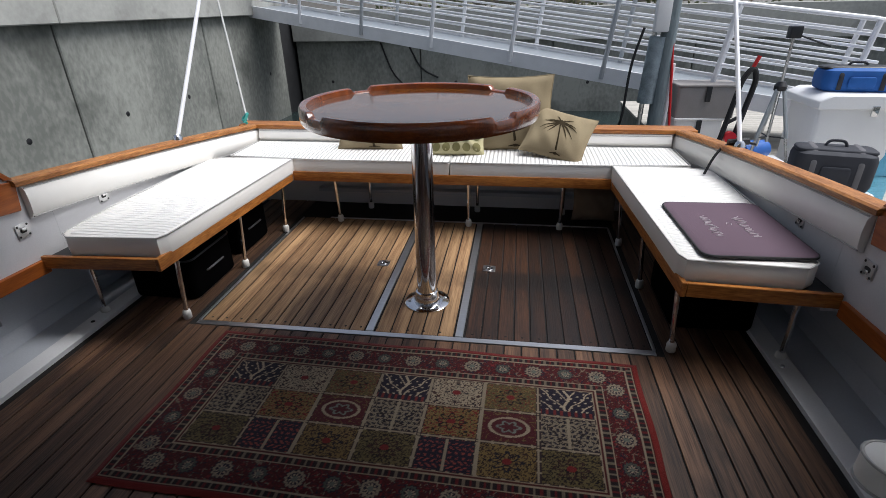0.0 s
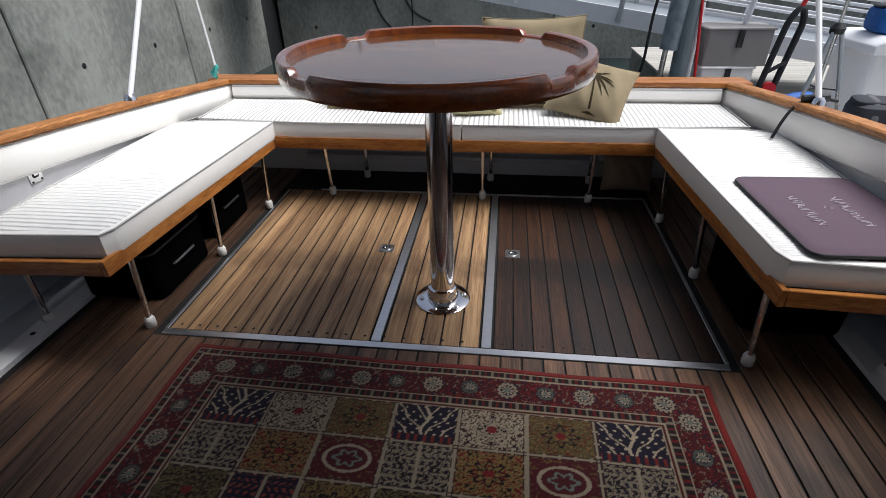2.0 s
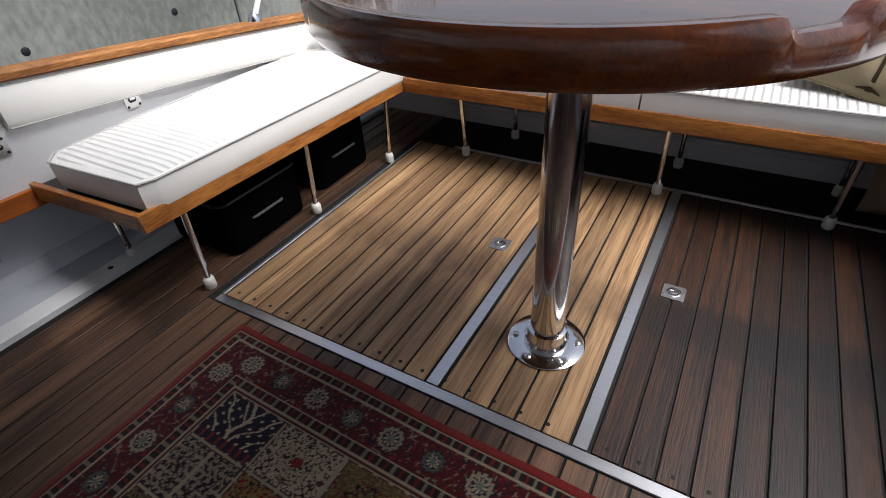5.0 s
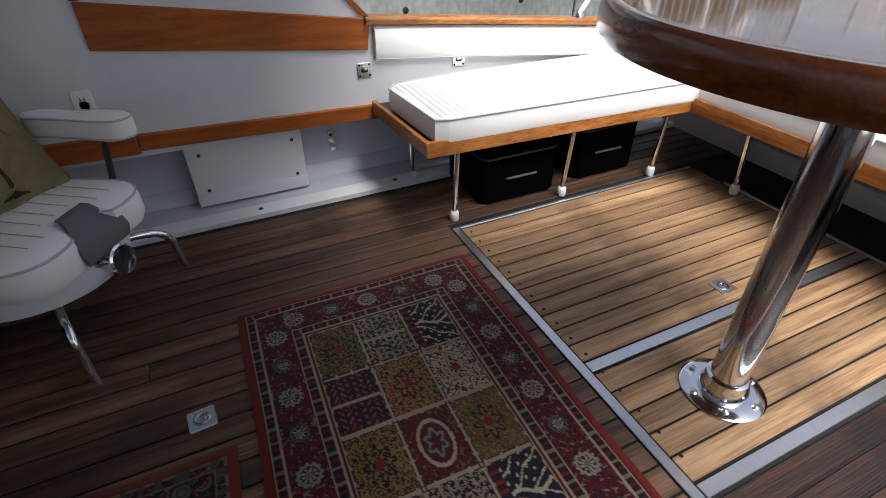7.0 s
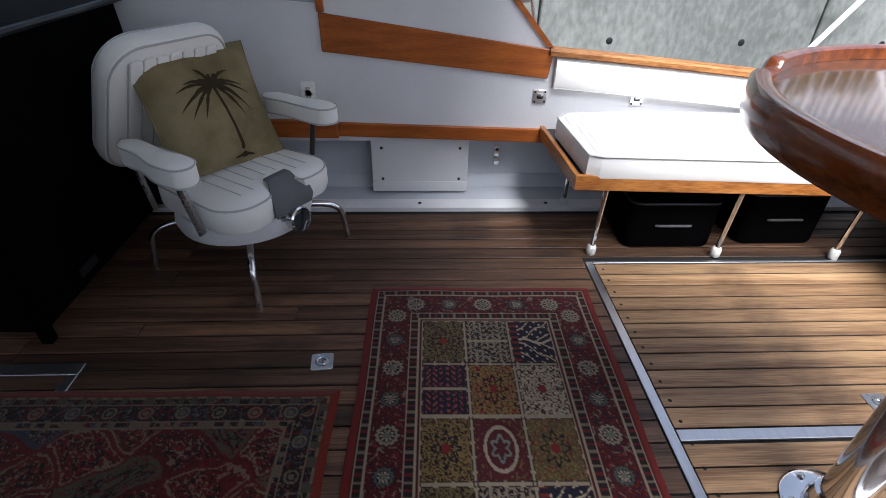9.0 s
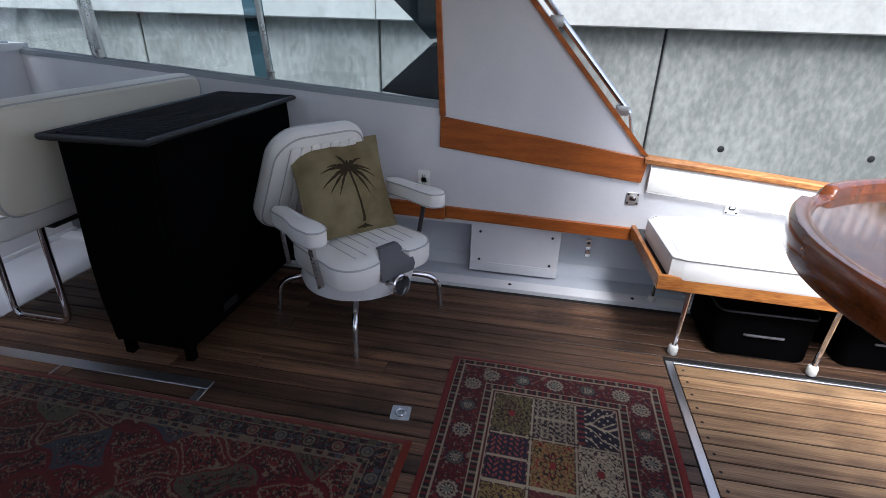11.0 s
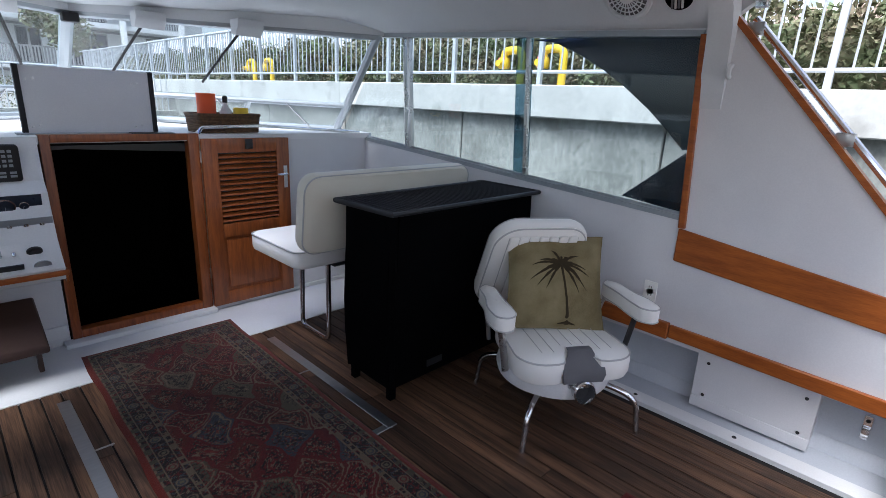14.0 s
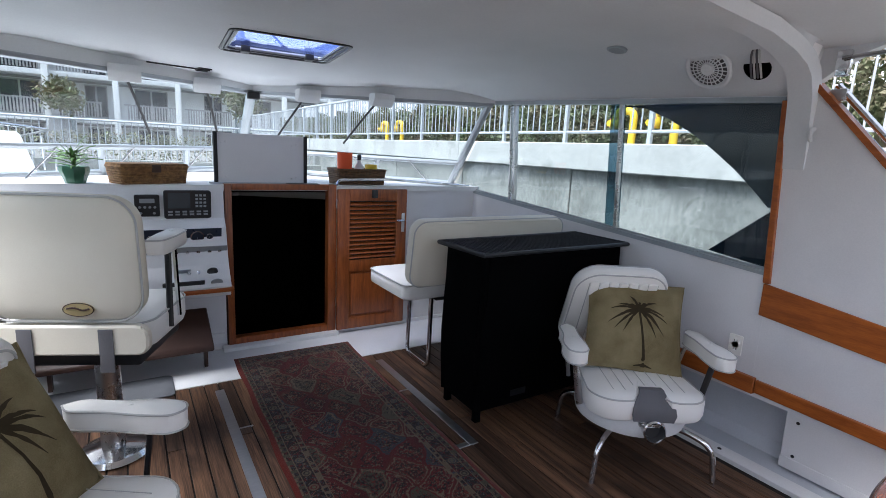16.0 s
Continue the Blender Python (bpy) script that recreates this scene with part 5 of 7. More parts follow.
# bins and a bag under the benches
def storage_bin(x, y, w, d, h, label):
    b = thing("storage_bin", label, "bin", pose(x, y, 0), group="black bins")
    part("body", upholstery(rounded_rect(w, d, 0.05), 0.002, h, 0.02, 0.006), BLACK_CLOTH, b)
    part("handle", tube(bent([(w / 2 + 0.0, -0.09, h * 0.5), (w / 2 + 0.012, -0.08, h * 0.52), (w / 2 + 0.012, 0.08, h * 0.52), (w / 2, 0.09, h * 0.5)], 0.01), 0.0065, 6), GREY_CLOTH, b)
    part("rim", outline_piping(rounded_rect(w, d, 0.05), h - 0.012, 0.006), BLACK_PLASTIC, b)


storage_bin(-1.56, 0.44, 0.42, 0.46, 0.27, "black soft storage bin with a grey handle under the bench")
storage_bin(-1.58, 1.03, 0.40, 0.42, 0.30, "black soft storage bin with a grey handle under the bench")
storage_bin(1.56, 0.48, 0.42, 0.50, 0.27, "black soft storage bin pushed under the port bench")
bm, _ = pillow_body(0.34, 0.28, 0.10, 9)
solo("canvas_bag", bm, BEIGE_BAG, "crumpled beige canvas bag under the stern bench", "bag", standing(1.13, 1.72, 0.14, 12, 0))
solo("stern_shelf", block(-1.2, 1.3, 1.87, AFT - 0.001, 0.12, 0.15, 0.004), LOCKER_GREY, "pale moulded ledge under the stern bench", "shelf", kind="structure")
# raised dark slab drawn for the shade of a recess
solo("engine_vent", prism(rounded_rect(0.30, 0.11, 0.03, 4), "y", AFT - 0.03, AFT - 0.001, 0.004), DARK_VOID, "dark slab standing in for a shaded recess in the transom under the bench", "vent", pose(-1.05, 0, 0.27), kind="structure")


# deck chairs
def deck_chair(m, label, base, detail=True):
    """A swivel deck chair: padded seat, fluted reclining back, armrests on flat stays, four bent tube legs. It faces +y; base is the pose of its legs."""
    ch = thing("deck_chair", label, "chair", m, group="deck chairs")
    seat_o = []
    for x, y in rounded_rect(0.60, 0.56, 0.13, 8):
        seat_o.append((x * (1.0 if y > -0.1 else 0.93), y + 0.03))
    if detail:
        # the front edge dips in where the strap is drawn over it
        front = [p for p in seat_o if p[1] > 0.30]
        k = seat_o.index(max(front, key=lambda p: p[0] if p[1] > 0.3099 else -1))
        dip = [(0.13, 0.31), (0.095, 0.30), (0.075, 0.265), (0.04, 0.25), (0.0, 0.25), (-0.04, 0.25), (-0.075, 0.265), (-0.095, 0.30), (-0.13, 0.31)]
        seat_o = seat_o[:k + 1] + dip + seat_o[k + 1:]
    sc = part("seat", upholstery(seat_o, 0.345, 0.475, 0.035, 0.016), VINYL, ch)
    part("piping", outline_piping([(x * 0.985, y * 0.985) for x, y in seat_o], 0.462, 0.0045), PIPING, sc)
    for k in range(7):
        x = -0.18 + 0.06 * k
        part("seam", tube([(x, -0.20, 0.489), (x, 0.0, 0.4915), (x, 0.17 + 0.06 * (abs(x) > 0.1), 0.487)], 0.0018, 5), PIPING, sc)
    # tall rounded back, leaning aft
    bo = [(x * (1.0 if y < 0.0 else 0.97), y) for x, y in rounded_rect(0.57, 0.64, 0.15, 8)]
    bk = part("backrest", upholstery(bo, -0.085, 0.0, 0.032, 0.008), VINYL, ch, m=pose(0.045, -0.285, 0.72, 61, 0, 0) @ pose(0, 0, 0, 0, 180, 0))
    part("back_piping", outline_piping([(x * 0.95, y * 0.95) for x, y in bo], -0.004, 0.0045), PIPING, bk)
    part("rear_piping", outline_piping([(x * 0.97, y * 0.97) for x, y in bo], -0.079, 0.0045), PIPING, bk)
    for k in range(7):
        x = -0.165 + 0.055 * k
        part("flute", upholstery([(x + dx, y) for dx, y in rounded_rect(0.051, 0.54, 0.012, 3)], 0.002, 0.015, 0.010, 0.002), VINYL, bk, m=pose(0, -0.01, 0))
    for k in range(8):
        x = -0.1925 + 0.055 * k
        part("seam", tube([(x, -0.27, 0.007), (x, 0.25, 0.007)], 0.0028, 5), PIPING, bk)
    for s in (-1, 1):
        o = [(s * 0.35, -0.17), (s * 0.31, -0.13), (s * 0.32, 0.02), (s * 0.312, 0.12), (s * 0.318, 0.225), (s * 0.368, 0.26), (s * 0.42, 0.235), (s * 0.43, 0.12), (s * 0.397, 0.0), (s * 0.395, -0.13)]
        dense = [(p.x, p.y) for p in bent([(x, y, 0) for x, y in o] + [(o[0][0], o[0][1], 0)], 0.05, 4)[:-1]]
        arm = part("armrest", upholstery(dense, 0.605, 0.69, 0.018, 0.01), VINYL, ch)
        part("piping", outline_piping(dense, 0.682, 0.004), PIPING, arm)
        part("piping", outline_piping(dense, 0.614, 0.0035), PIPING, arm)
        part("arm_stay", tube([(s * 0.36, 0.13, 0.61), (s * 0.31, 0.12, 0.34)], 0.018, 6, flat=0.4), BLACK_PLASTIC if s < 0 or not detail else DARK_CHROME, ch)
        part("arm_stay", tube([(s * 0.345, -0.14, 0.61), (s * 0.30, -0.18, 0.36)], 0.012, 6, flat=0.5), DARK_CHROME, ch)
    part("seat_pan", turned([(0.10, 0.212), (0.23, 0.228), (0.285, 0.255), (0.296, 0.29), (0.285, 0.346), (0.2, 0.35)], 44), GELCOAT, ch)
    bs = part("swivel", turned([(0.06, 0.19), (0.06, 0.23)], 20), DARK_CHROME, ch, m=base)
    for k in range(4):
        a = radians(45 + 90 * k)
        c, s_ = math.cos(a), math.sin(a)
        part("leg", tube(bent([(0.03 * c, 0.03 * s_, 0.215), (0.30 * c, 0.30 * s_, 0.225), (0.43 * c, 0.43 * s_, 0.19), (0.455 * c, 0.455 * s_, 0.0)], 0.12, 7), 0.0155, 12), CHROME, bs)
    if detail:
        bm = bmesh.new()
        rim = []
        for k in range(24):
            a = 2 * math.pi * k / 24
            rim.append([bm.verts.new((r * math.cos(a), y, r * math.sin(a))) for r, y in ((0.044, 0.0), (0.048, 0.17), (0.057, 0.205), (0.05, 0.211), (0.042, 0.18), (0.040, 0.02))])
        for q, r in zip(rim, rim[1:] + rim[:1]):
            for k in range(6):
                bm.faces.new((q[k], r[k], r[(k + 1) % 6], q[(k + 1) % 6]))
        part("rod_holder", bm, CHROME, ch, "chrome rod holder tube", m=pose(-0.008, 0.135, 0.29, 8, 0, 0))
        # black disc set near the mouth gives the bore its darkness
        part("rod_holder_end", moved(turned([(0.041, 0.0), (0.041, 0.004)], 24), pose(0, 0.165, 0, 90)), RUBBER, ch, m=pose(-0.008, 0.135, 0.29, 8, 0, 0))
        # webbing drawn over the seat's front edge, flaring down its face
        bm = bmesh.new()
        rows = []
        for y, z, w in ((0.215, 0.494, 0.058), (0.24, 0.492, 0.062), (0.258, 0.476, 0.068), (0.272, 0.45, 0.085), (0.305, 0.425, 0.105), (0.316, 0.39, 0.11), (0.312, 0.352, 0.10)):
            rows.append([bm.verts.new((-0.008 + w * u, y - 0.012 * (1 - u * u), z + 0.006 * (u * u))) for u in (-1, -0.6, -0.2, 0.2, 0.6, 1)])
        for q, r in zip(rows, rows[1:]):
            for k in range(5):
                bm.faces.new((q[k], q[k + 1], r[k + 1], r[k]))
        bmesh.ops.recalc_face_normals(bm, faces=bm.faces)
        bmesh.ops.solidify(bm, geom=bm.faces[:], thickness=0.004)
        part("holder_strap", bm, GREY_CLOTH, ch, "grey webbing strap drawn over the seat's front")
        part("bracket", block(-0.07, 0.055, 0.16, 0.30, 0.322, 0.34, 0.004), DARK_CHROME, ch)
    return ch


def leaning(centre, front, lean):
    """A pose for a pillow with its middle at centre, whose face looks along front and back by lean degrees."""
    f = Vector((front[0], front[1], 0)).normalized()
    n = f * math.cos(radians(lean)) + Vector((0, 0, math.sin(radians(lean))))
    up_ = Vector((0, 0, math.cos(radians(lean)))) - f * math.sin(radians(lean))
    m = Matrix((up_.cross(n), up_, n)).transposed().to_4x4()
    m.translation = centre
    return m


CHAIR = pose(-1.288, -1.622, 0, 0, 0, -32.5)
deck_chair(CHAIR, "white fluted vinyl deck chair on bent chrome legs", pose(-0.04, -0.045, 0, 0, 0, 3.8))
pillow(0.55, 0.53, 0.085, leaning((-1.368, -1.708, 0.712), (0.542, 0.84), 28) @ pose(0, 0, 0, 0, 0, -6.5), SAGE, "sage green pillow with a palm tree on the deck chair", 5)
CHAIR_B = pose(1.295, -1.672, 0, 0, 0, 58)
deck_chair(CHAIR_B, "white vinyl deck chair turned inboard with a pillow on it", pose(0, 0, 0), False)
pillow(0.55, 0.53, 0.085, CHAIR_B @ leaning((0.02, -0.10, 0.715), (0, 1), 27), SAGE, "sage green pillow with a palm tree on the second chair", 6)

# black covered cabinet
bc = thing("covered_cabinet", "black cloth-covered cabinet with a black woven tray top", "cabinet")
bm = bmesh.new()
rows = []
n = 60
ring0 = rounded_rect(1.17, 0.42, 0.04, 6)
for k, z in enumerate((0.085, 0.3, 0.5, 0.75, 0.95, 1.045)):
    bulge = (0.0, 0.02, 0.022, 0.012, 0.004, 0.0)[k]
    rows.append([bm.verts.new((-1.27 + x * (1 + bulge) + 0.006 * math.sin(9 * i + k), -2.435 + y * (1 + 2 * bulge) + 0.008 * math.sin(1.7 * i + 0.6 * k), z)) for i, (x, y) in enumerate(ring0)])
for q, r in zip(rows, rows[1:]):
    for k in range(len(q)):
        j = (k + 1) % len(q)
        bm.faces.new((q[k], q[j], r[j], r[k]))
bm.faces.new(rows[0][::-1])
bm.faces.new(rows[-1])
part("cloth_cover", bm, BLACK_CLOTH, bc)
part("tray", prism([(-1.87, -2.68), (-0.635, -2.655), (-0.655, -2.20), (-1.875, -2.20)], "z", 1.05, 1.062, 0.003), BLACK_MESH, bc)
lip = [(-1.87, -2.68, 1.062), (-0.635, -2.655, 1.062), (-0.655, -2.20, 1.062), (-1.875, -2.20, 1.062)]
part("tray_rim", tube(lip, 0.014, 8, closed=True), BLACK_PLASTIC, bc)
for i in range(40):
    x = -1.85 + i * 0.03
    part("tray_cord", tube([(x, -2.67, 1.066), (x + 0.004, -2.21, 1.066)], 0.004, 4), BLACK_MESH, bc)
for x, y in ((-0.725, -2.27), (-0.72, -2.59), (-1.80, -2.27), (-1.80, -2.59)):
    part("leg", block(x - 0.02, x + 0.02, y - 0.02, y + 0.02, 0.0, 0.2, 0.004), BLACK_CLOTH, bc)
part("grille", block(-1.05, -0.93, -2.207, -2.202, 0.15, 0.19), BLACK_PLASTIC, bc)

# companion bench, facing forward
cbn = thing("companion_bench", "ivory vinyl companion bench with a long backrest on chrome legs", "bench")
o = rounded_rect(1.12, 0.60, 0.06, 6)
st = part("seat", upholstery([(x - 1.10, y - 3.22) for x, y in o], 0.60, 0.72, 0.03, 0.012), VINYL, cbn)
part("piping", outline_piping([(x - 1.10, y - 3.22) for x, y in o], 0.71, 0.005), PIPING, st)
bk = part("backrest", upholstery([(x - 1.17, y) for x, y in rounded_rect(1.31, 0.46, 0.09, 6)], -0.06, 0.06, 0.045, 0.0), VINYL_CREAM, cbn, m=pose(0, -2.83, 0.955, 82, 0, 0))
part("piping", outline_piping([(x - 1.17, y) for x, y in rounded_rect(1.30, 0.45, 0.09, 6)], -0.042, 0.005), PIPING, bk)
for x in (-0.84, -1.70):
    part("leg", tube(bent([(x, -3.05, 0.60), (x, -3.06, 0.012), (x, -3.40, 0.012), (x, -3.37, 0.60)], 0.07, 6), 0.017, 12), CHROME, cbn)
part("seat_frame", block(-1.75, -0.80, -3.42, -2.92, 0.58, 0.60, 0.004), BLACK_PLASTIC, cbn)

# helm chair on its pedestal, facing forward
hc = thing("helm_chair", "ivory vinyl helm chair on a chrome pedestal", "chair", pose(1.15, -2.87, 0, 0, 0, -24))
part("base_plate", turned([(0.16, 0.0), (0.17, 0.012), (0.15, 0.035), (0.07, 0.05)], 36), CHROME, hc)
part("pedestal", turned([(0.055, 0.04), (0.055, 0.55), (0.07, 0.59)], 28), DARK_CHROME, hc)
so = [(x, y - 0.02) for x, y in rounded_rect(0.62, 0.56, 0.12, 8)]
st = part("seat", upholstery(so, 0.65, 0.81, 0.045, 0.02), VINYL, hc)
part("piping", outline_piping(so, 0.79, 0.005), PIPING, st)
part("seat_plate", block(-0.26, 0.26, -0.24, 0.24, 0.59, 0.65, 0.01), BLACK_PLASTIC, hc)
bo = rounded_rect(0.64, 0.55, 0.12, 8)
bk = part("backrest", upholstery(bo, -0.05, 0.06, 0.04, 0.01), VINYL_CREAM, hc, m=pose(0, 0.27, 1.10, 94, 0, 180))
part("piping", outline_piping(bo, 0.05, 0.005), PIPING, bk)
part("skirt", prism(rounded_rect(0.66, 0.14, 0.05, 5), "y", 0.26, 0.31, 0.01), VINYL_CREAM, hc, m=pose(0, 0, 0.735))
em = part("emblem", moved(turned([(0.062, 0), (0.062, 0.004), (0.058, 0.006)], 30), pose(0.07, -0.21, 0.071) @ Matrix.Diagonal((1, 0.5, 1, 1))), GOLD, bk, "oval stitched emblem")
part("emblem_ring", tube([(0.07 + 0.06 * math.cos(a), -0.21 + 0.03 * math.sin(a), 0.0765) for a in np.linspace(0, 2 * math.pi, 31)[:-1]], 0.0022, 5, closed=True), BROWN_VINYL, em)
part("emblem_mark", tube(bent([(0.025, -0.205, 0.078), (0.06, -0.20, 0.078), (0.085, -0.215, 0.078), (0.115, -0.205, 0.078)], 0.02), 0.004, 6), BROWN_VINYL, em)
for s in (-0.16, 0.16):
    part("back_strap", block(s - 0.03, s + 0.03, 0.312, 0.318, 0.59, 0.79, 0.003), GREY_CLOTH, hc)
for s in (-1, 1):
    o = [(s * 0.28, 0.16), (s * 0.26, 0.0), (s * 0.255, -0.16), (s * 0.295, -0.21), (s * 0.35, -0.17), (s * 0.36, 0.0), (s * 0.35, 0.15)]
    dense = [(p.x, p.y) for p in bent([(x, y, 0) for x, y in o] + [(o[0][0], o[0][1], 0)], 0.05, 3)[:-1]]
    arm = part("armrest", upholstery(dense, 1.085, 1.165, 0.02, 0.008), VINYL, hc)
    part("piping", outline_piping(dense, 1.156, 0.004), PIPING, arm)
    part("arm_stay", tube([(s * 0.305, -0.02, 1.09), (s * 0.315, 0.02, 0.70)], 0.016, 6, flat=0.5), BLACK_PLASTIC, hc)
    part("arm_stay", tube([(s * 0.305, -0.10, 1.09), (s * 0.315, -0.10, 0.72)], 0.012, 6), CHROME, hc)

# helm console
hcon = thing("helm_console", "white helm console with gauges, switches and electronics", "console")
prof = [(BY + 0.001, 0.50), (-3.80, 0.52), (-3.76, 0.60), (-3.86, 0.74), (-3.90, 0.88), (-3.93, 1.0), (-3.985, 1.06), (-4.01, 1.295), (BY + 0.001, 1.297)]
part("body", prism(prof, "x", 0.415, 1.86, 0.004), GELCOAT, hcon)
part("shelf_edge", block(0.40, 1.40, -3.815, -3.755, 0.555, 0.585, 0.004), VARNISH_X, hcon)
part("side_trim", block(0.402, 0.4145, -3.95, -3.80, 0.50, 0.58, 0.003), VARNISH_X, hcon)


def on_face(y0, z0, y1, z1, x, f):
    """A pose on the console's sloping face between two heights."""
    ang = math.degrees(math.atan2(y1 - y0, z1 - z0))
    return pose(x, y0 + (y1 - y0) * f, z0 + (z1 - z0) * f, 90 - ang, 0, 180) @ pose(0, 0, 0, 0, 0, 180)


up = (-3.985, 1.06, -4.01, 1.295)
plot = part("chart_plotter", prism(rounded_rect(0.30, 0.20, 0.015, 3), "z", 0.0, 0.035, 0.004), BLACK_PLASTIC, hcon, "black chart plotter with a keypad", m=on_face(*up, 0.655, 0.45))
part("screen", prism(rounded_rect(0.14, 0.11, 0.004, 2), "z", 0.0352, 0.037), SCREEN, plot, m=pose(0.055, -0.03, 0))
for i in range(3):
    for j in range(4):
        part("key", block(-0.065 - i * 0.026, -0.047 - i * 0.026, -0.075 + j * 0.026, -0.06 + j * 0.026, 0.0352, 0.038, 0.002), KEY_GREY, plot)
for i in range(6):
    part("key", block(0.125 - i * 0.045, 0.10 - i * 0.045, 0.045, 0.053, 0.0352, 0.038, 0.002), KEY_GREY, plot)
    part("key", block(0.125 - i * 0.045, 0.10 - i * 0.045, 0.065, 0.073, 0.0352, 0.038, 0.002), KEY_GREY, plot)
snd = part("depth_sounder", prism(rounded_rect(0.15, 0.15, 0.008, 3), "z", 0.0, 0.025, 0.003), BLACK_PLASTIC, hcon, "black square depth sounder", m=on_face(*up, 0.905, 0.42))
part("screen", prism(rounded_rect(0.09, 0.03, 0.003, 2), "z", 0.0252, 0.027), KEY_GREY, snd, m=pose(0, -0.035, 0))
for i in range(4):
    part("button", turned([(0.009, 0.0252), (0.008, 0.029)], 10), KEY_GREY, snd, m=pose(-0.045 + i * 0.03, 0.01, 0))
for x in (-0.04, 0.04):
    part("button", turned([(0.009, 0.0252), (0.008, 0.029)], 10), KEY_GREY, snd, m=pose(x, 0.052, 0))
mid = (-3.90, 0.88, -3.93, 1.0)
gp = part("gauge_panel", block(-0.29, 0.29, -0.055, 0.055, 0.0, 0.006, 0.002), DIAL, hcon, "blue-black gauge panel", m=on_face(*mid, 0.74, 0.55))
for x, r in ((-0.21, 0.022), (-0.13, 0.045), (-0.02, 0.022), (0.07, 0.045), (0.16, 0.022), (0.23, 0.03)):
    g = part("gauge", turned([(r, 0.006), (r, 0.012), (r * 0.86, 0.013)], 24), CHROME, gp, m=pose(x, 0.005, 0))
    part("dial", turned([(r * 0.84, 0.0132), (r * 0.84, 0.0136)], 24), DIAL, g)
    part("needle", block(-0.0012, 0.0012, 0, r * 0.7, 0.0138, 0.0145), KEY_GREY, g, m=pose(0, 0, 0, 0, 0, 40 + 300 * x))
low = (-3.86, 0.74, -3.90, 0.88)
sp = part("switch_panel", block(-0.33, 0.33, -0.034, 0.034, 0.0, 0.004, 0.001), ALLOY_GREY, hcon, "row of toggle switches", m=on_face(*low, 0.75, 0.72))
for i in range(9):
    sw = part("switch", turned([(0.013, 0.004), (0.011, 0.008)], 12), CHROME, sp, m=pose(-0.28 + i * 0.07, 0.006, 0))
    part("toggle", tube([(0, 0, 0.008), (0.0, -0.006, 0.026)], 0.004, 6), CHROME, sw)
    part("label_bar", block(-0.018, 0.018, -0.024, -0.02, 0.001, 0.0015), BLACK_PLASTIC, sw)
lo2 = (-3.76, 0.60, -3.86, 0.74)
for x, r in ((0.53, 0.036), (0.68, 0.014), (0.62, 0.010)):
    part("knob", turned([(r, 0.0), (r, 0.012), (r * 0.7, 0.02)], 20), BLACK_PLASTIC if r > 0.02 else CHROME, hcon, m=on_face(*lo2, x, 0.72))
part("speaker", turned([(0.04, 0.0), (0.04, 0.006), (0.03, 0.008)], 22), ALLOY_GREY, hcon, m=on_face(*lo2, 0.51, 0.2))
part("radio", block(-0.13, 0.13, -0.03, 0.03, 0, 0.012, 0.003), BLACK_PLASTIC, hcon, "black radio in the lower face", m=on_face(*lo2, 0.72, 0.22))
part("switch_cluster", block(-0.05, 0.05, -0.03, 0.03, 0, 0.006, 0.002), ALLOY_GREY, hcon, m=on_face(*lo2, 0.72, 0.74))
wheel = thing("steering_wheel", "black steering wheel on the helm console", "steering wheel", pose(1.22, -3.72, 1.02, 70, 0, 0))
part("grip", tube([(0.2 * math.cos(a), 0.2 * math.sin(a), 0) for a in np.linspace(0, 2 * math.pi, 41)[:-1]], 0.016, 10, closed=True), RUBBER, wheel)
for k in range(3):
    a = radians(90 + 120 * k)
    part("spoke", tube([(0, 0, -0.02), (0.2 * math.cos(a), 0.2 * math.sin(a), 0)], 0.011, 8), DARK_CHROME, wheel)
part("hub", turned([(0.04, -0.14), (0.045, -0.02), (0.03, 0.0)], 18), BLACK_PLASTIC, wheel)

# step bench below the console, ledge and mat
sb = thing("helm_step", "dark brown step bench below the helm", "step")
part("top", prism([(-3.64, 0.165), (-3.64, 0.20), (-3.67, 0.22), (-4.0, 0.385), (-4.03, 0.35)], "x", 0.56, 1.55, 0.008), BROWN_VINYL, sb)
for x in (0.60, 1.5):
    part("leg", block(x - 0.012, x + 0.012, -3.83, -3.77, 0.004, 0.235, 0.004), BROWN_VINYL, sb)
part("stretcher", block(0.613, 1.487, -3.815, -3.79, 0.13, 0.19, 0.004), GREY_PLASTIC, sb)
solo("bulkhead_ledge", block(0.42, HW - 0.001, BY + 0.0012, BY + 0.022, 0.06, 0.14, 0.005), GELCOAT, "white moulded ledge at the foot of the bulkhead", "baseboard", kind="structure")
solo("bulkhead_strip", block(0.405, 0.56, BY + 0.0015, BY + 0.016, 0.46, 0.53, 0.003), VARNISH_X, "short varnished strip beside the companionway", "trim", kind="structure")
solo("rubber_mat", upholstery(rounded_rect(0.75, 0.32, 0.04), 0.0042, 0.012, 0.003, 0.0), surface("grey_rubber_mat", srgb(96, 98, 102), 0.8, scale=10, grain=160, bump=0.4), "grey rubber mat on the white deck below the helm", "mat", pose(1.2, -3.56, 0))

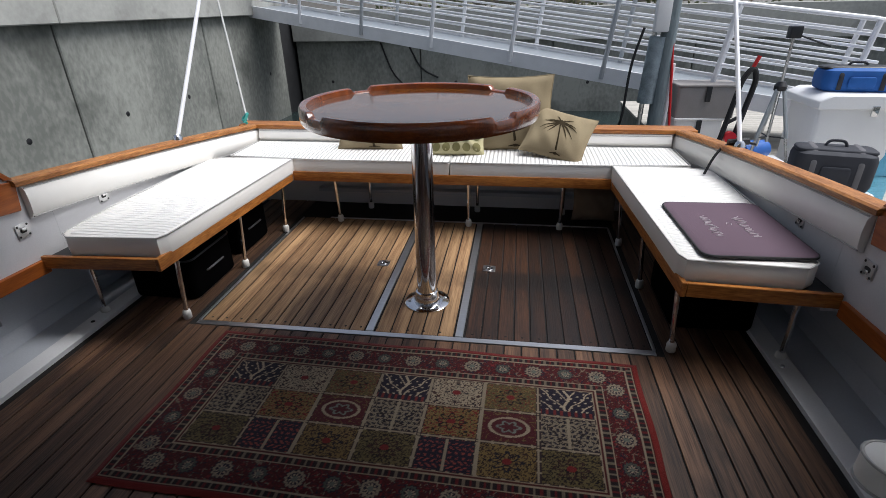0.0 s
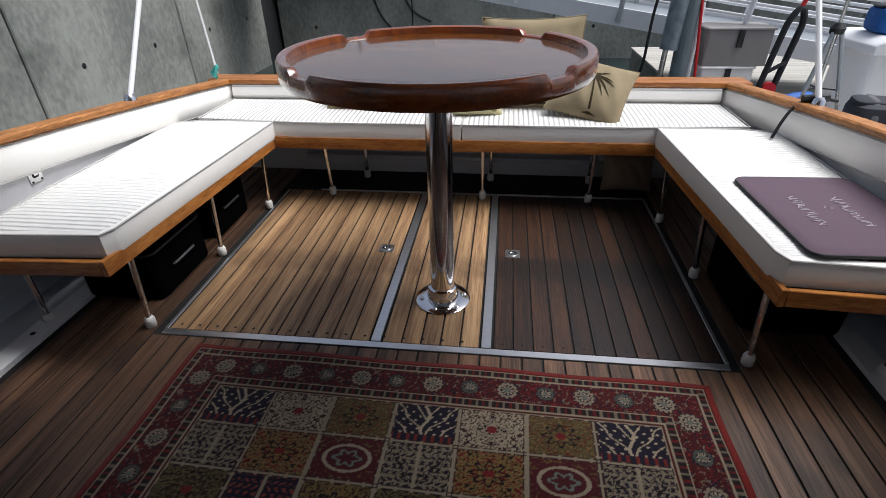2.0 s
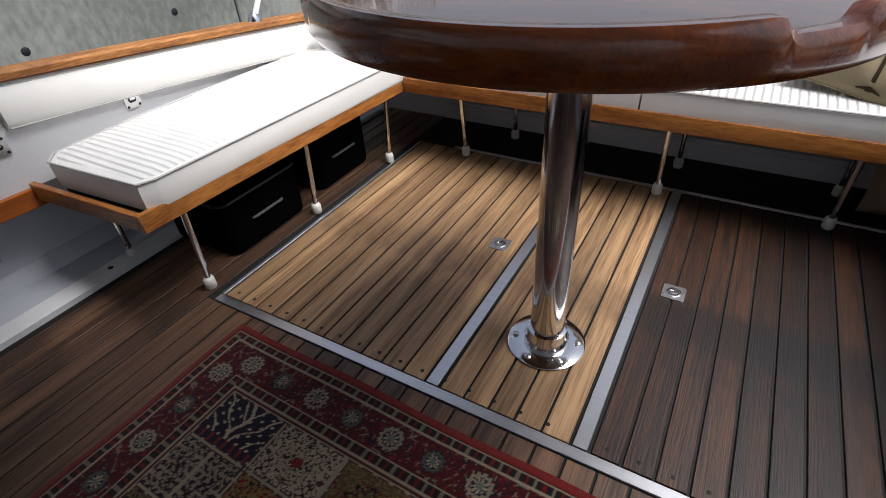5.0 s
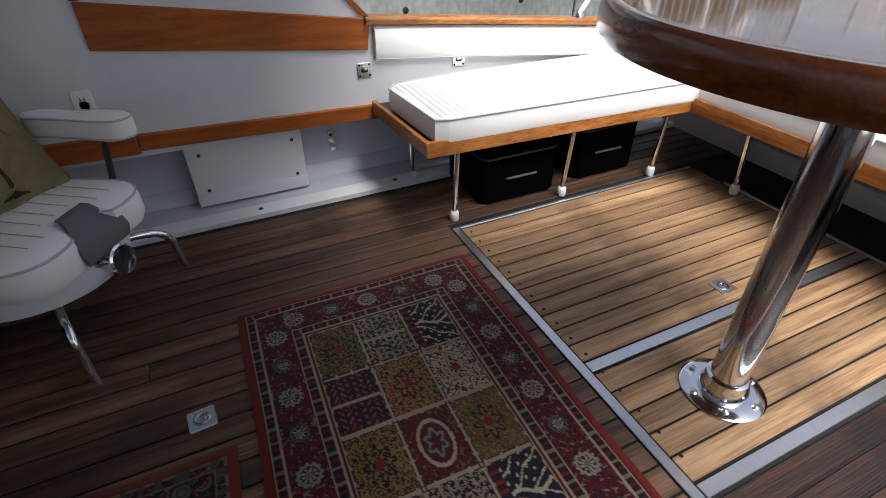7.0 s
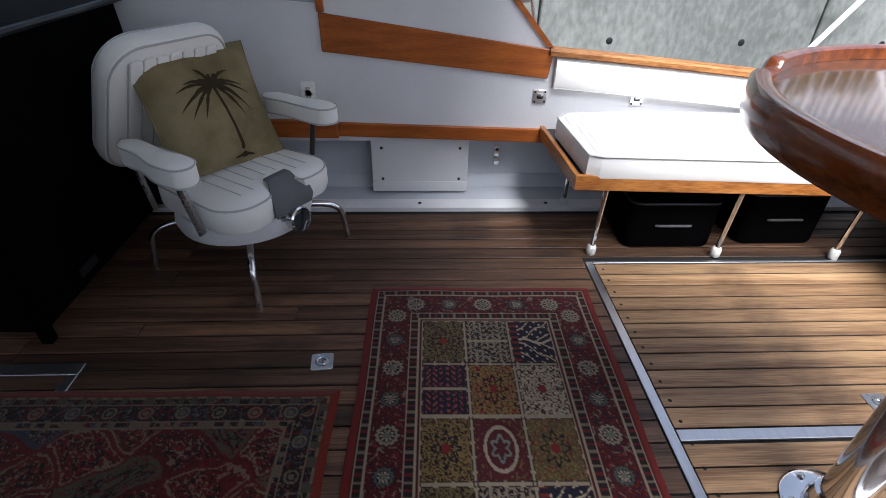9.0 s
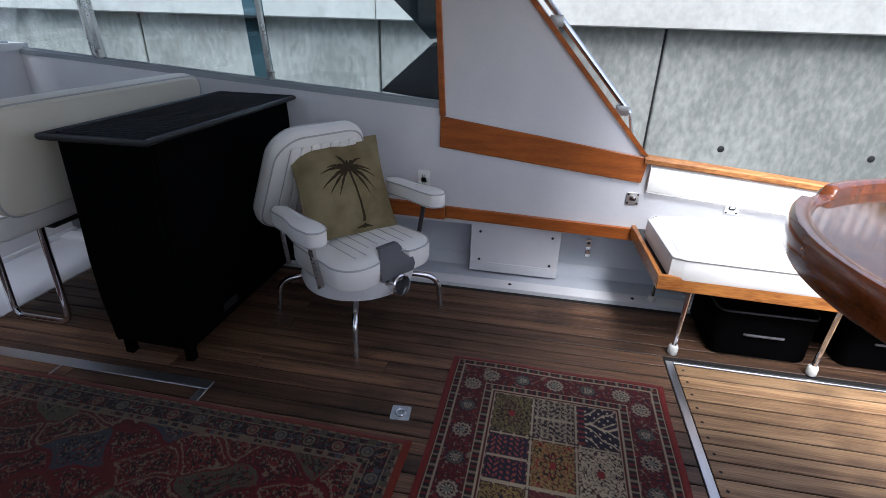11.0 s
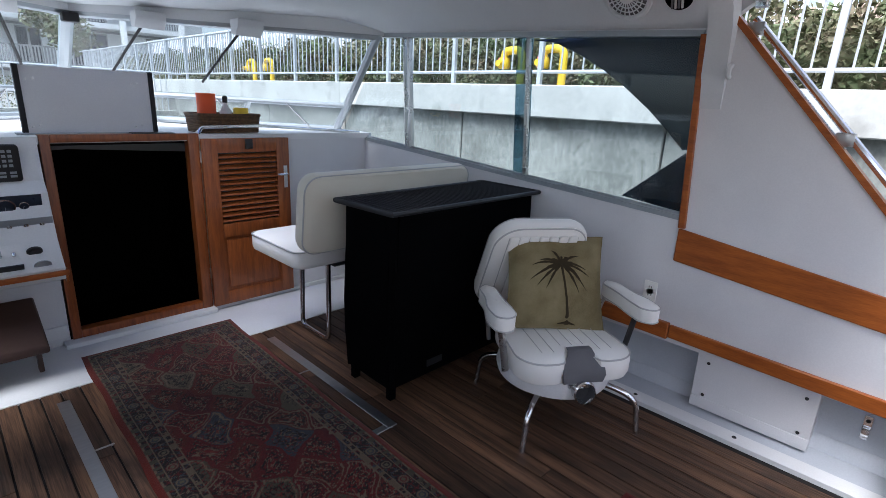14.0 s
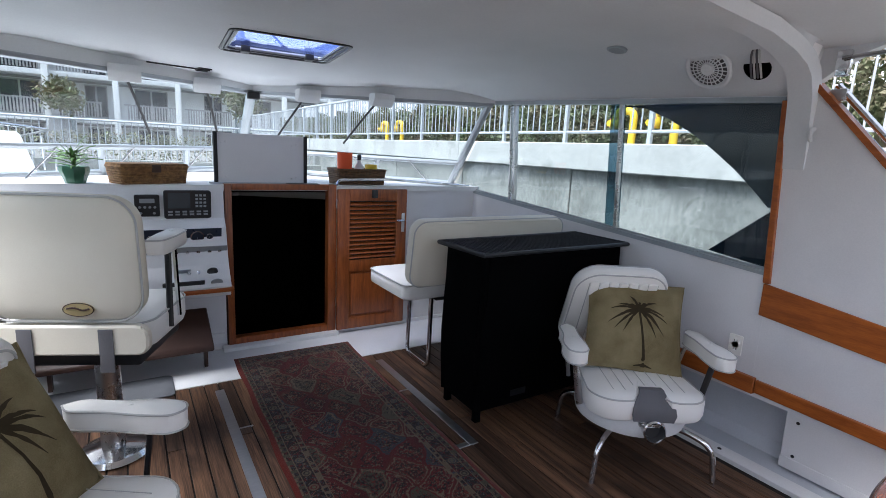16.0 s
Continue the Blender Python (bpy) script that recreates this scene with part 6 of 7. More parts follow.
# things on the dash
DZT = 1.2985
wb = thing("sliding_hatch", "white hatch board with black edges standing on the dash", "hatch")
part("board", block(-0.235, 0.42, -4.215, -4.185, DZT, 1.68, 0.004), GELCOAT, wb)
for x in (-0.262, 0.42):
    part("edge_seal", block(x, x + 0.0265, -4.222, -4.178, DZT + 0.004, 1.685, 0.003), RUBBER, wb)
part("corner_track", block(-0.30, 0.48, -4.24, -4.16, DZT - 0.0003, DZT + 0.0097, 0.003), ALLOY_GREY, wb)
for x in (-0.17, 0.36):
    for z in (1.35, 1.615):
        part("bolt", moved(turned([(0.008, 0), (0.007, 0.004)], 8), pose(x, -4.1848, z, -90)), STEEL_PLATE, wb)
        part("bolt", moved(turned([(0.006, 0), (0.005, 0.004)], 8), pose(x + 0.035, -4.1848, z - 0.01, -90)), STEEL_PLATE, wb)
solo("hatch_slide_cover", block(-0.33, -0.08, -4.16, -4.06, DZT, DZT + 0.012, 0.004), BLACK_PLASTIC, "black rubber runner on the dash", "trim", kind="structure")


def basket(m, w, d, h, mat_, label, lid):
    b = thing("wicker_basket", label, "basket", m, group="wicker baskets")
    for k in range(int(h / 0.016)):
        f = 0.93 + 0.07 * k / (h / 0.016)
        part("weave", tube([(x * f, y * f, 0.008 + k * 0.016) for x, y in rounded_rect(w, d, 0.02, 3)], 0.0095, 6, closed=True), mat_, b)
    part("bottom", block(-w * 0.46, w * 0.46, -d * 0.46, d * 0.46, 0.0, 0.01), mat_, b)
    if lid:
        part("lid", block(-w * 0.5, w * 0.5, -d * 0.5, d * 0.5, h, h + 0.018, 0.006), mat_, b)
        part("clasp", block(-0.03, 0.03, d * 0.5, d * 0.5 + 0.012, h - 0.04, h + 0.012, 0.004), BROWN_VINYL, b)
    part("rim", tube([(x, y, h - 0.004) for x, y in rounded_rect(w, d, 0.02, 3)], 0.012, 6, closed=True), mat_, b)
    return b


basket(pose(-0.74, -4.27, DZT, 0, 0, 4), 0.46, 0.24, 0.13, WICKER_DARK, "dark wicker basket holding bottles on the dash", False)
cup = solo("orange_tumbler", turned([(0.06, 0.0), (0.066, 0.26), (0.062, 0.262)], 26), ORANGE, "plain orange plastic tumbler standing in the basket", "tumbler", pose(-0.62, -4.26, DZT + 0.0101))
bt = thing("spray_bottle", "small white bottle with a black cap in the basket", "bottle", pose(-0.76, -4.27, DZT + 0.0101))
part("body", turned([(0.04, 0), (0.042, 0.02), (0.042, 0.14), (0.018, 0.18), (0.016, 0.2)], 20), GELCOAT, bt)
part("cap", turned([(0.018, 0.2), (0.02, 0.24), (0.01, 0.25)], 16), BLACK_PLASTIC, bt)
solo("yellow_tub", turned([(0.05, 0), (0.055, 0.155), (0.05, 0.165)], 20), YELLOW, "small yellow tub standing in the basket", "tub", pose(-0.88, -4.28, DZT + 0.0101))
basket(pose(0.88, -4.17, DZT, 0, 0, 24), 0.46, 0.22, 0.12, WICKER, "lidded tan wicker basket on the dash", True)
pot = thing("potted_plant", "spiky green succulent in a green glazed pot", "plant", pose(1.30, -4.10, DZT))
part("pot", turned([(0.055, 0.0), (0.06, 0.01), (0.085, 0.08), (0.082, 0.11), (0.07, 0.105), (0.06, 0.09)], 8), POT_GREEN, pot)
part("soil", turned([(0.068, 0.09), (0.066, 0.094)], 16), BROWN_VINYL, pot)
lr = random.Random(8)
for k in range(34):
    a, el = lr.uniform(0, 6.28), radians(lr.uniform(5, 85))
    L = lr.uniform(0.09, 0.17)
    z0 = 0.10 + 0.10 * k / 34
    bm = bmesh.new()
    rings = []
    for i in range(5):
        t = i / 4
        c = Vector((L * t * math.cos(el) * math.cos(a), L * t * math.cos(el) * math.sin(a), z0 + L * t * math.sin(el) - 0.03 * t * t))
        w = 0.012 * (1 - t) ** 0.6 + 0.0008
        sd = Vector((-math.sin(a), math.cos(a), 0))
        rings.append([bm.verts.new(c - sd * w), bm.verts.new(c + Vector((0, 0, 0.003))), bm.verts.new(c + sd * w), bm.verts.new(c - Vector((0, 0, 0.004)))])
    for q, r in zip(rings, rings[1:]):
        for j in range(4):
            bm.faces.new((q[j], q[(j + 1) % 4], r[(j + 1) % 4], r[j]))
    part("leaf", bm, LEAF, pot)
gr = thing("grab_rail", "chrome grab rail along the dash edge", "rail")
part("bar", tube(bent([(-0.48, BY + 0.0, DZT), (-0.50, BY - 0.01, DZT + 0.045), (-0.95, BY - 0.02, DZT + 0.055), (-1.84, BY - 0.02, DZT + 0.0)], 0.05), 0.012, 8), CHROME, gr)
part("bar", tube(bent([(-0.50, BY - 0.10, DZT), (-0.56, BY - 0.10, DZT + 0.045), (-1.0, BY - 0.12, DZT + 0.05), (-1.84, BY - 0.20, DZT + 0.0)], 0.05), 0.010, 8), CHROME, gr)

# ceiling things
sk = thing("skylight", "tinted roof hatch in a dark rounded frame", "skylight", pose(0.10, -3.46, roof_z(0.1, -3.46) - 0.001, 3.2, 0, -2))
SKW, SKH = 0.71, 0.58
for inset, z, r, mat_, nm in ((0.0, -0.003, 0.013, BLACK_PLASTIC, "frame"), (0.028, 0.004, 0.012, BLACK_PLASTIC, "inner_frame"), (0.045, 0.012, 0.007, ALLOY_GREY, "pane_rim")):
    part(nm, tube([(x, y, z) for x, y in rounded_rect(SKW - 2 * inset, SKH - 2 * inset, 0.05, 5)], r, 8, closed=True, flat=0.7), mat_, sk)
gl = part("pane", prism(rounded_rect(SKW - 0.02, SKH - 0.02, 0.05, 5), "z", 0.020, 0.026), GLASS_SKY, sk, "blue-tinted hatch pane")
gl.visible_shadow = False
bm = bmesh.new()
lo_ = [bm.verts.new((x, y, -0.002)) for x, y in rounded_rect(SKW, SKH, 0.05, 5)]
hi_ = [bm.verts.new((x, y, 0.027)) for x, y in rounded_rect(SKW, SKH, 0.05, 5)]
for k in range(len(lo_)):
    bm.faces.new((lo_[k], lo_[(k + 1) % len(lo_)], hi_[(k + 1) % len(hi_)], hi_[k]))
part("lining", bm, BLACK_PLASTIC, sk)
bm = bmesh.new()
lo_ = [bm.verts.new((x, y, -0.0015)) for x, y in rounded_rect(SKW - 0.02, SKH - 0.02, 0.05, 5)]
hi_ = [bm.verts.new((x, y, -0.004)) for x, y in rounded_rect(SKW + 0.12, SKH + 0.12, 0.05, 5)]
for k in range(len(lo_)):
    bm.faces.new((lo_[k], lo_[(k + 1) % len(lo_)], hi_[(k + 1) % len(hi_)], hi_[k]))
part("surround", bm, LINER, sk, "pale flat surround let into the headliner")
for s in (-1, 1):
    part("latch", block(s * 0.21 - 0.028, s * 0.21 + 0.028, -0.235, -0.175, -0.022, 0.02, 0.008), BLACK_PLASTIC, sk)
part("cross_bar", tube([(-0.27, -0.205, 0.004), (0.27, -0.205, 0.004)], 0.011, 8), ALLOY_GREY, sk)
dl = thing("ceiling_light", "round recessed ceiling light with a metal rim", "light", pose(-1.46, -2.12, roof_z(1.46, -2.12) - 0.002, 0, -12, 0))
part("rim", turned([(0.06, 0.0), (0.058, -0.008), (0.045, -0.012)], 26), ALLOY_GREY, dl)
part("lens", turned([(0.044, -0.0125), (0.03, -0.014)], 20), KEY_GREY, dl)
fan = thing("vent_fan", "round white ventilation fan grille in the cove", "fan", pose(-1.71, -1.69, roof_z(1.71, -1.69) - 0.004, 0, 180 - 52, 0) @ Matrix.Diagonal((1.22, 1.22, 1.1, 1)))
part("rim", tube([(0.095 * math.cos(a), 0.095 * math.sin(a), 0.012) for a in np.linspace(0, 2 * math.pi, 33)[:-1]], 0.012, 8, closed=True), LINER, fan)
part("face", turned([(0.09, 0.0), (0.085, 0.012)], 30), GREY_CLOTH, fan)
for r_ in (0.048, 0.066):
    part("ring", tube([(r_ * math.cos(a), r_ * math.sin(a), 0.019) for a in np.linspace(0, 2 * math.pi, 29)[:-1]], 0.0028, 5, closed=True), LINER, fan)
for k in range(24):
    a = 2 * math.pi * k / 24
    part("spoke", tube([(0.03 * math.cos(a), 0.03 * math.sin(a), 0.02), (0.09 * math.cos(a), 0.09 * math.sin(a), 0.016)], 0.0028, 4), LINER, fan)
part("hub", turned([(0.03, 0.012), (0.028, 0.026), (0.012, 0.028)], 20), GELCOAT, fan)
hole = thing("cable_port", "black disc standing in for a dark round opening, with striped cables led to it", "cable port", pose(-1.735, -1.45, roof_z(1.735, -1.45) - 0.006, 0, 180 - 54, 0))
# flat black disc for the darkness inside the hole
part("opening", turned([(0.068, 0.0), (0.067, 0.003)], 30), BLACK_CLOTH, hole)
part("clamp", moved(turned([(0.012, 0.0), (0.032, 0.006), (0.030, 0.016), (0.012, 0.02)], 16), pose(-0.155, 0.05, 0.012)), STEEL_PLATE, hole)
for k in range(4):
    part("cable", tube(bent([(-0.15, 0.055 - 0.004 * k, 0.022), (-0.10, 0.04 - 0.012 * k, 0.032), (-0.02, 0.03 - 0.016 * k, 0.024), (0.055, 0.012 - 0.016 * k, 0.004)], 0.06, 6), 0.0058, 6), GREY_CLOTH if k % 2 else ROPE_MAT, hole)
hook = thing("coat_hook", "small white hook on the cabin wing", "hook", pose(-HW + 0.001, -1.21, 1.80))
part("hook", tube(bent([(0, 0, 0.02), (0.03, 0, 0.01), (0.035, 0, -0.02), (0.012, 0, -0.035)], 0.02), 0.012, 8), LINER, hook)
tri = thing("trident_ornament", "small black trident hung on the headliner", "ornament", pose(0.63, -4.41, roof_z(0.6, -4.41) - 0.014, 4.6, 0, 13))
part("shaft", tube([(0.22, 0, 0), (-0.17, 0, 0)], 0.006, 6), RUBBER, tri)
for s in (-1, 0, 1):
    part("prong", tube(bent([(-0.12, 0, 0), (-0.13, s * 0.05, 0), (-0.22, s * 0.045, 0)], 0.02), 0.006, 6), RUBBER, tri)
br = thing("curtain_rod", "chrome rod in a wall bracket behind the rib", "rod", pose(-HW + 0.02, -1.13, 2.12))
part("bracket", block(-0.02, 0.01, -0.03, 0.03, -0.06, 0.06, 0.01), CHROME, br)
part("rod", tube([(0.02, 0.0, 0.02), (0.03, 0.9, 0.06)], 0.01, 8), DARK_CHROME, br)
# chrome strut beside the wing
for s, lab in ((-1, "starboard"), (1, "port")):
    stt = thing("wing_strut", "polished strut along the edge of the cabin wing", "strut", group="wing struts")
    a, b = Vector((s * 1.95, -1.165, 2.03)), Vector((s * 1.93, -0.28, 1.075))
    part("tube", tube([a, b], 0.017, 10), CHROME, stt)
    part("inner_tube", tube([a + Vector((0, -0.035, -0.03)), a.lerp(b, 0.55) + Vector((0, -0.035, -0.03))], 0.010, 8), DARK_CHROME, stt)
    for f in (0.03, 0.52, 0.97):
        c = a.lerp(b, f)
        part("clip", block(c.x - 0.02, c.x + 0.02, c.y - 0.05, c.y + 0.02, c.z - 0.045, c.z + 0.012, 0.006), DARK_CHROME, stt)
    part("end_stay", tube([b, (s * 1.93, -0.22, 0.84)], 0.009, 6), DARK_CHROME, stt)

# ---- harbour around the boat ----
bm = bmesh.new()
bmesh.ops.create_grid(bm, x_segments=8, y_segments=8, size=900)
solo("water", moved(bm, Matrix.Translation((0, 0, -0.62))), WATER, "dark green-grey harbour water", "water", kind="structure")
SX = -4.6
wall = thing("quay_wall", "tall stained concrete quay wall of cast panels with a pale cap", "wall", kind="structure")
panel_y = [-5.41 + 2.88 * k for k in range(-9, 6)]
for a, b in zip(panel_y, panel_y[1:]):
    b = min(b, 9.9)
    ob = part("panel", block(SX - 0.3, SX, a + 0.012, b - 0.012, -1.5, 1.5, 0.012, 1), CONCRETE, wall)
    for yy in (a + 0.75, b - 0.75):
        part("tie_hole", moved(turned([(0.035, 0), (0.03, 0.003)], 12), pose(SX + 0.0005, yy, 0.35, 0, 90, 0)), RUBBER, wall)
part("joint_backing", block(SX - 0.34, SX - 0.05, panel_y[0], 9.9, -1.5, 1.5), DARK_VOID, wall)
for a, b in zip(panel_y[::2], panel_y[2::2]):
    part("cap", block(SX - 0.5, SX + 0.12, a + 0.004, min(b, 9.9) - 0.004, 1.46, 1.84, 0.012, 1), CAP_CONCRETE, wall)
aw = thing("quay_wall_stern", "dark concrete quay wall behind the stern with a pale cap", "wall", kind="structure")
for k in range(6):
    part("panel", block(SX + 2.9 * k + 0.012, SX + 2.9 * (k + 1) - 0.012, 9.7, 10.0, -1.5, 0.9, 0.012, 1), CONCRETE, aw)
    part("tie_hole", moved(turned([(0.035, 0), (0.03, 0.003)], 12), pose(SX + 2.9 * k + 0.8, 9.6995, 0.0, 90, 0, 0)), RUBBER, aw)
part("cap", block(SX, 14, 9.58, 10.1, 0.88, 1.52, 0.012, 1), CAP_CONCRETE, aw)
solo("ground", block(-120, SX - 0.4, -120, 60, 1.2, 1.80), ASPHALT, "pale paved quay behind the wall", "ground", kind="structure")
solo("ground_stern", block(SX - 0.4, 120, 10.05, 120, 0.9, 1.48), ASPHALT, "pale paved quay behind the stern wall", "ground", kind="structure")
solo("ground_ahead", block(SX - 0.4, 120, -120, -17, 0.0, 0.9), ASPHALT, "paved quay ahead of the boat", "ground", kind="structure")

# railing on the quay
RX = -4.95
rail = thing("quay_railing", "grey galvanised picket railing on the quay wall", "railing", kind="structure")
for z, r in ((2.02, 0.022), (3.0, 0.028)):
    part("bar", tube([(RX, -30, z), (RX, 9.6, z)], r, 8), GALV, rail)
post_me = None
for k in range(26):
    y = -29.2 + 1.55 * k
    if post_me is None:
        ob = part("post", block(-0.03, 0.03, -0.03, 0.03, 0, 1.2, 0.004, 1), GALV, rail, m=pose(RX, y, 1.84))
        post_me = ob.data
    else:
        ob = new("post", post_me)
        ob.parent, ob.matrix_basis = rail, pose(RX, y, 1.84)
pk_me = None
for k in range(240):
    y = -29.2 + 0.155 * k
    if pk_me is None:
        ob = part("picket", tube([(0, 0, 0), (0, 0, 0.96)], 0.011, 6), GALV, rail, m=pose(RX, y, 2.03))
        pk_me = ob.data
    else:
        ob = new("picket", pk_me)
        ob.parent, ob.matrix_basis = rail, pose(RX, y, 2.03)

# hedge: thousands of small leaves on a rounded volume
def leaf_mass(name, x0, x1, y0, y1, z0, z1, count, size, seed, label):
    rnd = np.random.RandomState(seed)
    P = np.stack([rnd.uniform(x0, x1, count), rnd.uniform(y0, y1, count), z0 + (z1 - z0) * rnd.rand(count) ** 0.8], 1)
    P[:, 2] += 0.10 * np.sin(P[:, 1] * 2.1) + 0.07 * np.sin(P[:, 1] * 5.3 + 1)
    face = rnd.rand(count) < 0.6
    P[face, 0] = x1 - rnd.rand(face.sum()) ** 2 * 0.2 + 0.08 * np.sin(P[face, 1] * 3.3) * np.sin(P[face, 2] * 6)
    a = rnd.normal(size=(count, 3))
    a /= np.linalg.norm(a, axis=1)[:, None]
    b = np.cross(a, rnd.normal(size=(count, 3)))
    b /= np.linalg.norm(b, axis=1)[:, None]
    s = size * rnd.uniform(0.6, 1.4, count)[:, None]
    V = np.stack([P - a * s, P + b * s * 0.5, P + a * s, P - b * s * 0.5], 1).reshape(-1, 3)
    F = np.arange(count * 4).reshape(-1, 4)
    me = bpy.data.meshes.new(name)
    me.from_pydata(V.tolist(), [], F.tolist())
    me.materials.append(HEDGE_LEAF)
    return tagged(new(name, me), label, "hedge", kind="stuff")


leaf_mass("hedge", -6.6, -5.55, -26, 9, 1.8, 2.72, 60000, 0.045, 1, "clipped green-brown hedge behind the railing")
leaf_mass("hedge", -3, 14, 10.8, 11.8, 1.45, 2.1, 7000, 0.07, 2, "low green planting on the quay behind the stern")
solo("hedge_core", block(-6.5, -5.85, -26, 9, 1.79, 2.58, 0.1, 2), HEDGE_LEAF, "dense shaded heart of the clipped hedge", "hedge", kind="stuff")
wf = thing("white_fence", "white picket fence behind the hedge", "fence", kind="structure")
fm = None
for k in range(230):
    y = -27 + 0.16 * k
    if fm is None:
        ob = part("picket", block(-0.012, 0.012, -0.035, 0.035, 0, 1.75, 0.003, 1), WHITE_RAIL, wf, m=pose(-7.0, y, 1.8))
        fm = ob.data
    else:
        ob = new("picket", fm)
        ob.parent, ob.matrix_basis = wf, pose(-7.0, y, 1.8)
part("rail", block(-7.05, -7.015, -27, 10, 3.2, 3.28), WHITE_RAIL, wf)
solo("garden_wall", block(-7.9, -7.6, -30, 10, 1.8, 3.0, 0.02), BROWN_WALL, "tan rendered garden wall behind the fence", "wall", kind="structure")


# yellow fire pipes
def fire_pipe(y, x=-5.32):
    fp = thing("standpipe", "yellow fire standpipe with a bent top and a pink tag", "pipe", pose(x, y, 1.8), group="standpipes")
    part("riser", tube(bent([(0, 0, 0), (0, 0, 0.54), (0, -0.32, 0.54), (0, -0.32, 0.34)], 0.12, 6), 0.055, 12), YELLOW, fp)
    part("valve", turned([(0.07, 0.45), (0.09, 0.48), (0.09, 0.56), (0.07, 0.6)], 14), YELLOW, fp, m=pose(0, -0.32, -0.16))
    part("outlet", tube([(0, -0.32, 0.36), (0.15, -0.32, 0.36)], 0.045, 10), YELLOW, fp)
    part("tag", block(0.056, 0.061, -0.38, -0.26, 0.30, 0.44), PINK, fp)
    part("foot", turned([(0.10, 0), (0.10, 0.04), (0.06, 0.06)], 14), YELLOW, fp)


for y in (-4.3, -4.98, -12.3, -13.2):
    fire_pipe(y, -5.32 if y > -9 else -5.3)

# gangway from the quay down to the dock
G0, G1 = Vector((-4.8, 7.8, 1.46)), Vector((4.25, 4.25, 0.22))
gw = thing("gangway", "long white aluminium gangway sloping down to the dock", "gangway", kind="structure")
gd = (G1 - G0).normalized()
gs = gd.cross(Vector((0, 0, 1))).normalized()
gu = gs.cross(gd).normalized()
gl_ = (G1 - G0).length


def gpoint(t, u, s=0.0):
    return G0 + gd * t + gu * u + gs * s


for s in (0.0, -1.05):
    bm = bmesh.new()
    vs = [bm.verts.new(gpoint(t, u, s + w)) for t in (0, gl_) for u, w in ((0, 0), (0.2, 0), (0.2, -0.05), (0, -0.05))]
    bm.faces.new(vs[:4])
    bm.faces.new(vs[4:][::-1])
    for k in range(4):
        bm.faces.new((vs[k], vs[(k + 1) % 4], vs[4 + (k + 1) % 4], vs[4 + k]))
    part("stringer", bm, WHITE_RAIL, gw)
    for k, u in enumerate((0.33, 0.46, 0.59, 0.72, 0.85, 0.98, 1.13)):
        part("guard_rail", tube([gpoint(0, u, s - 0.02), gpoint(gl_, u, s - 0.02)], 0.017 if u < 1.1 else 0.024, 8), WHITE_RAIL, gw)
    n = 8
    for k in range(n):
        t = 0.15 + (gl_ - 0.3) * k / (n - 1)
        part("post", tube([gpoint(t, 0.05, s + 0.012), gpoint(t, 1.13, s + 0.012)], 0.032, 8), GALV if k % 3 == 2 else WHITE_RAIL, gw)
    part("end_hoop", tube(bent([gpoint(gl_, 1.13, s - 0.02), gpoint(gl_ + 0.5, 1.1, s - 0.02), gpoint(gl_ + 0.5, 0.6, s - 0.02), gpoint(gl_, 0.5, s - 0.02)], 0.15), 0.02, 8), WHITE_RAIL, gw)
bm = bmesh.new()
vs = [bm.verts.new(gpoint(t, u, s)) for t, s in ((0, -0.06), (gl_, -0.06), (gl_, -1.04), (0, -1.04)) for u in (0.12, 0.16)]
bm.faces.new(vs[0::2])
bm.faces.new(vs[1::2][::-1])
for k in range(4):
    j = (k + 1) % 4
    bm.faces.new((vs[2 * k], vs[2 * k + 1], vs[2 * j + 1], vs[2 * j]))
part("walkway", bm, ALLOY_GREY, gw)

# floating dock beside and behind the boat
dk = thing("dock", "bleached boarded floating dock beside the boat", "dock", kind="structure")
part("float", block(2.45, 5.6, -2.0, 8.0, -0.8, -0.14), CONCRETE, dk)
bmesh_me = None
for k in range(66):
    y = -2.0 + 0.15 * k
    if bmesh_me is None:
        ob = part("board", block(2.4, 5.65, 0, 0.142, -0.138, -0.1, 0.004, 1), DOCK, dk, m=pose(0, y, 0))
        bmesh_me = ob.data
    else:
        ob = new("board", bmesh_me)
        ob.parent, ob.matrix_basis = dk, pose(0, y, 0)
DT = -0.1


def tote(x, y, z, w, d, h, body, lid, label, turn=0):
    b = thing("storage_tote", label, "tote", pose(x, y, z, 0, 0, turn))
    part("body", prism(rounded_rect(w * 0.94, d * 0.94, 0.03, 3), "z", 0.0, h - 0.03, 0.006), body, b)
    part("lid", prism(rounded_rect(w, d, 0.035, 3), "z", h - 0.03, h, 0.008), lid, b)
    part("latch", block(-0.03, 0.03, -d / 2 - 0.012, -d / 2 + 0.01, h * 0.5, h - 0.02, 0.004), BLACK_PLASTIC, b)
    part("handle", block(w / 2 - 0.02, w / 2 + 0.02, -0.08, 0.08, h * 0.7, h * 0.78, 0.006), lid, b)


tote(2.72, 4.75, DT, 0.62, 0.45, 0.36, GELCOAT, GELCOAT, "white cooler box with a black latch on the dock", 4)
tote(2.77, 4.75, DT + 0.361, 0.74, 0.46, 0.40, GREY_PLASTIC, GREY_PLASTIC, "grey plastic tote stacked on the white cooler", 2)
lk = thing("dock_locker", "large white fibreglass dock locker with a sloping lid", "locker", pose(3.95, 3.75, DT))
part("body", prism(rounded_rect(0.95, 0.62, 0.05, 4), "z", 0.0, 0.70, 0.01), FIBREGLASS, lk)
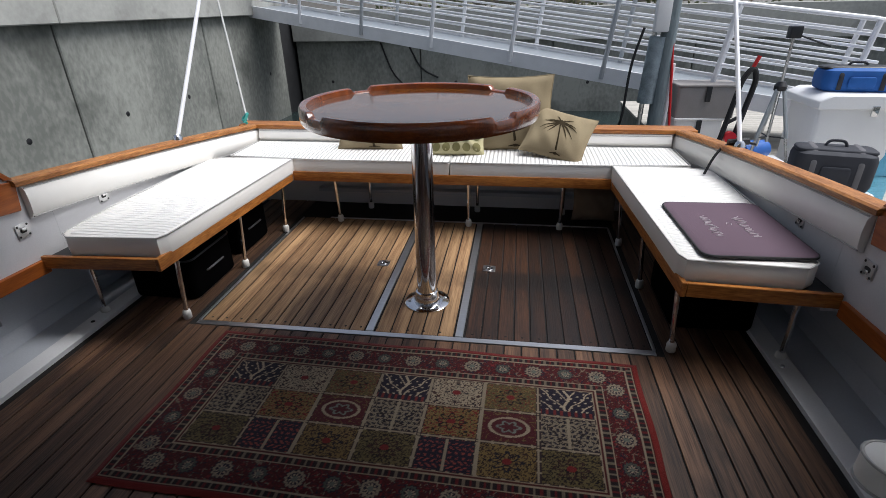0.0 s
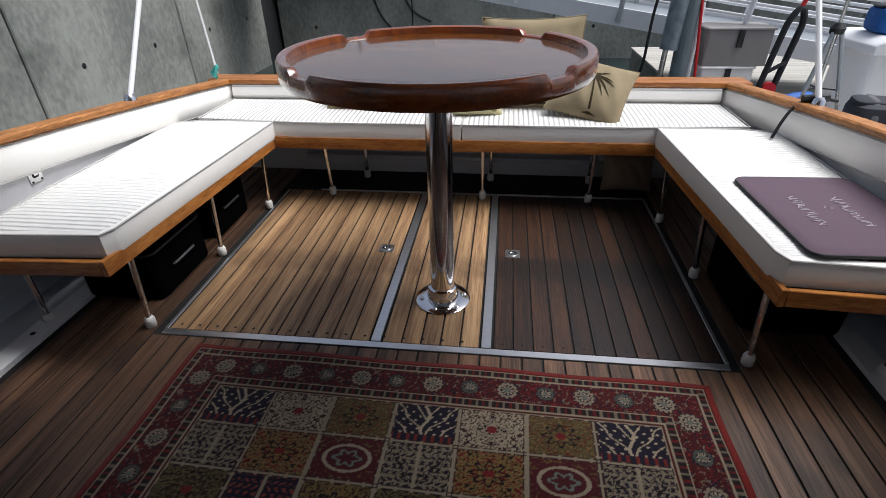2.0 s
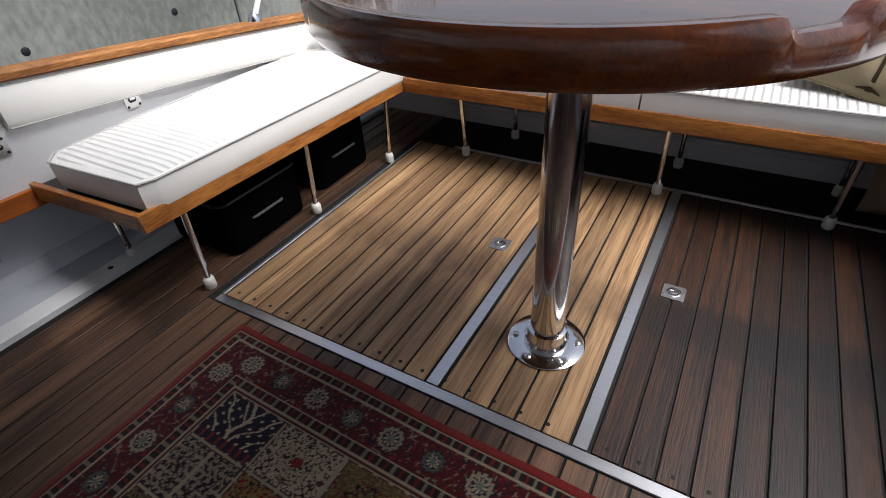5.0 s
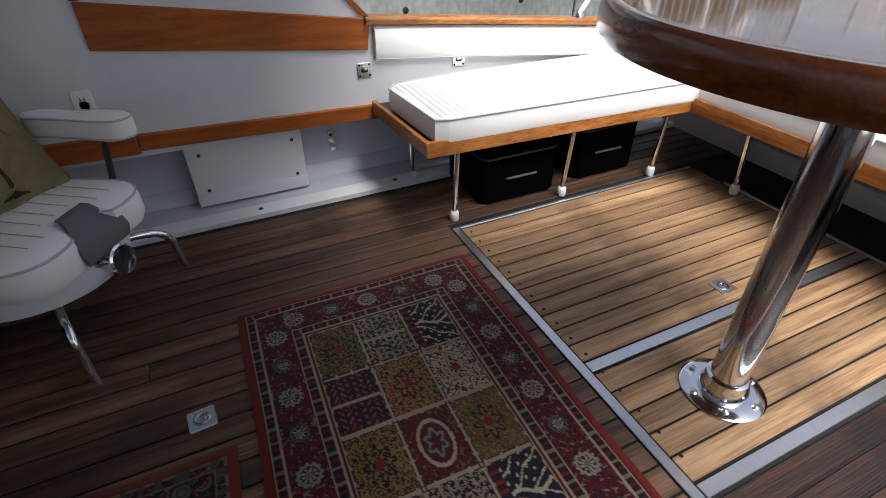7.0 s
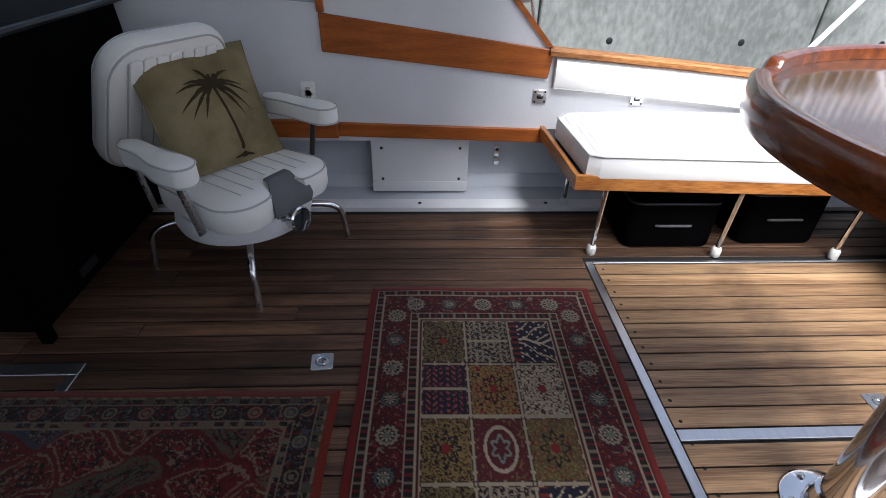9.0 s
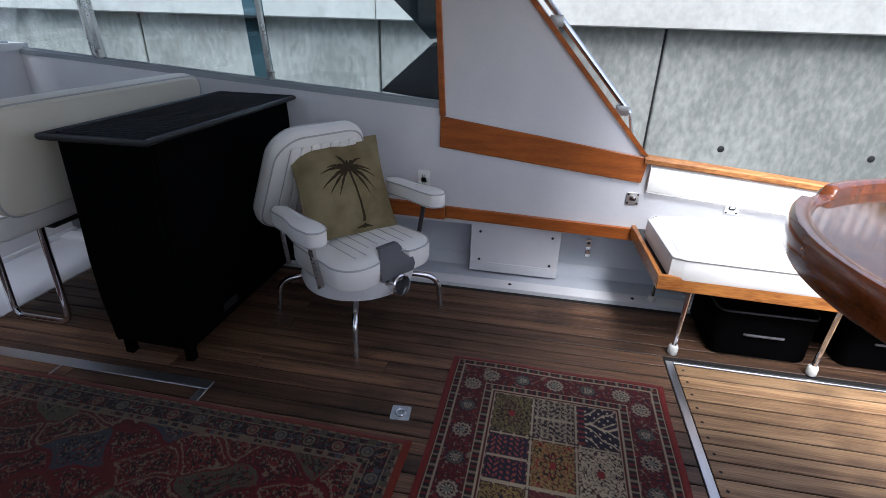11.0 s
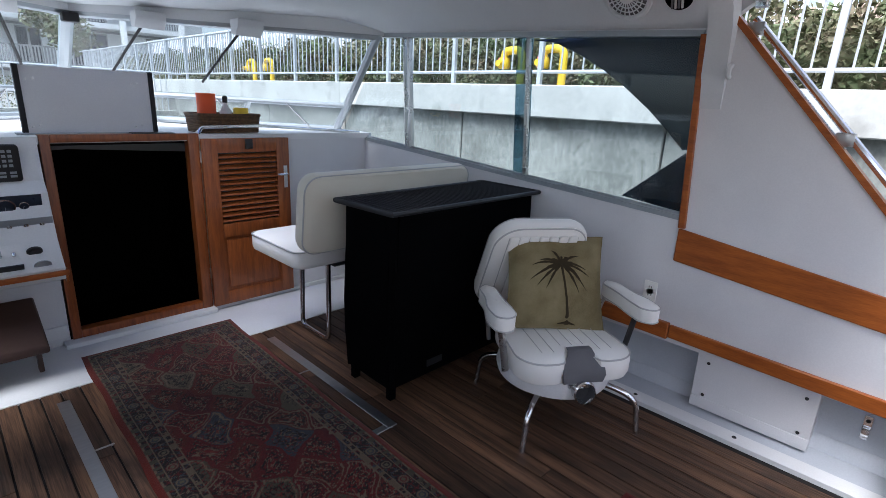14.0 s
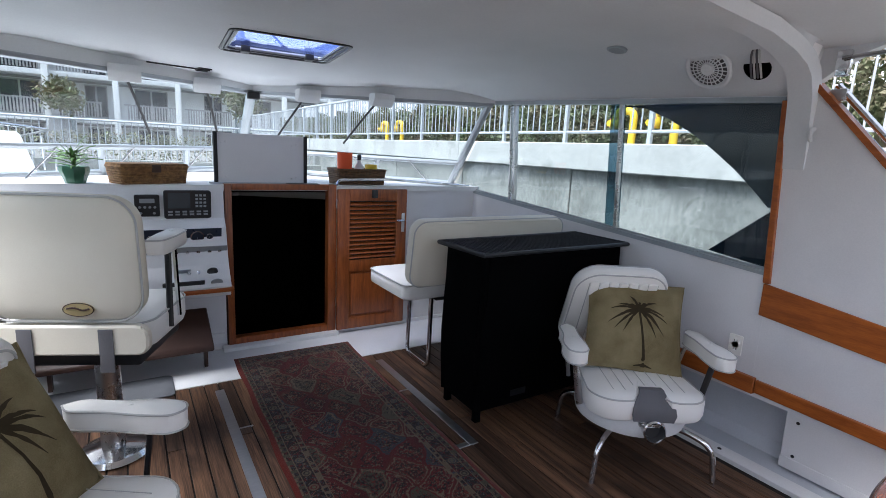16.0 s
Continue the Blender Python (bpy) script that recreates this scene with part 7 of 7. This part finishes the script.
part("lid", prism([(-0.52, 0.68), (-0.52, 0.76), (-0.40, 0.82), (0.5, 0.82), (0.52, 0.68)], "y", -0.36, 0.36, 0.012), FIBREGLASS, lk)
part("latch", block(-0.03, 0.03, -0.375, -0.355, 0.62, 0.72, 0.004), CHROME, lk)


def holdall(m, w, d, h, cloth, trim, label):
    b = thing("holdall", label, "bag", m, group="holdalls")
    part("body", upholstery(rounded_rect(w, d, 0.08, 6), 0.0, h, 0.06, 0.02), cloth, b)
    part("flap", upholstery(rounded_rect(w * 0.98, d * 0.7, 0.06, 6), h * 0.94, h * 1.06, 0.02, 0.01), BLACK_PLASTIC if trim is None else cloth, b)
    for s in (-0.28, 0.28):
        part("strap", tube(bent([(s * w, -d / 2 - 0.004, 0.02), (s * w, -d / 2 - 0.004, h * 0.8), (s * w, -d * 0.3, h * 1.08), (s * w, d * 0.3, h * 1.08)], 0.04), 0.022, 6, flat=0.2), trim or NAVY_CLOTH, b)
    part("pocket", upholstery([(x, y) for x, y in rounded_rect(w * 0.36, h * 0.5, 0.03, 4)], 0.0, 0.02, 0.008, 0.002), cloth, b, m=pose(0, -d / 2, h * 0.42, 90))
    part("handle", tube(bent([(-0.14 * w, 0, h * 1.02), (-0.1 * w, 0, h * 1.22), (0.1 * w, 0, h * 1.22), (0.14 * w, 0, h * 1.02)], 0.05), 0.012, 6), NAVY_CLOTH, b)


holdall(pose(3.86, 3.72, DT + 0.822, 0, 0, -6), 0.66, 0.34, 0.22, BLUE_CLOTH, None, "blue nylon holdall with black trim on the dock locker")
tote(3.22, 2.55, DT, 0.62, 0.42, 0.16, FIBREGLASS, FIBREGLASS, "low white dock step beside the boat")
holdall(pose(3.22, 2.55, DT + 0.161, 0, 0, -14), 0.60, 0.34, 0.34, NAVY_CLOTH, GREY_CLOTH, "charcoal holdall with a grey strap on the dock step")
bw = thing("water_bottle", "clear blue plastic bottle on the dock", "bottle", pose(3.62, 2.5, DT))
part("body", turned([(0.06, 0), (0.065, 0.02), (0.065, 0.36), (0.03, 0.46), (0.03, 0.5)], 18), clear_glass("blue_bottle", (0.45, 0.75, 0.9, 1)), bw)
part("cap", turned([(0.034, 0.5), (0.034, 0.53)], 14), BLUE_PLASTIC, bw)

# piling with a galvanised sleeve
pl = thing("dock_piling", "weathered dock piling with a split galvanised sleeve", "piling", pose(2.12, 4.55, 0))
part("timber_post", tube([(0.09, 0, -1.4), (0.09, 0, 1.9)], 0.09, 14), PILE_WOOD, pl)
part("sleeve", tube([(-0.06, 0.0, 0.44), (-0.02, 0, 1.2)], 0.10, 14), PILE_SLEEVE, pl, "grey ridged galvanised sleeve")
part("conduit", tube([(-0.1, 0.02, -0.2), (-0.06, 0.02, 1.5), (-0.05, 0.02, 2.2)], 0.03, 10), DARK_CHROME, pl)
part("conduit", tube([(0.2, 0.0, -0.2), (0.2, 0.0, 0.9)], 0.028, 10), WHITE_RAIL, pl)
part("junction_box", block(-0.10, 0.06, -0.12, 0.02, 1.25, 1.62, 0.02), GELCOAT, pl)
part("conduit", tube([(0.02, -0.05, 1.62), (0.02, -0.05, 2.4)], 0.04, 10), TEAL_ROPE, pl)
part("power_cord", tube(bent([(-0.2, -0.05, 1.3), (-0.3, -0.05, 0.9), (-0.32, -0.05, 0.2), (-0.4, 0.2, -0.1)], 0.2), 0.016, 8), RUBBER, pl)
bh = thing("boat_hook", "red pole standing against the piling", "pole", pose(0, 0, 0))
part("pole", tube([(2.40, 4.45, DT), (2.26, 4.50, 1.15)], 0.016, 8), RED, bh)

# tripod, pole and folded cart on the dock
tp = thing("tripod", "silver camera tripod standing on the dock", "tripod", pose(2.86, 3.0, DT))
for k in range(3):
    a = radians(90 + 120 * k)
    lg = part("leg", tube([(0.03 * math.cos(a), 0.03 * math.sin(a), 0.95), (0.27 * math.cos(a), 0.27 * math.sin(a), 0.0)], 0.013, 8), DARK_CHROME, tp)
    part("leg_sleeve", tube([(0.03 * math.cos(a), 0.03 * math.sin(a), 0.95), (0.15 * math.cos(a), 0.15 * math.sin(a), 0.5)], 0.018, 8), ALLOY_GREY, lg)
    part("brace", tube([(0, 0, 0.5), (0.15 * math.cos(a), 0.15 * math.sin(a), 0.5)], 0.006, 6), BLACK_PLASTIC, tp)
part("centre_column", tube([(0, 0, 0.45), (0, 0, 1.36)], 0.014, 8), DARK_CHROME, tp)
part("shoulder", turned([(0.05, 0.92), (0.055, 0.96), (0.03, 1.0)], 14), BLACK_PLASTIC, tp)
part("head", block(-0.05, 0.05, -0.04, 0.04, 1.36, 1.46, 0.012), BLACK_PLASTIC, tp)
part("pan_handle", tube([(0, 0, 1.40), (0.26, -0.12, 1.30)], 0.008, 6), BLACK_PLASTIC, tp)
ct = thing("folded_cart", "folded black dock cart with red wheels and grips", "cart", pose(2.72, 3.55, DT, 0, 0, 0))
part("frame", tube(bent([(-0.10, 0, 0.15), (0.02, 0, 0.95), (0.10, 0, 1.08), (0.16, 0.02, 0.95), (0.06, 0.02, 0.30)], 0.08), 0.028, 8), RUBBER, ct)
part("crossbar", tube([(-0.05, 0, 0.5), (0.11, 0, 0.6)], 0.02, 8), RUBBER, ct)
part("grip", tube([(0.09, 0, 1.05), (0.13, 0.0, 1.17)], 0.02, 8), RED, ct)
part("wheel_hub", turned([(0.06, -0.03), (0.06, 0.03)], 16), RED, ct, m=pose(0.02, 0, 0.36, 90))
fender = thing("boat_fender", "blue inflatable fender lying among ropes on the dock", "fender", pose(2.86, 3.25, DT + 0.30, 0, 90, 30))
part("body", turned([(0.03, -0.2), (0.09, -0.16), (0.10, 0.0), (0.09, 0.16), (0.03, 0.2)], 18), BLUE_PLASTIC, fender)
solo("dock_crate", block(2.62, 3.2, 3.1, 3.5, DT, DT + 0.19, 0.01), FIBREGLASS, "low white crate under the fender", "crate")
for k in range(5):
    hs = [(2.95 + (0.14 + 0.012 * (k % 3)) * math.cos(a), 3.0 + 0.35 + (0.12) * math.sin(a) - 0.35, DT + 0.012 + 0.022 * k) for a in np.linspace(0, 2 * math.pi, 25)[:-1]]
    solo("coiled_hose", tube(hs, 0.011, 6, closed=True), WHITE_RAIL, "white hose coiled on the dock", "hose", group="hose coils")

# flag staffs, stanchions and lines on the boat
for s, x, y, top in ((-1, -1.86, 1.08, (-2.02, 1.92, 1.95)), (1, 1.88, 1.19, (1.98, 1.95, 1.95))):
    sn = thing("canopy_pole", "polished canopy pole standing on the cap rail", "pole", group="canopy poles")
    z = sheer(y)
    part("pole", tube([(x, y, z + 0.01), (x, y + 0.70 * (2.25 - z), 2.25)], 0.014, 10), WHITE_RAIL, sn)
    part("foot", moved(turned([(0.035, 0), (0.03, 0.02), (0.018, 0.035)], 16), pose(x, y, z + 0.001)), CHROME, sn)
ln = thing("mooring_line", "grey line tied to the cap rail with teal lashing", "line")
part("line", tube([(-1.78, 1.92, 0.72), (-2.0, 2.25, 1.2), (-2.25, 2.6, 1.9)], 0.009, 6), ROPE_MAT, ln)
part("lashing", tube(bent([(-1.80, 1.90, 0.70), (-1.77, 1.93, 0.78), (-1.84, 1.95, 0.72), (-1.78, 1.90, 0.70)], 0.02), 0.012, 6), TEAL_ROPE, ln)
bg_ = thing("bungee_cord", "black bungee cord hooked over the coaming pad", "cord")
part("cord", tube(bent([(1.70, 1.17, 0.57), (1.74, 1.20, 0.66), (1.80, 1.24, 0.735), (1.90, 1.26, 0.765), (1.99, 1.22, 0.755)], 0.05), 0.009, 6), RUBBER, bg_)
part("grip", tube([(1.83, 1.25, 0.757), (1.95, 1.24, 0.768)], 0.022, 8), RUBBER, bg_)
for k, (a, b) in enumerate((((-2.6, 9.69, 0.85), (-1.4, 9.69, -0.4)), ((-2.0, 9.69, 0.87), (-1.3, 9.69, 0.1)))):
    cb = thing("hanging_cable", "slack dark cable hanging under the gangway", "cable", group="slack cables")
    part("cable", tube(bent([a, (a[0] + 0.3, a[1], (a[2] + b[2]) / 2 - 0.2), (b[0], b[1], b[2])], 0.4, 8), 0.02, 6), RUBBER, cb)

# ahead: building with balconies and a moored white boat
bd = thing("apartment_building", "pale apartment building with picket balconies and white columns", "building")
BYF = -44.0
part("wall", block(-16, 30, BYF - 6, BYF, -0.2, 8.6), WHITE_TRIM, bd)
for fl, z in enumerate((-0.2, 2.65, 5.5)):
    if fl:
        part("balcony_slab", block(-14, 30, BYF, BYF + 1.9, z - 0.32, z, 0.02), WHITE_TRIM, bd)
        for k in range(11):
            x0 = -14 + 3.75 * k
            gap = 0.9 if k % 3 == 1 else 0.0
            bay = part("balcony_rail", block(x0 + 0.2 + gap, x0 + 3.6, BYF + 1.80, BYF + 1.86, z + 1.0, z + 1.1), STUCCO, bd)
            tagged(part("pickets", joined(*[block(x0 + 0.25 + gap + 0.17 * i, x0 + 0.34 + gap + 0.17 * i, BYF + 1.81, BYF + 1.85, z + 0.06, z + 1.0) for i in range(int((3.3 - gap) / 0.17))]), STUCCO, bay), kind="stuff")
    for k in range(11):
        x = -13.2 + 3.75 * k
        w = part("window", block(x, x + (2.1 if k % 2 else 1.3), BYF + 0.001, BYF + 0.06, z + 0.1, z + 2.3, 0.01), STUCCO, bd)
        half = (2.1 if k % 2 else 1.3) / 2
        for i in range(2):
            part("pane", block(x + 0.07 + i * half, x + half - 0.05 + i * half, BYF + 0.06, BYF + 0.07, z + 0.18, z + 2.2), DARK_WINDOW, w)
    # grey strip painted in for the shadow below the next slab
    part("shadow_gap", block(-14, 30, BYF + 0.061, BYF + 0.12, z + 2.36, z + 2.5), STUCCO, bd)
for k in range(11):
    part("column", block(-13.9 + 3.75 * k, -13.55 + 3.75 * k, BYF + 1.9, BYF + 2.2, -0.2, 8.6, 0.02), WHITE_TRIM, bd)
part("roof", block(-17, 31, BYF - 6.3, BYF + 2.6, 8.6, 9.1, 0.05), WHITE_TRIM, bd)
for k in range(10):
    part("stair", block(3.6, 5.0, BYF + 2.2 + 0.28 * k, BYF + 2.48 + 0.28 * k, -0.1, 2.6 - 0.27 * k), STUCCO, bd)


def small_tree(x, y, z, height, seed):
    """A slim tree: a tapered trunk, forked limbs and loose clumps of leaves."""
    rnd = random.Random(seed)
    tr = thing("tree", "slim dark-leaved tree in front of the building", "tree", pose(x, y, z), group="far trees")
    rings = [(0.14, 0.0), (0.10, height * 0.3), (0.07, height * 0.6), (0.03, height * 0.9)]
    part("trunk", turned(rings, 8), PILE_WOOD, tr)
    tips = []
    for k in range(7):
        a, h = rnd.uniform(0, 6.28), height * rnd.uniform(0.4, 0.75)
        e = Vector((math.cos(a) * rnd.uniform(0.6, 1.2), math.sin(a) * rnd.uniform(0.6, 1.2), h + rnd.uniform(0.4, 1.0)))
        part("limb", tube([(0, 0, h), (e.x * 0.5, e.y * 0.5, h + 0.25), e], 0.035, 6), PILE_WOOD, tr)
        tips.append(e)
    rs = np.random.RandomState(seed)
    P = np.concatenate([rs.normal(size=(420, 3)) * (0.36, 0.36, 0.28) + np.array(e) for e in tips])
    d0 = rs.normal(size=P.shape) * 0.09
    d1 = rs.normal(size=P.shape) * 0.05
    V = np.stack([P - d0, P + d1, P + d0, P - d1], 1).reshape(-1, 3)
    me = bpy.data.meshes.new("crown")
    me.from_pydata(V.tolist(), [], np.arange(len(V)).reshape(-1, 4).tolist())
    me.materials.append(HEDGE_LEAF)
    ob = new("crown", me)
    ob.parent = tr


for x, y, h, sd in ((3.7, -41.0, 3.6, 21), (-6.0, -40.0, 5.0, 23)):
    small_tree(x, y, 0.88, h, sd)
leaf_mass("hedge", -3, 16, -19.5, -18.2, 0.88, 1.75, 26000, 0.042, 5, "rounded shrubs in front of the apartment building")
ar = thing("far_railing", "pale picket railing on the far quay", "railing", kind="structure")
part("bar", tube([(-4.9, -17.2, 2.0), (16, -17.2, 2.0)], 0.03, 8), GALV, ar)
fm = None
for k in range(130):
    x = -4.8 + 0.16 * k
    if fm is None:
        ob = part("picket", tube([(0, 0, 0), (0, 0, 1.1)], 0.012, 6), GALV, ar, m=pose(x, -17.2, 0.9))
        fm = ob.data
    else:
        ob = new("picket", fm)
        ob.parent, ob.matrix_basis = ar, pose(x, -17.2, 0.9)
solo("quay_face_ahead", block(SX - 0.3, 60, -17.1, -16.8, -1.5, 0.95, 0.02), CONCRETE, "concrete quay face ahead of the boat", "wall", kind="structure")
nb = thing("moored_boat", "white motor boat moored ahead with chrome rails", "boat", pose(3.6, -11.5, -0.5, 0, 0, 20))
bm = bmesh.new()
rows = []
for i in range(11):
    t = i / 10
    w = 1.4 * math.sqrt(max(0.0, 1 - (2 * max(0, t - 0.35) / 1.35) ** 2)) + 0.02
    y = -3.5 + 7.0 * t
    rows.append([bm.verts.new(p) for p in ((-w * 0.75, y, 0), (-w, y, 1.2 + 0.4 * t), (w, y, 1.2 + 0.4 * t), (w * 0.75, y, 0))])
for q, r in zip(rows, rows[1:]):
    for k in range(4):
        bm.faces.new((q[k], q[(k + 1) % 4], r[(k + 1) % 4], r[k]))
bm.faces.new(rows[0])
bm.faces.new(rows[-1][::-1])
part("hull", bm, FIBREGLASS, nb)
part("cabin", prism([(-2.5, 1.2), (-2.3, 2.1), (0.6, 2.1), (1.6, 1.35)], "x", -0.95, 0.95, 0.05), FIBREGLASS, nb)
part("cover", prism([(-3.4, 1.3), (-3.2, 1.9), (-2.2, 2.0), (-2.2, 1.2)], "x", -1.0, 1.0, 0.05), CAR_BLUE, nb, "blue canvas cover")
for s in (-1, 1):
    part("rail", tube(bent([(s * 1.25, -1.0, 1.45), (s * 1.25, -0.9, 2.0), (s * 1.0, 2.0, 2.15), (s * 0.1, 3.3, 2.2)], 0.2), 0.02, 6), CHROME, nb)
    for y in (0.2, 1.3, 2.3):
        part("stanchion", tube([(s * (1.2 - 0.1 * y), y, 1.5), (s * (1.2 - 0.1 * y), y, 2.05)], 0.015, 6), CHROME, nb)

# ---- teak boards of the deck, one by one ----
board_meshes = {}


def board(x, w, y0, y1, material, parent, holder="plank"):
    key = (round(w, 3), round(y1 - y0, 3), material.name)
    if key not in board_meshes:
        bm = block(-w / 2, w / 2, -(y1 - y0) / 2, (y1 - y0) / 2, -0.0068, 0.0, 0.0015, 1)
        me = bpy.data.meshes.new(holder)
        bm.to_mesh(me)
        bm.free()
        me.materials.append(material)
        board_meshes[key] = me
    ob = new(holder, board_meshes[key])
    ob.parent = parent
    ob.matrix_basis = pose(x, (y0 + y1) / 2, 0.0)


rb = random.Random(11)
PITCH, GAP = 0.0875, 0.0082
# side decks and the deck forward of the hatch
n = int(1.745 * 2 / PITCH)
for k in range(-(n // 2), n // 2 + 1):
    x = k * PITCH
    if abs(x) > 1.70:
        continue
    end = AFT - 0.005 if abs(x) > 1.235 else (-0.0235 if abs(x) < 1.235 else AFT)
    if abs(x) - PITCH / 2 < 1.238 < abs(x) + PITCH / 2:
        end = -0.0235
    cut = rb.choice((-2.35, -1.95, -1.35, -2.75))
    board(x, PITCH - GAP, -3.478, cut - 0.002, TEAK, deck)
    board(x, PITCH - GAP, cut + 0.002, end, TEAK, deck)
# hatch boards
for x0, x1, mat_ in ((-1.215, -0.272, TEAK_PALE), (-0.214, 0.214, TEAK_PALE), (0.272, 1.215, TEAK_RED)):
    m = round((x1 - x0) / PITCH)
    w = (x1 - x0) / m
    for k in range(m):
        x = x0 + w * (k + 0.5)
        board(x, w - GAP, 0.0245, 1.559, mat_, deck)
board_bm = []
for k in range(28):
    x = -1.17 + k * 0.0872
    board_bm.append(moved(turned([(0.007, 0.0002), (0.006, 0.0006)], 8), pose(x, 0.055, 0)))
plugs = part("plug", joined(*board_bm), CAULK, deck)
plugs["kind"] = "stuff"
